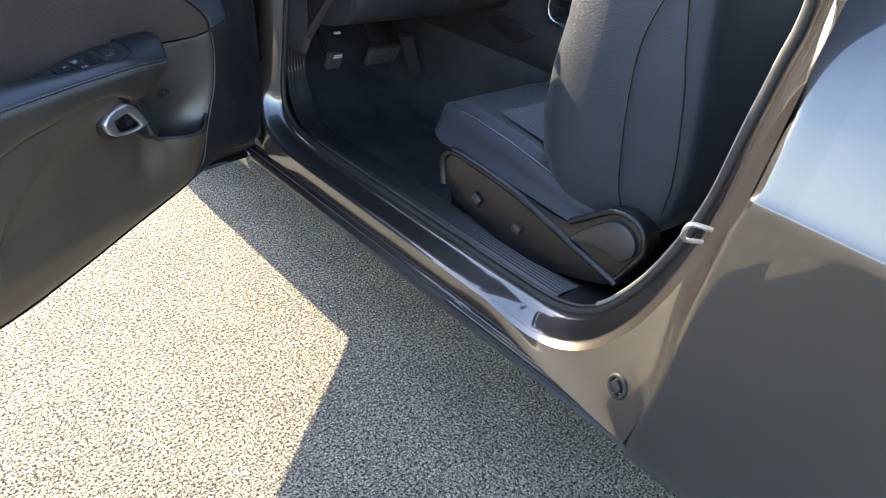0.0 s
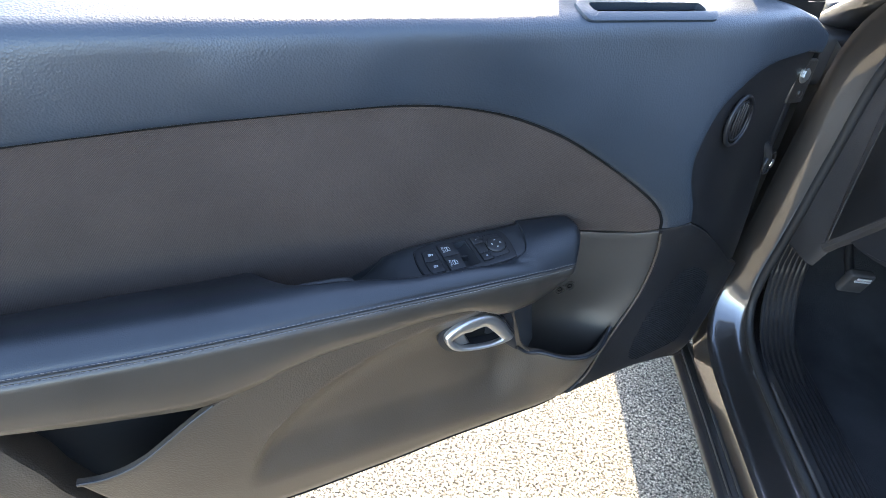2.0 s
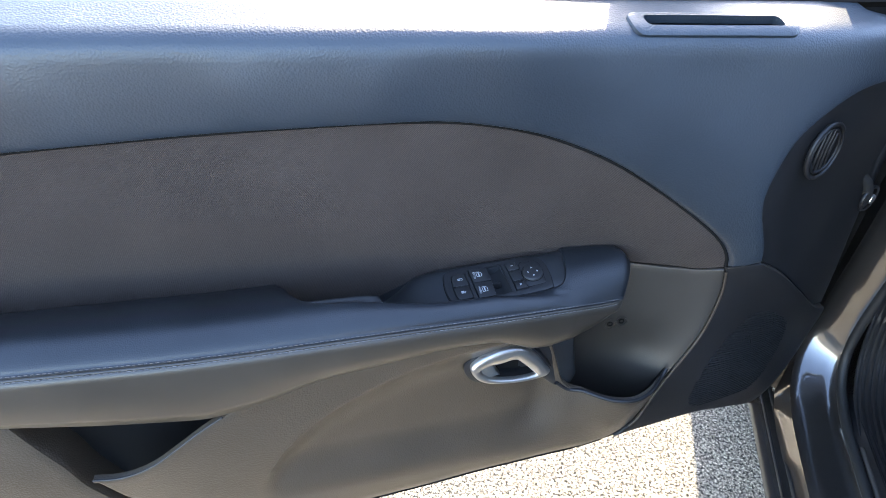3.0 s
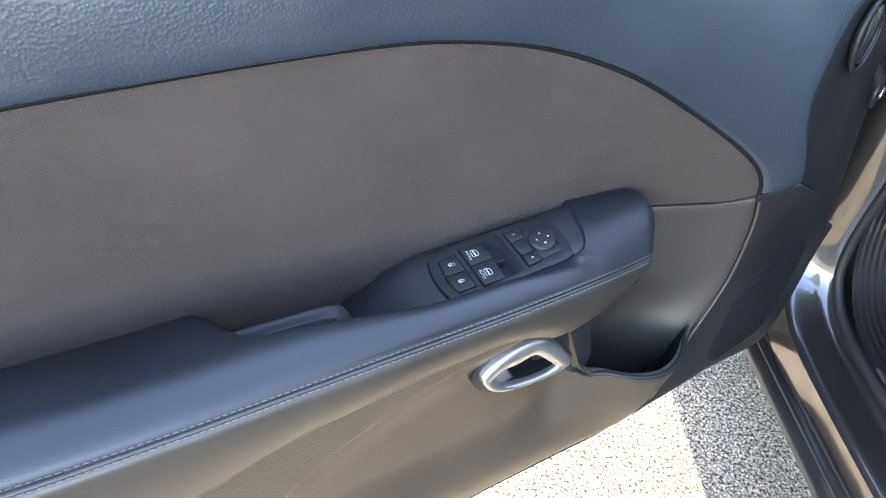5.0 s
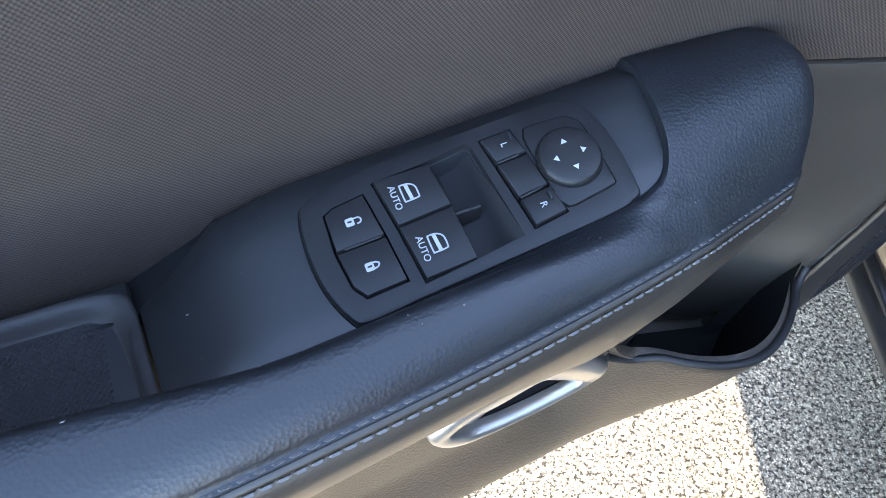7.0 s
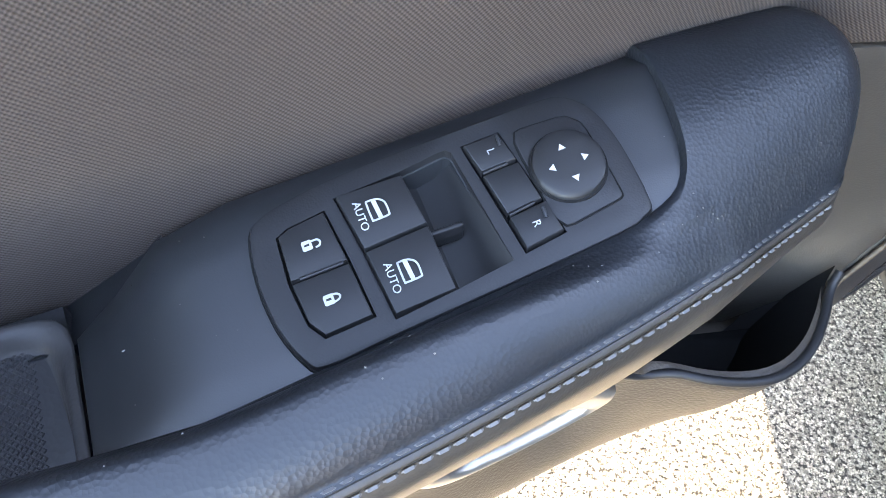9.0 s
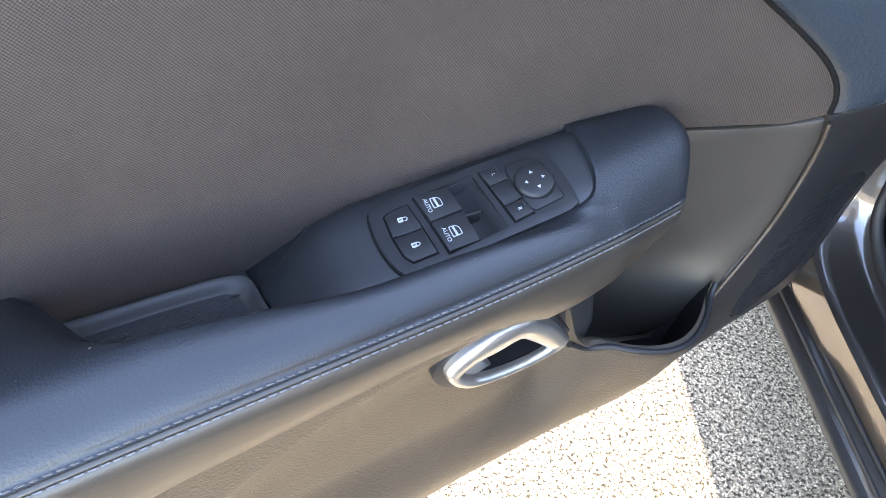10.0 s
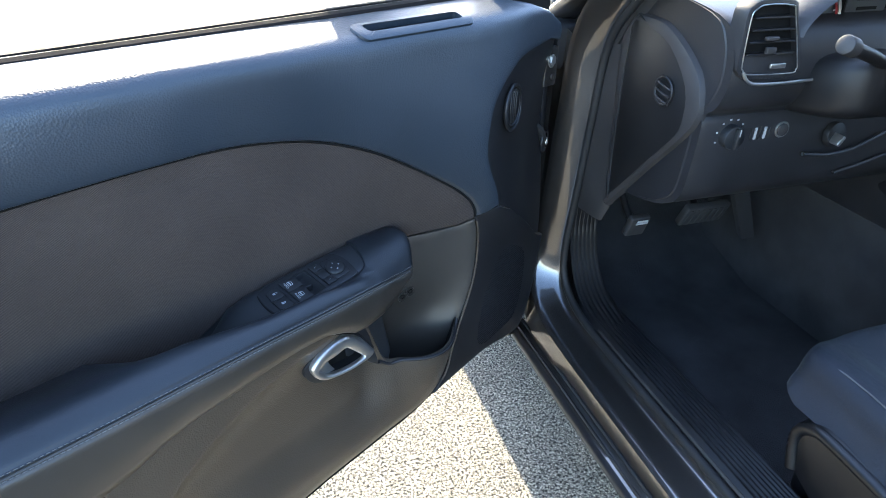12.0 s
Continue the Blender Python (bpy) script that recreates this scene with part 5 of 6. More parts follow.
    ctrl3 = [(0.57, 0.745, 0.112), (0.51, 0.75, 0.098), (0.486, 0.735, 0.088), (0.57, 0.72, 0.112), (0.51, 0.722, 0.1), (0.488, 0.7, 0.092), (0.472, 0.66, 0.09), (0.462, 0.61, 0.092), (0.47, 0.59, 0.095), (0.5, 0.6, 0.104), (0.57, 0.66, 0.112), (0.52, 0.67, 0.105)]
    panel("pocket_fillet", out3, ctrl3, M_PLATE, door, "black fillet beside the pull handle", 0.01, 0.006, 0.05)
    for u in (0.385, 0.403):
        ring("screw_cover", (u, 0.05, 0.667 - 0.2 * (u - 0.394)), (0.1, 1, 0.05), 0.0085, 0.0011, M_SMOOTH, door, "small round screw cover", 24, 6)
        ring("screw_slot", (u, 0.05, 0.667 - 0.2 * (u - 0.394)), (0.1, 1, 0.05), 0.0035, 0.0009, M_HOLE, door, "", 16, 6)
    # joint along the bottom edge, and the pale edge of the map pocket
    face = thin_plate(ctrl_low)
    tube("bottom_joint", [(u, float(face(u, z)) - 0.0085, z - 0.0022) for u, z in bot[2:-10]], 0.0022, M_HOLE, door, "dark joint along the bottom of the trim", 6)
    tube("pocket_lip", [(u, float(face(u, z)) - 0.001, z + 0.0002) for u, z in lip], 0.0016, M_GREYTRIM, door, "thin moulded edge of the map pocket", 8)


def build_handle():
    # pull handle: a bevelled silver frame in a scoop, lever plate within, dark well behind
    outer = [(0.643, 0.695), (0.632, 0.7075), (0.612, 0.716), (0.588, 0.7195), (0.572, 0.717), (0.549, 0.697), (0.53, 0.67), (0.524, 0.66), (0.535, 0.655), (0.565, 0.653), (0.597, 0.657), (0.622, 0.664), (0.637, 0.677)]
    inner = [(0.6305, 0.6865), (0.6165, 0.6945), (0.602, 0.6945), (0.582, 0.698), (0.572, 0.691), (0.55, 0.667), (0.547, 0.661), (0.566, 0.659), (0.592, 0.662), (0.614, 0.669), (0.623, 0.677)]
    lean = lambda u: 0.128 + 0.09 * (u - 0.58)

    def even(poly, n):
        """The closed outline as n points spaced evenly along it."""
        p = np.array(spline(poly, 6, True) + [poly[0]])
        d = np.concatenate([[0], np.cumsum(np.hypot(*np.diff(p, axis=0).T))])
        t = np.linspace(0, d[-1], n, endpoint=False)
        return [(float(np.interp(k, d, p[:, 0])), float(np.interp(k, d, p[:, 1]))) for k in t]

    o, i = even(outer, 56), even(inner, 56)
    mid = lambda s: [tuple(np.array(a) * (1 - s) + np.array(b) * s) for a, b in zip(o, i)]
    rows = [[(u, lean(u) - 0.012, z) for u, z in o], [(u, lean(u) + 0.002, z) for u, z in o], [(u, lean(u) + 0.0055, z) for u, z in mid(0.08)], [(u, lean(u) + 0.0075, z) for u, z in mid(0.25)], [(u, lean(u) + 0.0078, z) for u, z in mid(0.5)], [(u, lean(u) + 0.0068, z) for u, z in mid(0.85)], [(u, lean(u) + 0.0055, z) for u, z in mid(0.96)], [(u, lean(u) + 0.002, z) for u, z in i], [(u, lean(u) - 0.001, z) for u, z in i]]
    rows = [r + [r[0]] for r in rows]
    h = make("pull_handle", *skin([list(reversed(r)) for r in rows]), M_SILVER, door, "satin silver inside door pull", 50)
    put = lambda a, b, hh: (a, lean(a) + hh, b)
    # floor coloured near-black to carry the shade of the hole
    plate("handle_well", inset(i if area(i) > 0 else i[::-1], -0.003), put, -0.03, -0.016, 0.001, M_HOLE, h, "handle well with shade in its colour")
    lever = [(0.6285, 0.687), (0.616, 0.694), (0.612, 0.6955), (0.609, 0.685), (0.604, 0.674), (0.598, 0.665), (0.595, 0.661), (0.6, 0.6625), (0.614, 0.667), (0.624, 0.676)]
    slope = lambda a: 0.007 * smooth_step((0.622 - a) / 0.034)
    plate("release_lever", lever, lambda a, b, hh: put(a, b, hh - slope(a)), -0.016, 0.001, 0.0012, M_SILVER, h, "silver release lever", res=0.004)
    # black rim, wider at lower left, stands in for shade beside the frame
    gap = [(u + (0.004 if u > 0.61 else 0), z - (0.003 if u > 0.61 else 0.001)) for u, z in inset(o if area(o) > 0 else o[::-1], -0.004)]
    plate("handle_gap_shade", gap, put, -0.02, -0.002, 0.001, M_BLACK, h, "", [inset(i if area(i) > 0 else i[::-1], -0.0006)])


def build_speaker():
    bot = spline([(0.375, 0.464), (0.33, 0.472), (0.226, 0.472), (0.15, 0.455), (0.07, 0.44), (0.02, 0.5), (0.0, 0.6), (0.005, 0.64)], 5)
    right = spline([(0.005, 0.64), (0.05, 0.665), (0.12, 0.725), (0.19, 0.782), (0.237, 0.81)], 5)
    ctrl = [(0.277, 0.795, 0.094), (0.27, 0.754, 0.094), (0.273, 0.695, 0.095), (0.285, 0.648, 0.096), (0.311, 0.586, 0.098), (0.345, 0.503, 0.105), (0.375, 0.464, 0.106), (0.226, 0.472, 0.085), (0.07, 0.44, 0.05), (0.0, 0.6, 0.03), (0.05, 0.665, 0.055),
            (0.12, 0.725, 0.085), (0.19, 0.782, 0.105), (0.237, 0.81, 0.111), (0.2, 0.6, 0.088), (0.12, 0.58, 0.068)]
    outline = RIDGE[:-1] + bot + right[1:]
    sp = panel("speaker_panel", outline, ctrl, M_BLACK, door, "black lower door corner with a ribbed speaker grille", 0.011, 0.004, 0.03)
    height = thin_plate(ctrl)
    poly = spline([(0.24, 0.5), (0.25, 0.56), (0.235, 0.64), (0.2, 0.7), (0.15, 0.69), (0.1, 0.64), (0.085, 0.57), (0.1, 0.5), (0.16, 0.485)], 5, True)
    for z in np.arange(0.492, 0.7, 0.0056):
        us = [u for u in np.arange(0.07, 0.26, 0.004) if bool(inside(poly, np.array(u), np.array(z)))]
        if len(us) > 4:
            tube("grille_rib", [(u, float(height(u, z)) + 0.0002, z) for u in us], 0.0012, M_BLACK, sp, "", 6)
    # recessed end of the door above, with the side window outlet
    out4 = BROW + [(0.02, 1.05), (-0.005, 1.0), (-0.01, 0.8), (0.0, 0.63)] + right[:-1]
    ctrl4 = [(0.237, 0.812, 0.108), (0.243, 0.838, 0.106), (0.264, 0.895, 0.1), (0.265, 0.935, 0.096), (0.246, 0.982, 0.088), (0.206, 1.016, 0.075), (0.15, 1.04, 0.058), (0.06, 1.05, 0.038), (0.02, 1.05, 0.025), (-0.005, 1.0, 0.0), (-0.01, 0.8, 0.0), (0.0, 0.63, 0.02),
             (0.05, 0.665, 0.05), (0.12, 0.725, 0.078), (0.19, 0.782, 0.098), (0.18, 0.9, 0.07), (0.18, 0.97, 0.072), (0.1, 0.9, 0.036), (0.08, 0.8, 0.034)]
    panel("end_trim", out4, ctrl4, M_BLACK, door, "black recessed front end of the door trim", 0.011, 0.003, 0.03)
    c, ax = (0.184, 0.0775, 0.962), (-0.36, 1.0, 0.05)
    ring("side_outlet", c, ax, 0.037, 0.0034, M_BLACK, door, "round black side window outlet", 40, 8, 0.9)
    ring("outlet_lip", c, ax, 0.0295, 0.0022, M_BLACK, door, "", 40, 8, 0.9)
    disc("outlet_well", tuple(np.array(c) - np.array((-0.36, 1.0, 0.05)) * 0.004), ax, 0.034, 0.003, 0.001, M_HOLE, door)
    for k in (-1.5, -0.5, 0.5, 1.5):
        off = k * 0.012
        half = math.sqrt(max(0, 0.03**2 - off**2))
        tube("outlet_slat", spline([(c[0] + 0.9 * off * 0.85 - 0.0, c[1] + 0.4 * off * 0.85, c[2] - half), (c[0] + 0.9 * off * 0.85 + 0.004, c[1] + 0.4 * off * 0.85 + 0.003, c[2]), (c[0] + 0.9 * off * 0.85, c[1] + 0.4 * off * 0.85, c[2] + half)], 4), 0.0018, M_BLACK, door, "", 6)


def build_door_shell():
    # outer skin and the closed box behind the trim
    low = [(-0.03, 0.335), (0.1, 0.356), (0.3, 0.387), (0.475, 0.414), (0.7, 0.418), (1.34, 0.418)]
    sec = lambda u: [(-0.02, float(np.interp(u, *zip(*low)))), (-0.07, float(np.interp(u, *zip(*low)))), (-0.1, 0.5), (-0.12, 0.75), (-0.115, 0.9), (-0.085, 1.03), (-0.06, 1.105), (-0.035, 1.118)]
    us = [-0.03, 0.1, 0.3, 0.475, 0.7, 1.0, 1.3, 1.36]
    rows = [[(u, n, z) for n, z in spline(sec(u), 3)] for u in us]
    make("outer_skin", *skin(rows, caps=False), M_PAINT, door, "dark grey painted outer door skin")
    make("door_edge", *skin([[(1.36, -0.02, 0.42), (1.36, -0.02, 1.11)], [(1.36, 0.03, 0.42), (1.36, 0.05, 1.09)], [(1.345, 0.1, 0.4), (1.345, 0.06, 1.06)]]), M_PAINT, door)
    make("inner_shell", *skin([[(-0.03, -0.03, 0.36), (0.6, -0.03, 0.43), (1.35, -0.03, 0.43)], [(-0.03, -0.035, 1.1), (0.6, -0.035, 1.1), (1.35, -0.035, 1.1)]]), M_PAINT, door)
    make("hinge_end", *skin([[(-0.03, -0.08, 0.36), (-0.03, -0.08, 1.08)], [(-0.022, 0.0, 0.4), (-0.02, 0.0, 1.06)]]), M_PAINT, door)
    # belt seals and the glass
    us = np.linspace(0.0, 1.36, 20)
    prof = [(-0.032, 1.108), (-0.03, 1.124), (-0.026, 1.129), (-0.02, 1.13), (-0.0145, 1.127), (-0.012, 1.12)]
    make("belt_seal", *skin([[(u, n, z + 0.004 - 0.006 * u) for n, z in reversed(prof)] for u in us]), M_SEAL, door, "black rubber window seal")
    prof = [(-0.06, 1.1), (-0.056, 1.122), (-0.05, 1.128), (-0.042, 1.128), (-0.038, 1.112)]
    make("outer_belt_seal", *skin([[(u, n, z + 0.004 - 0.006 * u) for n, z in reversed(prof)] for u in us]), M_SEAL, door)
    g = make("window_glass", *skin([[(u, -0.034 - 0.1 * (z - 1.1), z) for z in (1.08, 1.3, 1.46)] for u in (0.16, 0.5, 1.0, 1.3)]), M_GLASS, door, "clear frameless door glass")
    g.visible_shadow = False
    # door mirror outside
    rows = []
    for d, k in ((-0.06, 0.55), (-0.056, 0.75), (-0.045, 0.9), (-0.02, 1.0), (0.02, 1.0), (0.045, 0.86), (0.058, 0.6), (0.062, 0.3)):
        ring_pts = []
        for i in range(28):
            t = 2 * math.pi * i / 28
            cs, sn = math.cos(t), math.sin(t)
            ring_pts.append((0.301 + 0.083 * k * math.copysign(abs(cs) ** 0.6, cs), -0.2 - d, 1.258 + 0.062 * k * math.copysign(abs(sn) ** 0.6, sn)))
        rows.append(ring_pts)
    make("mirror_housing", *skin(rows, True, True), M_PAINT, door, "dark grey door mirror housing", 60)
    tube("mirror_arm", [(0.15, -0.06, 1.11), (0.21, -0.12, 1.15), (0.26, -0.18, 1.22)], 0.02, M_BLACK, door, "", 10)
    sail = [[(-0.03, n, 1.1), (-0.03, n, 1.26)] for n in (-0.05, -0.036)], [[(0.148, n, 1.1), (0.143, n, 1.2)] for n in (-0.05, -0.036)]
    loop = [sail[0][0], sail[0][1], sail[1][1], sail[1][0]]
    make("mirror_sail", *skin([list(r) for r in zip(*loop)], True, True), M_BLACK, door)
    # check strap, bolt and cable boot between door and pillar
    disc("hinge_bolt", (-0.014, 0.0, 0.832), (-0.4, 1, 0), 0.008, 0.006, 0.002, M_SILVER, door, "bright hinge bolt", 6)
    ring("check_link", (-0.012, 0.0, 0.832), (-0.4, 1, 0), 0.02, 0.003, M_BLACK, door, "", 24, 6)
    leaf = block("hinge_bracket", (0.0, 0.002, 0.985), (0.036, 0.012, 0.075), 0.004, M_PAINT, door)
    disc("hinge_bolt", (0.002, 0.007, 0.998), (-0.25, 1, 0.15), 0.0105, 0.006, 0.002, M_SILVER, leaf, "bright hinge bolt", 6)
    disc("bolt_washer", (0.002, 0.0065, 0.998), (-0.25, 1, 0.15), 0.0145, 0.002, 0.0005, M_SILVER, leaf, "", 24)
    disc("hinge_pin", (-0.004, 0.0065, 0.965), (-0.25, 1, 0.15), 0.006, 0.004, 0.001, M_DARKCHROME, leaf, "", 16)
    tube("cable_boot", spline([(0.03, -0.01, 0.88), (0.005, 0.0, 0.86), (-0.005, 0.0, 0.83), (0.0, -0.01, 0.8)], 6), 0.008, M_RUBBER, door, "ribbed black cable boot", 10)


def build_dust():
    """Pale dust specks and lint lying on the armrest and the switch plate."""
    rnd = random.Random(5)
    verts, faces = [], []
    for k in range(90):
        if k % 3:
            i, j, f = rnd.randrange(18, len(PAD) - 12), rnd.randrange(5, 19), rnd.random()
            u, n, z = (p * (1 - f) + q * f for p, q in zip(PAD[i][j], PAD[i + 1][j]))
            z += 0.0002
        else:
            u, n = rnd.uniform(0.515, 0.74), rnd.uniform(0.045, 0.1)
            if 0.53 < u < 0.676 and n > 0.05:
                continue
            z = level(u, n, -0.0008)[2] - plate_drop(u, n)
        r = rnd.uniform(0.0002, 0.0005)
        a = rnd.uniform(0, 3.1)
        o = len(verts)
        verts += [(u + r * math.cos(a + t) * (2.5 if k % 17 == 0 else 1), n + r * math.sin(a + t), z) for t in (0, 1.6, 3.1, 4.7)] + [(u, n, z + r * 0.6)]
        faces += [(o + j, o + (j + 1) % 4, o + 4) for j in range(4)]
    tagged(make("dust_specks", verts, faces, M_LIP, door, "pale specks of dust and lint"), kind="stuff")


build_upper()
build_insert()
build_armrest()
build_dust()
build_switches()
build_tray()
build_lower()
build_handle()
build_speaker()
build_door_shell()

# ---------------------------------------------------------------- driver's seat
def build_seat():
    seat = thing("driver_seat", "charcoal cloth driver's seat with plastic side shield", "car seat")
    # cushion: sections (x, z) carried from the front edge backwards
    rows = []
    for y, top, low, wide, crown in ((-0.699, 0.638, 0.59, 0.222, 0.0), (-0.692, 0.646, 0.58, 0.234, 0.0), (-0.696, 0.652, 0.57, 0.243, 0.002), (-0.708, 0.657, 0.558, 0.248, 0.006), (-0.728, 0.659, 0.548, 0.25, 0.01), (-0.77, 0.66, 0.548, 0.25, 0.016), (-0.84, 0.658, 0.548, 0.251, 0.024), (-0.95, 0.648, 0.545, 0.252, 0.03), (-1.08, 0.625, 0.54, 0.252, 0.034), (-1.25, 0.6, 0.53, 0.25, 0.03)):
        c = 0.485
        sec = [(-wide, low + 0.01), (-wide - 0.004, (low + top) / 2), (-wide + 0.006, top - 0.012), (-wide + 0.03, top), (-wide + 0.07, top - 0.006), (-wide + 0.12, top - crown - 0.004), (0, top - crown - 0.006), (wide - 0.12, top - crown - 0.004), (wide - 0.07, top - 0.006), (wide - 0.03, top), (wide - 0.006, top - 0.012), (wide + 0.004, (low + top) / 2), (wide, low + 0.01), (0, low - 0.02)]
        back_off = 0.026 * max(0.0, min(1.0, (y + 0.85) / 0.13))
        rows.append([(c + x, y - back_off * min(1.0, abs(x) / 0.25) ** 3, z) for x, z in spline(sec, 3, True)])
    cushion = make("cushion", *skin(rows, True, True), M_SEAT, seat, "charcoal cloth seat cushion", 60)
    tube("piping", [(0.485 - w + 0.012, y, t) for y, t, w in ((-0.735, 0.643, 0.243), (-0.758, 0.652, 0.247), (-0.79, 0.6565, 0.248), (-0.84, 0.6565, 0.249), (-0.95, 0.6455, 0.25), (-1.08, 0.6225, 0.25), (-1.19, 0.606, 0.25))], 0.0013, M_THREAD, cushion, "thin pale cushion seam", 6)
    tube("piping", [(0.242, y, z) for y, z in ((-0.74, 0.603), (-0.79, 0.606), (-0.9, 0.6), (-1.04, 0.58), (-1.18, 0.565))], 0.0016, M_RUBBER, cushion, "", 6)
    mid = [[(x, y, z + 0.004) for x in np.linspace(0.375, 0.6, 8)] for y, z in ((-0.8, 0.634), (-0.95, 0.614), (-1.08, 0.588), (-1.2, 0.57))]
    make("centre_panel", *skin([list(reversed(r)) for r in mid]), M_SEATMID, cushion, "blue-grey ribbed cloth centre panel")
    # backrest: level sections from the bottom up
    rows = []
    for z, yf, yr, wide, bol in ((0.545, -1.16, -1.27, 0.2, 0.01), (0.56, -1.12, -1.31, 0.236, 0.03), (0.6, -1.06, -1.36, 0.25, 0.05), (0.66, -1.022, -1.39, 0.256, 0.07), (0.74, -1.003, -1.395, 0.258, 0.08), (0.85, -1.004, -1.38, 0.258, 0.08), (0.95, -1.016, -1.36, 0.256, 0.07), (1.05, -1.014, -1.34, 0.25, 0.05), (1.13, -1.035, -1.33, 0.24, 0.03), (1.22, -1.07, -1.32, 0.215, 0.01), (1.29, -1.11, -1.31, 0.17, 0.0), (1.33, -1.16, -1.29, 0.11, 0.0)):
        c = 0.485
        d = yf - yr
        half = [(-0.8, yr), (-0.94, yr + d * 0.08), (-0.968, yr + d * 0.25), (-0.985, yr + d * 0.5), (-0.998, yr + d * 0.66), (-0.978, yr + d * 0.79), (-0.925, yf - d * 0.105), (-0.835, yf - d * 0.028), (-0.72, yf + 0.003), (-0.62, yf - 0.016), (-0.46, yf - bol)]
        sec = [(x * wide, y) for x, y in half] + [(0, yf - bol - 0.01)] + [(-x * wide, y) for x, y in reversed(half)] + [(0, yr - 0.01)]
        rows.append([(c + x, y, z) for x, y in spline(sec, 3, True)])
    back = make("backrest", *skin([list(reversed(r)) for r in rows], True, True), M_SEAT, seat, "charcoal cloth backrest with tall side bolster", 60)
    side_x = table([(0.56, 0.249), (0.6, 0.235), (0.66, 0.229), (0.74, 0.227), (0.85, 0.227), (0.95, 0.229), (1.05, 0.235), (1.13, 0.245), (1.22, 0.27)])
    for pts in ([(-1.29, 0.6), (-1.281, 0.637), (-1.262, 0.69), (-1.236, 0.836), (-1.229, 0.96), (-1.255, 1.06), (-1.29, 1.12)], [(-1.37, 0.66), (-1.37, 0.74), (-1.345, 0.87), (-1.31, 0.99), (-1.292, 1.05), (-1.28, 1.12)]):
        tube("seam", [(side_x(z) + (0.0026 if y < -1.33 else -0.0002), y, z) for y, z in spline(pts, 5)], 0.0016, M_HOLE, back, "", 6)
    block("belt_guide", (0.268, -1.04, 1.035), (0.012, 0.016, 0.06), 0.004, M_BLACK, seat, "black seat belt guide strap")
    face = lambda a, b, h: (0.241 - h, a, b)
    loop = spline([(-1.137, 1.07), (-1.15, 1.057), (-1.19, 1.055), (-1.225, 1.059), (-1.238, 1.075), (-1.236, 1.14), (-1.222, 1.165), (-1.16, 1.168), (-1.138, 1.15)], 4, True)
    ccw = loop if area(loop) > 0 else loop[::-1]
    grip = plate("entry_handle", loop, face, -0.02, 0.006, 0.004, M_GREYTRIM, seat, "grey moulded easy-entry handle", [inset(ccw, 0.015)])
    plate("handle_pad", inset(ccw, 0.013), face, -0.02, -0.003, 0.002, M_DASH, grip)
    # plastic side shield with recliner lever
    outl = [(-0.768, 0.525), (-0.776, 0.556), (-0.795, 0.574), (-0.842, 0.582), (-1.009, 0.567), (-1.117, 0.553), (-1.181, 0.557), (-1.219, 0.583), (-1.27, 0.628), (-1.32, 0.644), (-1.362, 0.62), (-1.367, 0.571), (-1.35, 0.52), (-1.33, 0.47), (-1.2, 0.42), (-1.05, 0.4), (-0.9, 0.42), (-0.8, 0.46), (-0.772, 0.49)]
    side = lambda a, b, h: (0.232 - h, a, b)
    sh = plate("side_shield", spline(outl, 4, True), side, -0.03, 0.022, 0.012, M_SHIELD, seat, "black moulded seat side shield", res=0.03)
    rimline = [(0.213, y, z) for y, z in spline([(-0.79, 0.47), (-0.778, 0.53), (-0.8, 0.562), (-0.85, 0.567), (-1.01, 0.553), (-1.12, 0.53), (-1.22, 0.505), (-1.333, 0.478)], 5)]
    tube("shield_ridge", rimline, 0.011, M_SHIELD, sh, "raised shield ridge", 10)
    lever = [(-1.2, 0.522), (-1.25, 0.583), (-1.3, 0.618), (-1.345, 0.604), (-1.355, 0.565), (-1.325, 0.533), (-1.285, 0.54)]
    plate("recliner_lever", spline(lever, 4, True), side, 0.02, 0.034, 0.006, M_PLATE, sh, "dark grey recliner lever")
    tube("recliner_rim", [(0.208, y, z) for y, z in spline([(-1.19, 0.56), (-1.24, 0.6), (-1.29, 0.634), (-1.345, 0.63), (-1.37, 0.585), (-1.35, 0.53), (-1.33, 0.49)], 5)], 0.007, M_SHIELD, sh, "", 8)
    block("height_lever", (0.205, -0.914, 0.483), (0.014, 0.032, 0.026), 0.005, M_PLATE, sh, "small black height lever", pose(0, 0, 0, 25, 0, 0))
    cap = disc("shield_knob", (0.21, -1.055, 0.472), (-1, 0, 0), 0.013, 0.012, 0.003, M_PLATE, sh, "small black shield cap", 24)
    ring("knob_rim", (0.199, -1.055, 0.472), (-1, 0, 0), 0.0125, 0.0012, M_PLATE, cap, "", 20, 6)
    tube("seat_rail", [(0.27, -0.7, 0.335), (0.27, -1.3, 0.335)], 0.016, M_BLACK, seat, "", 8)
    tube("seat_rail", [(0.69, -0.7, 0.335), (0.69, -1.3, 0.335)], 0.016, M_BLACK, seat, "", 8)
    for y in (-0.75, -1.25):
        block("rail_foot", (0.27, y, 0.315), (0.05, 0.07, 0.04), 0.006, M_BLACK, seat)
        block("rail_foot", (0.69, y, 0.315), (0.05, 0.07, 0.04), 0.006, M_BLACK, seat)
    block("seat_base", (0.485, -1.0, 0.45), (0.42, 0.5, 0.2), 0.02, M_BLACK, seat)


build_seat()


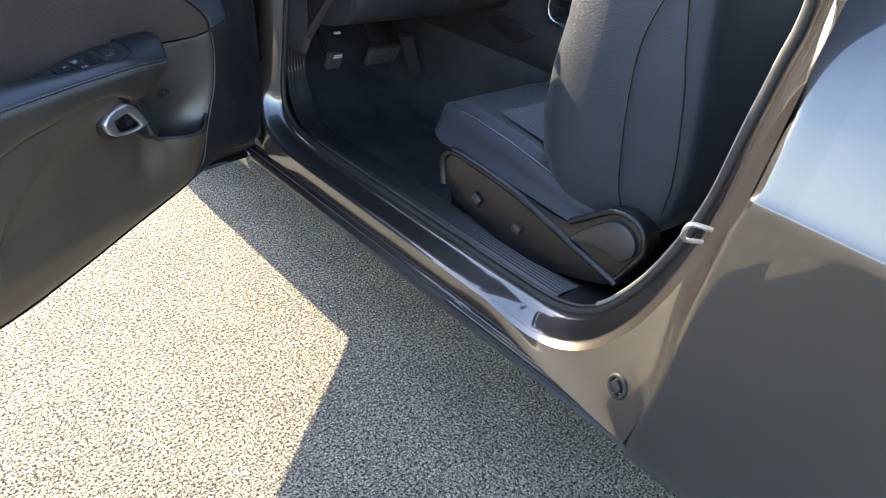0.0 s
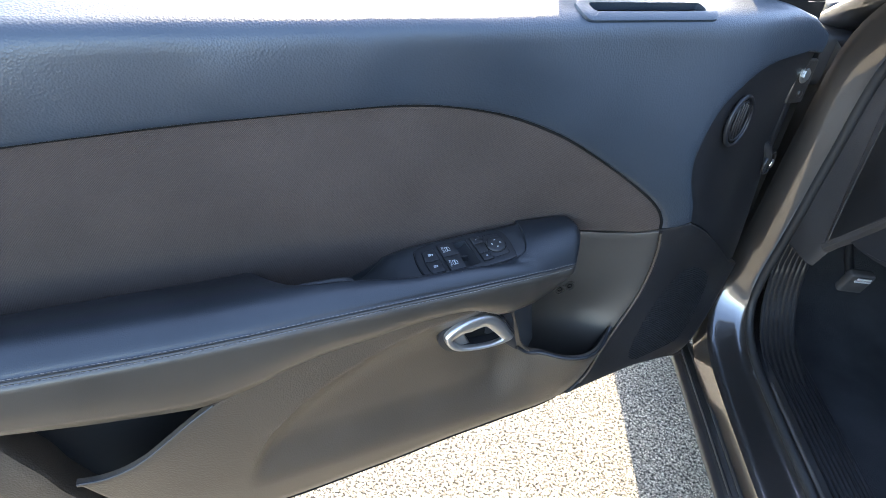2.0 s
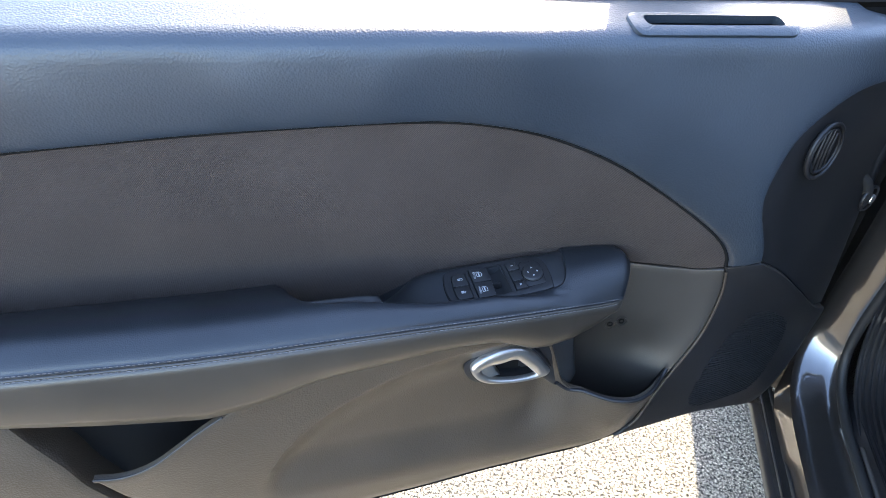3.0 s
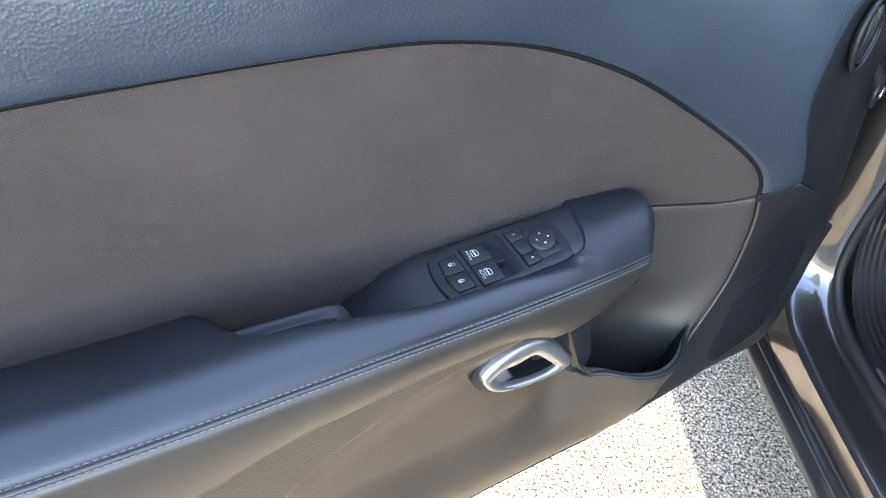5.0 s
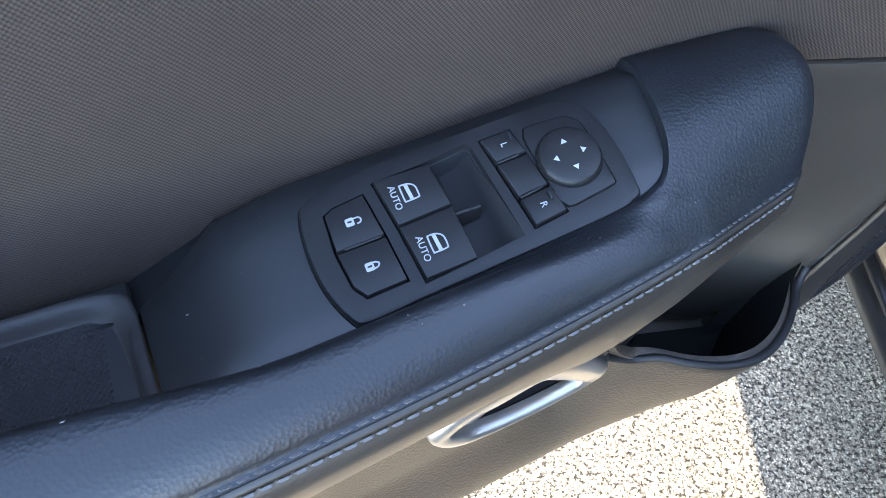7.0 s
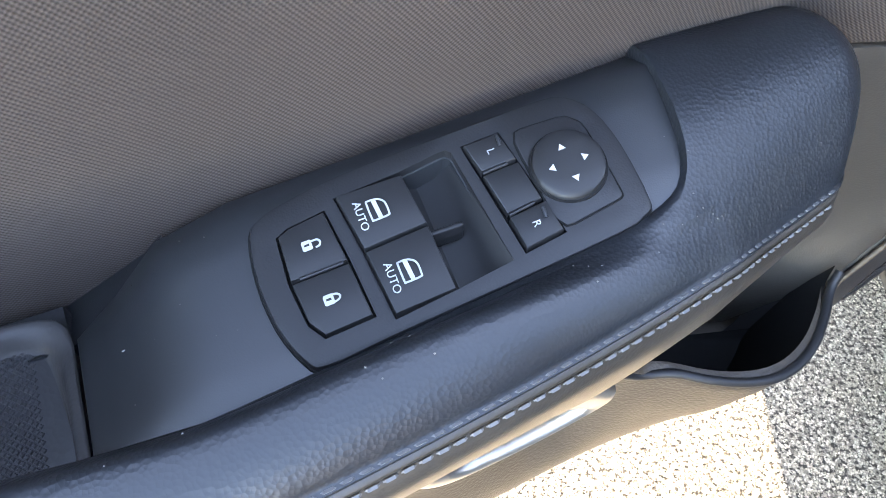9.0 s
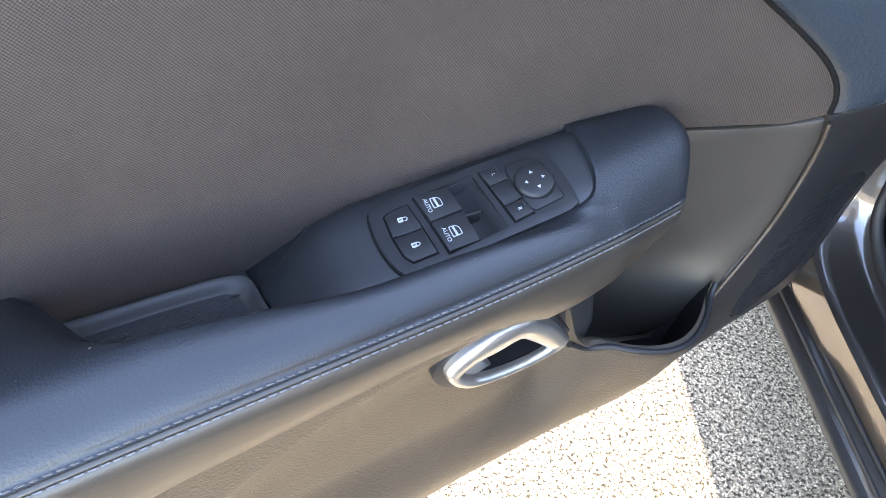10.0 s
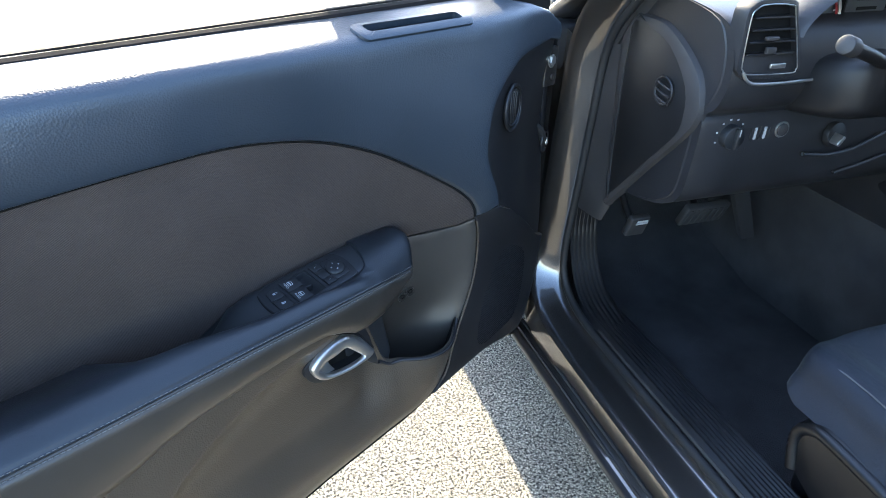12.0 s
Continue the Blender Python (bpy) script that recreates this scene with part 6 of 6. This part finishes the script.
# ---------------------------------------------------------------- dashboard, wheel, pedals, console
def build_dash():
    dash = thing("dashboard", "charcoal dashboard with knee panel, vents and instrument cluster", "dashboard")
    prof = spline([(-0.2, 0.735), (-0.36, 0.76), (-0.445, 0.8), (-0.462, 0.87), (-0.466, 0.945), (-0.462, 0.962), (-0.49, 0.985), (-0.505, 1.03), (-0.495, 1.085), (-0.45, 1.12), (-0.3, 1.13), (-0.1, 1.1), (0.02, 1.05)], 4)
    xs = [0.152, 0.158, 0.17, 0.25, 0.35, 0.5, 0.7, 0.9, 1.2, 1.64]
    rows = [[(x, y + (0.02 if x < 0.155 else 0.006 if x < 0.16 else 0), z) for y, z in prof] for x in xs]
    make("dash_shell", *skin(rows), M_DASH, dash, "grained charcoal dashboard moulding")
    make("dash_side", [(0.1535, y, z) for y, z in prof] + [(0.1535, 0.02, 0.74)], [tuple(range(len(prof) + 1))], M_DASH, dash)
    # end cap seen in the doorway
    side = lambda a, b, h: (0.15 - h, a, b)
    outl = [(-0.236, 0.722), (-0.262, 0.715), (-0.358, 0.825), (-0.438, 0.915), (-0.462, 0.955), (-0.462, 0.985), (-0.44, 1.03), (-0.37, 1.073), (-0.31, 1.088), (-0.22, 1.08), (-0.205, 1.05)]
    inn = [(-0.25, 0.742), (-0.27, 0.742), (-0.346, 0.825), (-0.418, 0.91), (-0.431, 0.95), (-0.42, 1.0), (-0.362, 1.052), (-0.3, 1.067), (-0.24, 1.06)]
    cap = plate("dash_end_cap", spline(outl, 3, True), side, -0.01, 0.009, 0.012, M_GREYTRIM, dash, "grey dashboard end cap", [spline(inn, 3, True)], res=0.03)
    plate("cap_inset", spline(inn, 3, True), side, 0.004, 0.0075, 0.002, M_KEY, cap, "black end cap inset")
    ring("end_vent", (0.138, -0.371, 0.978), (-1, 0, 0), 0.024, 0.003, M_BLACK, cap, "", 28, 8)
    for k in (-1, 0, 1):
        tube("vent_slat", [(0.137, -0.351, 0.978 + k * 0.013), (0.135, -0.371, 0.975 + k * 0.013), (0.137, -0.391, 0.972 + k * 0.013)], 0.002, M_GREYTRIM, cap, "", 6)
    rows = []
    for z, y, w in ((0.645, -0.131, 0.085), (0.7, -0.143, 0.1), (0.75, -0.15, 0.085), (0.85, -0.162, 0.07), (0.95, -0.172, 0.058), (1.02, -0.185, 0.045), (1.08, -0.225, 0.03), (1.13, -0.27, 0.03)):
        rows.append([(0.128, y + 0.012, z), (0.137, y, z), (0.14, y - 0.02, z), (0.144, y - 0.5 * w, z), (0.148, y - 0.85 * w, z), (0.152, y - w, z), (0.158, y - w - 0.006, z)])
    make("pillar_trim", *skin([list(reversed(r)) for r in rows]), M_GREYTRIM, dash, "grey moulded pillar trim", 40)
    # headlamp switch and dimmers on the knee panel
    face = lambda x, z, h=0.0: (x, -0.466 - h, z)
    k = disc("headlamp_knob", face(0.216, 0.924), (0, -1, 0), 0.021, 0.016, 0.004, M_PLATE, dash, "black headlamp knob with white marks")
    block("knob_grip", face(0.216, 0.924, 0.018), (0.007, 0.012, 0.036), 0.002, M_PLATE, k)
    block("knob_line", face(0.216, 0.936, 0.0245), (0.0016, 0.001, 0.012), 0, M_WHITE, k)
    for a in (40, 70, 100, 130, 165, 200):
        block("knob_mark", face(0.216 + 0.029 * math.cos(radians(a)), 0.924 + 0.029 * math.sin(radians(a)), 0.001), (0.0035, 0.001, 0.0025), 0, M_WHITE, k)
    for i, x in enumerate((0.261, 0.27, 0.28, 0.29, 0.3)):
        block("dimmer_mark", face(x, 0.923, 0.001), (0.002 if i % 2 == 0 else 0.0045, 0.002, 0.024 - 0.003 * abs(i - 2)), 0, M_WHITE if i % 2 else M_GREYTRIM, dash)
    ring("trunk_button_rim", face(0.325, 0.926, 0.002), (0, -1, 0), 0.013, 0.002, M_SILVER, dash, "", 24, 6)
    disc("trunk_button", face(0.325, 0.926), (0, -1, 0), 0.011, 0.006, 0.001, M_GREYTRIM, dash)
    # outer air vent with bright lower trim
    fr = lambda a, b, h: (a, -0.5 - h, b)
    hole = spline([(0.164, 1.062), (0.168, 1.05), (0.182, 1.043), (0.26, 1.041), (0.27, 1.046), (0.268, 1.058), (0.238, 1.13), (0.228, 1.142), (0.182, 1.144), (0.166, 1.138), (0.16, 1.125)], 4, True)
    ccw = hole if area(hole) > 0 else hole[::-1]
    v = plate("air_vent", inset(ccw, -0.009), fr, -0.02, 0.01, 0.004, M_DASH, dash, "tapered air vent", [hole])
    plate("vent_well", hole, fr, -0.01, 0.0, 0.001, M_HOLE, v)
    tube("vent_edge", [fr(a, b, 0.0105) for a, b in inset(ccw, -0.001) + [inset(ccw, -0.001)[0]]], 0.0012, M_SILVER, v, "thin bright vent edge", 6)
    for z in (1.072, 1.09, 1.108, 1.126):
        w = 0.092 - 0.36 * (z - 1.072)
        block("vent_blade", (0.168 + w / 2, -0.505, z), (w, 0.012, 0.003), 0.001, M_BLACK, v)
    block("vent_tab", (0.205, -0.513, 1.096), (0.024, 0.008, 0.006), 0.002, M_GREYTRIM, v)
    block("vent_tab", (0.208, -0.513, 1.078), (0.018, 0.008, 0.01), 0.002, M_GREYTRIM, v)
    block("vent_wheel", (0.232, -0.511, 1.053), (0.03, 0.005, 0.008), 0.002, M_SILVER, v)
    tube("vent_trim", spline([(0.168, -0.512, 1.046), (0.178, -0.514, 1.033), (0.2, -0.514, 1.027), (0.26, -0.514, 1.026), (0.345, -0.508, 1.027)], 5), 0.0028, M_SILVER, v, "satin bright vent trim", 8)
    # instrument cluster under its hood
    arc = np.linspace(0.1, math.pi - 0.1, 22)
    hood = [[(0.445 + rx * math.cos(t), y, 1.085 + rz * math.sin(t)) for t in arc] for y, rx, rz in ((-0.4, 0.2, 0.1), (-0.47, 0.195, 0.098), (-0.505, 0.185, 0.094), (-0.51, 0.178, 0.09), (-0.5, 0.172, 0.086), (-0.45, 0.17, 0.085))]
    make("cluster_hood", *skin(hood), M_DASH, dash, "charcoal instrument hood", 60)
    face_at = lambda a, b, h: (a, -0.452 - h, b)
    face_out = [(0.272, 1.06), (0.618, 1.06)] + [(0.445 + 0.172 * math.cos(t), 1.085 + 0.086 * math.sin(t)) for t in arc]
    cl = plate("cluster_face", face_out, face_at, -0.01, 0.0, 0.001, M_HOLE, dash, "dark instrument face")
    for x in (0.342, 0.535):
        g = disc("gauge", (x, -0.455, 1.117), (0, -1, 0.1), 0.038, 0.004, 0.001, M_PLATE, cl, "round dark gauge", 36)
        ring("gauge_ring", (x, -0.46, 1.117), (0, -1, 0.1), 0.038, 0.003, M_SILVER, cl, "bright gauge ring", 36, 8)
        ring("gauge_band", (x, -0.461, 1.117), (0, -1, 0.1), 0.031, 0.002, M_RED, cl, "red gauge band", 36, 6)
        for a in range(-130, 131, 26):
            t = radians(90 + a)
            block("gauge_mark", (x + 0.026 * math.cos(t), -0.461, 1.117 + 0.026 * math.sin(t)), (0.003, 0.001, 0.003), 0, M_WHITE, cl)
    display = block("display", (0.437, -0.455, 1.115), (0.085, 0.006, 0.07), 0.002, M_GREYTRIM, cl, "grey display between the gauges")
    for k in range(4):
        block("display_bar", (0.437, -0.4595, 1.138 - 0.015 * k), (0.05 - 0.008 * (k % 2), 0.001, 0.005), 0, M_HOLE, cl)
    # steering column shroud and stalk
    rows = []
    for y, w, lo, hi in ((-0.42, 0.115, 0.945, 1.06), (-0.5, 0.116, 0.958, 1.066), (-0.55, 0.112, 0.968, 1.074), (-0.58, 0.098, 0.98, 1.078), (-0.595, 0.075, 0.99, 1.075)):
        ring_pts = []
        for k in range(28):
            t = 2 * math.pi * k / 28
            cs, sn = math.cos(t), math.sin(t)
            ring_pts.append((0.425 + w * math.copysign(abs(cs) ** 0.45, cs), y, (lo + hi) / 2 + (hi - lo) / 2 * math.copysign(abs(sn) ** 0.45, sn)))
        rows.append(ring_pts)
    make("column_shroud", *skin(rows, True, True), M_BLACK, dash, "black steering column shroud", 60)
    tube("stalk", [(0.4, -0.58, 1.05), (0.33, -0.59, 1.08), (0.262, -0.6, 1.102)], 0.01, M_BLACK, dash, "black turn signal stalk", 10)
    disc("stalk_end", (0.268, -0.6, 1.1), (-1, -0.3, 0.3), 0.014, 0.028, 0.004, M_GREYTRIM, dash)
    # ignition lock with its key, and the lower edge of the knee panel
    ig = disc("ignition_lock", (0.445, -0.468, 0.906), (0.1, -1, 0.15), 0.024, 0.012, 0.004, M_BLACK, dash, "black ignition lock")
    block("key", (0.435, -0.49, 0.905), (0.008, 0.022, 0.02), 0.002, M_SILVER, ig, "metal key in the lock", pose(0, 0, 0, 0, 35, 0))
    tube("lower_trim_edge", spline([(0.385, -0.472, 0.876), (0.44, -0.475, 0.87), (0.5, -0.475, 0.876), (0.574, -0.47, 0.9)], 5), 0.004, M_DASH, dash, "", 8)
    tube("lower_trim_edge", spline([(0.49, -0.46, 0.822), (0.54, -0.465, 0.835), (0.6, -0.465, 0.85)], 5), 0.004, M_DASH, dash, "", 8)


def build_wheel():
    c, tilt = Vector((0.48, -0.66, 1.105)), radians(24)
    ax = Vector((0, -math.cos(tilt), math.sin(tilt)))
    up = Vector((0, math.sin(tilt), math.cos(tilt)))
    wheel = thing("steering_wheel", "black leather steering wheel with dark spokes", "steering wheel")
    ring("rim", c, ax, 0.19, 0.0185, M_LEATHER, wheel, "black leather rim", 48, 12, 1.0, up)
    right = up.cross(ax)
    hub = disc("hub", c - ax * 0.04, ax, 0.088, 0.045, 0.018, M_BLACK, wheel, "round black airbag hub")
    ring("emblem", c + ax * 0.006, ax, 0.03, 0.003, M_SILVER, hub, "", 24, 6)
    for a, w in ((0, 0.03), (180, 0.03), (246, 0.02), (284, 0.024)):
        d = right * math.cos(radians(a)) + up * math.sin(radians(a))
        s = ax.cross(d)
        rows = []
        for t, k, h in ((0.05, 1.2, -0.012), (0.1, 1.0, -0.006), (0.15, 0.85, -0.002), (0.185, 0.8, 0.0)):
            p = c + d * t + ax * h
            rows.append([tuple(p + s * w * k + ax * 0.0), tuple(p + s * w * k * 0.8 + ax * 0.009), tuple(p - s * w * k * 0.8 + ax * 0.009), tuple(p - s * w * k), tuple(p - ax * 0.012)])
        make("spoke", *skin(rows, True, True), M_DARKCHROME if a == 284 else M_PLATE, wheel)


def build_pedals():
    def pad(name, label, cat, center, w, h, t, tilt, mat, arm_to, ribs=0):
        p = thing(name, label, cat)
        m = pose(0, 0, 0, tilt, 0, 0)
        block("pad", center, (w, t, h), 0.006, mat, p, "", m)
        c = Vector(center)
        for k in range(ribs):
            o = m @ Vector(((k - (ribs - 1) / 2) * w / (ribs + 0.5), -t / 2, 0))
            block("pad_rib", tuple(c + o), (w / ribs * 0.45, 0.004, h * 0.8), 0.001, mat, p, "", m)
        tube("arm", [tuple(c + Vector((0, t, 0.0))), tuple(c + Vector((0, t + 0.03, 0.02))), arm_to], 0.009, M_BLACK, p)
        return p
    p = pad("parking_brake_pedal", "small parking brake pedal with white lettering", "pedal", (0.268, -0.2, 0.607), 0.05, 0.058, 0.02, 20, M_PEDAL, (0.27, 0.05, 0.85))
    for z, w in ((0.626, 0.026), (0.619, 0.03)):
        block("pad_print", (0.268, -0.2152 - (z - 0.607) * 0.36, z), (w, 0.002, 0.0045), 0, M_WHITE, p, "white print bar", pose(0, 0, 0, 20, 0, 0))
    block("lamp_strip", (0.25, -0.24, 0.7), (0.02, 0.008, 0.006), 0.001, M_WHITE, p)
    pad("brake_pedal", "wide dark brake pedal with ribbed rubber", "pedal", (0.5, -0.145, 0.58), 0.125, 0.066, 0.022, 25, M_PEDAL, (0.5, 0.1, 0.85), 7)
    g = thing("accelerator_pedal", "long narrow dark accelerator pedal", "pedal")
    rows = []
    for s in np.linspace(0, 1, 6):
        c = Vector((0.6 + 0.055 * s, -0.14 - 0.012 * s, 0.63 - 0.14 * s))
        w = 0.024 - 0.004 * s
        rows.append([tuple(c + Vector((-w, -0.008, 0))), tuple(c + Vector((w, -0.008, 0))), tuple(c + Vector((w, 0.012, 0.004))), tuple(c + Vector((-w, 0.012, 0.004)))])
    make("pad", *skin(rows, True, True), M_PEDAL, g)
    tube("arm", [(0.605, -0.13, 0.62), (0.61, 0.0, 0.72), (0.61, 0.15, 0.8)], 0.009, M_BLACK, g)


def build_console():
    con = thing("centre_console", "charcoal centre console with bright trim and dark controls", "console")
    low = [(0.745, 0.3), (0.735, 0.45), (0.733, 0.56), (0.735, 0.655)]
    ys = (-1.6, -1.2, -0.95, -0.75, -0.6, -0.5, -0.42, -0.28, 0.1)
    make("tunnel_carpet", *skin([[(x, y, z) for x, z in low] for y in ys]), M_CARPET, con, "black carpet on the tunnel")
    prof = [(0.735, 0.65), (0.727, 0.665), (0.724, 0.7), (0.727, 0.742), (0.733, 0.752), (0.742, 0.784), (0.76, 0.79), (0.95, 0.79)]
    lift = table([(-0.9, -0.005), (-0.6, 0.0), (-0.5, 0.015), (-0.42, 0.035), (-0.28, 0.045), (0.1, 0.05)])
    make("console_body", *skin([[(x, y, z + lift(y) * max(0, (z - 0.66) / 0.1)) for x, z in prof] for y in ys]), M_DASH, con, "grained charcoal console side", 30)
    side = lambda a, b, h: (0.7235 - h, a, b)
    pad = [(-0.392, 0.738), (-0.43, 0.765), (-0.5, 0.765), (-0.575, 0.75), (-0.585, 0.738), (-0.53, 0.706), (-0.51, 0.704), (-0.45, 0.715)]
    plate("knee_pad", spline(pad, 4, True), side, -0.02, 0.007, 0.004, M_BLACK, con, "soft black knee pad")
    # centre stack facing the seats, and the flat console behind it
    stack = lambda a, b, h: (a, -0.59 - 0.25 * (0.93 - b) - h, b)
    st = plate("control_panel", [(0.748, 0.8), (1.06, 0.8), (1.06, 0.96), (0.75, 0.96)], stack, -0.02, 0.0, 0.004, M_BLACK, con, "dark climate control panel", res=0.03)
    for i in range(3):
        disc("control_knob", stack(0.815 + 0.075 * i, 0.855, 0.0), (0, -1, 0.25), 0.021, 0.018, 0.004, M_PLATE, st, "round black control knob")
    disc("control_knob", stack(0.89, 0.92, 0.0), (0, -1, 0.25), 0.024, 0.02, 0.004, M_PLATE, st, "round black control knob")
    for i in range(4):
        block("control_button", stack(0.785 + 0.05 * i, 0.823, 0.002), (0.036, 0.006, 0.014), 0.002, M_PLATE, st)
        block("button_mark", stack(0.785 + 0.05 * i, 0.824, 0.0055), (0.012, 0.001, 0.003), 0, M_GREYTRIM, st)
    flat = lambda a, b, h: (a, b, 0.79 + h)
    cp = plate("console_plate", spline([(0.752, -0.63), (0.752, -0.8), (0.76, -0.95), (1.05, -0.95), (1.06, -0.63)], 3, True), flat, -0.01, 0.004, 0.003, M_PLATE, con, "black console plate", res=0.04)
    block("shifter_gate", (0.9, -0.74, 0.798), (0.09, 0.14, 0.012), 0.005, M_BLACK, cp)
    tube("shifter_stem", [(0.9, -0.74, 0.8), (0.9, -0.75, 0.87)], 0.012, M_DARKCHROME, cp, "", 12)
    block("shifter_grip", (0.9, -0.755, 0.895), (0.05, 0.05, 0.06), 0.018, M_LEATHER, cp, "black leather shifter grip")
    trim = spline([(0.748, -0.6, 0.96), (0.745, -0.6, 0.925), (0.742, -0.605, 0.86), (0.742, -0.608, 0.825), (0.743, -0.622, 0.802), (0.744, -0.66, 0.793), (0.746, -0.8, 0.795), (0.75, -0.95, 0.793)], 6)
    tube("console_trim", trim, 0.0038, M_CHROME, con, "bright console trim", 8)


build_dash()
build_wheel()
build_pedals()
build_console()


# ---------------------------------------------------------------- crumbs on the carpet beside the seat
def build_litter():
    for x, y, z, a in ((0.3, -0.65, 0.302, 20), (0.32, -0.63, 0.302, 70)):
        ob = block("dry_twig", (0, 0, 0), (0.022, 0.003, 0.003), 0.001, M_GREYTRIM, None, "", pose(0, 0, 0, 0, 0, a))
        ob.location = (x, y, z)
        tagged(ob, "small dry twig lying on the carpet", "twig", "litter on the carpet")


build_litter()
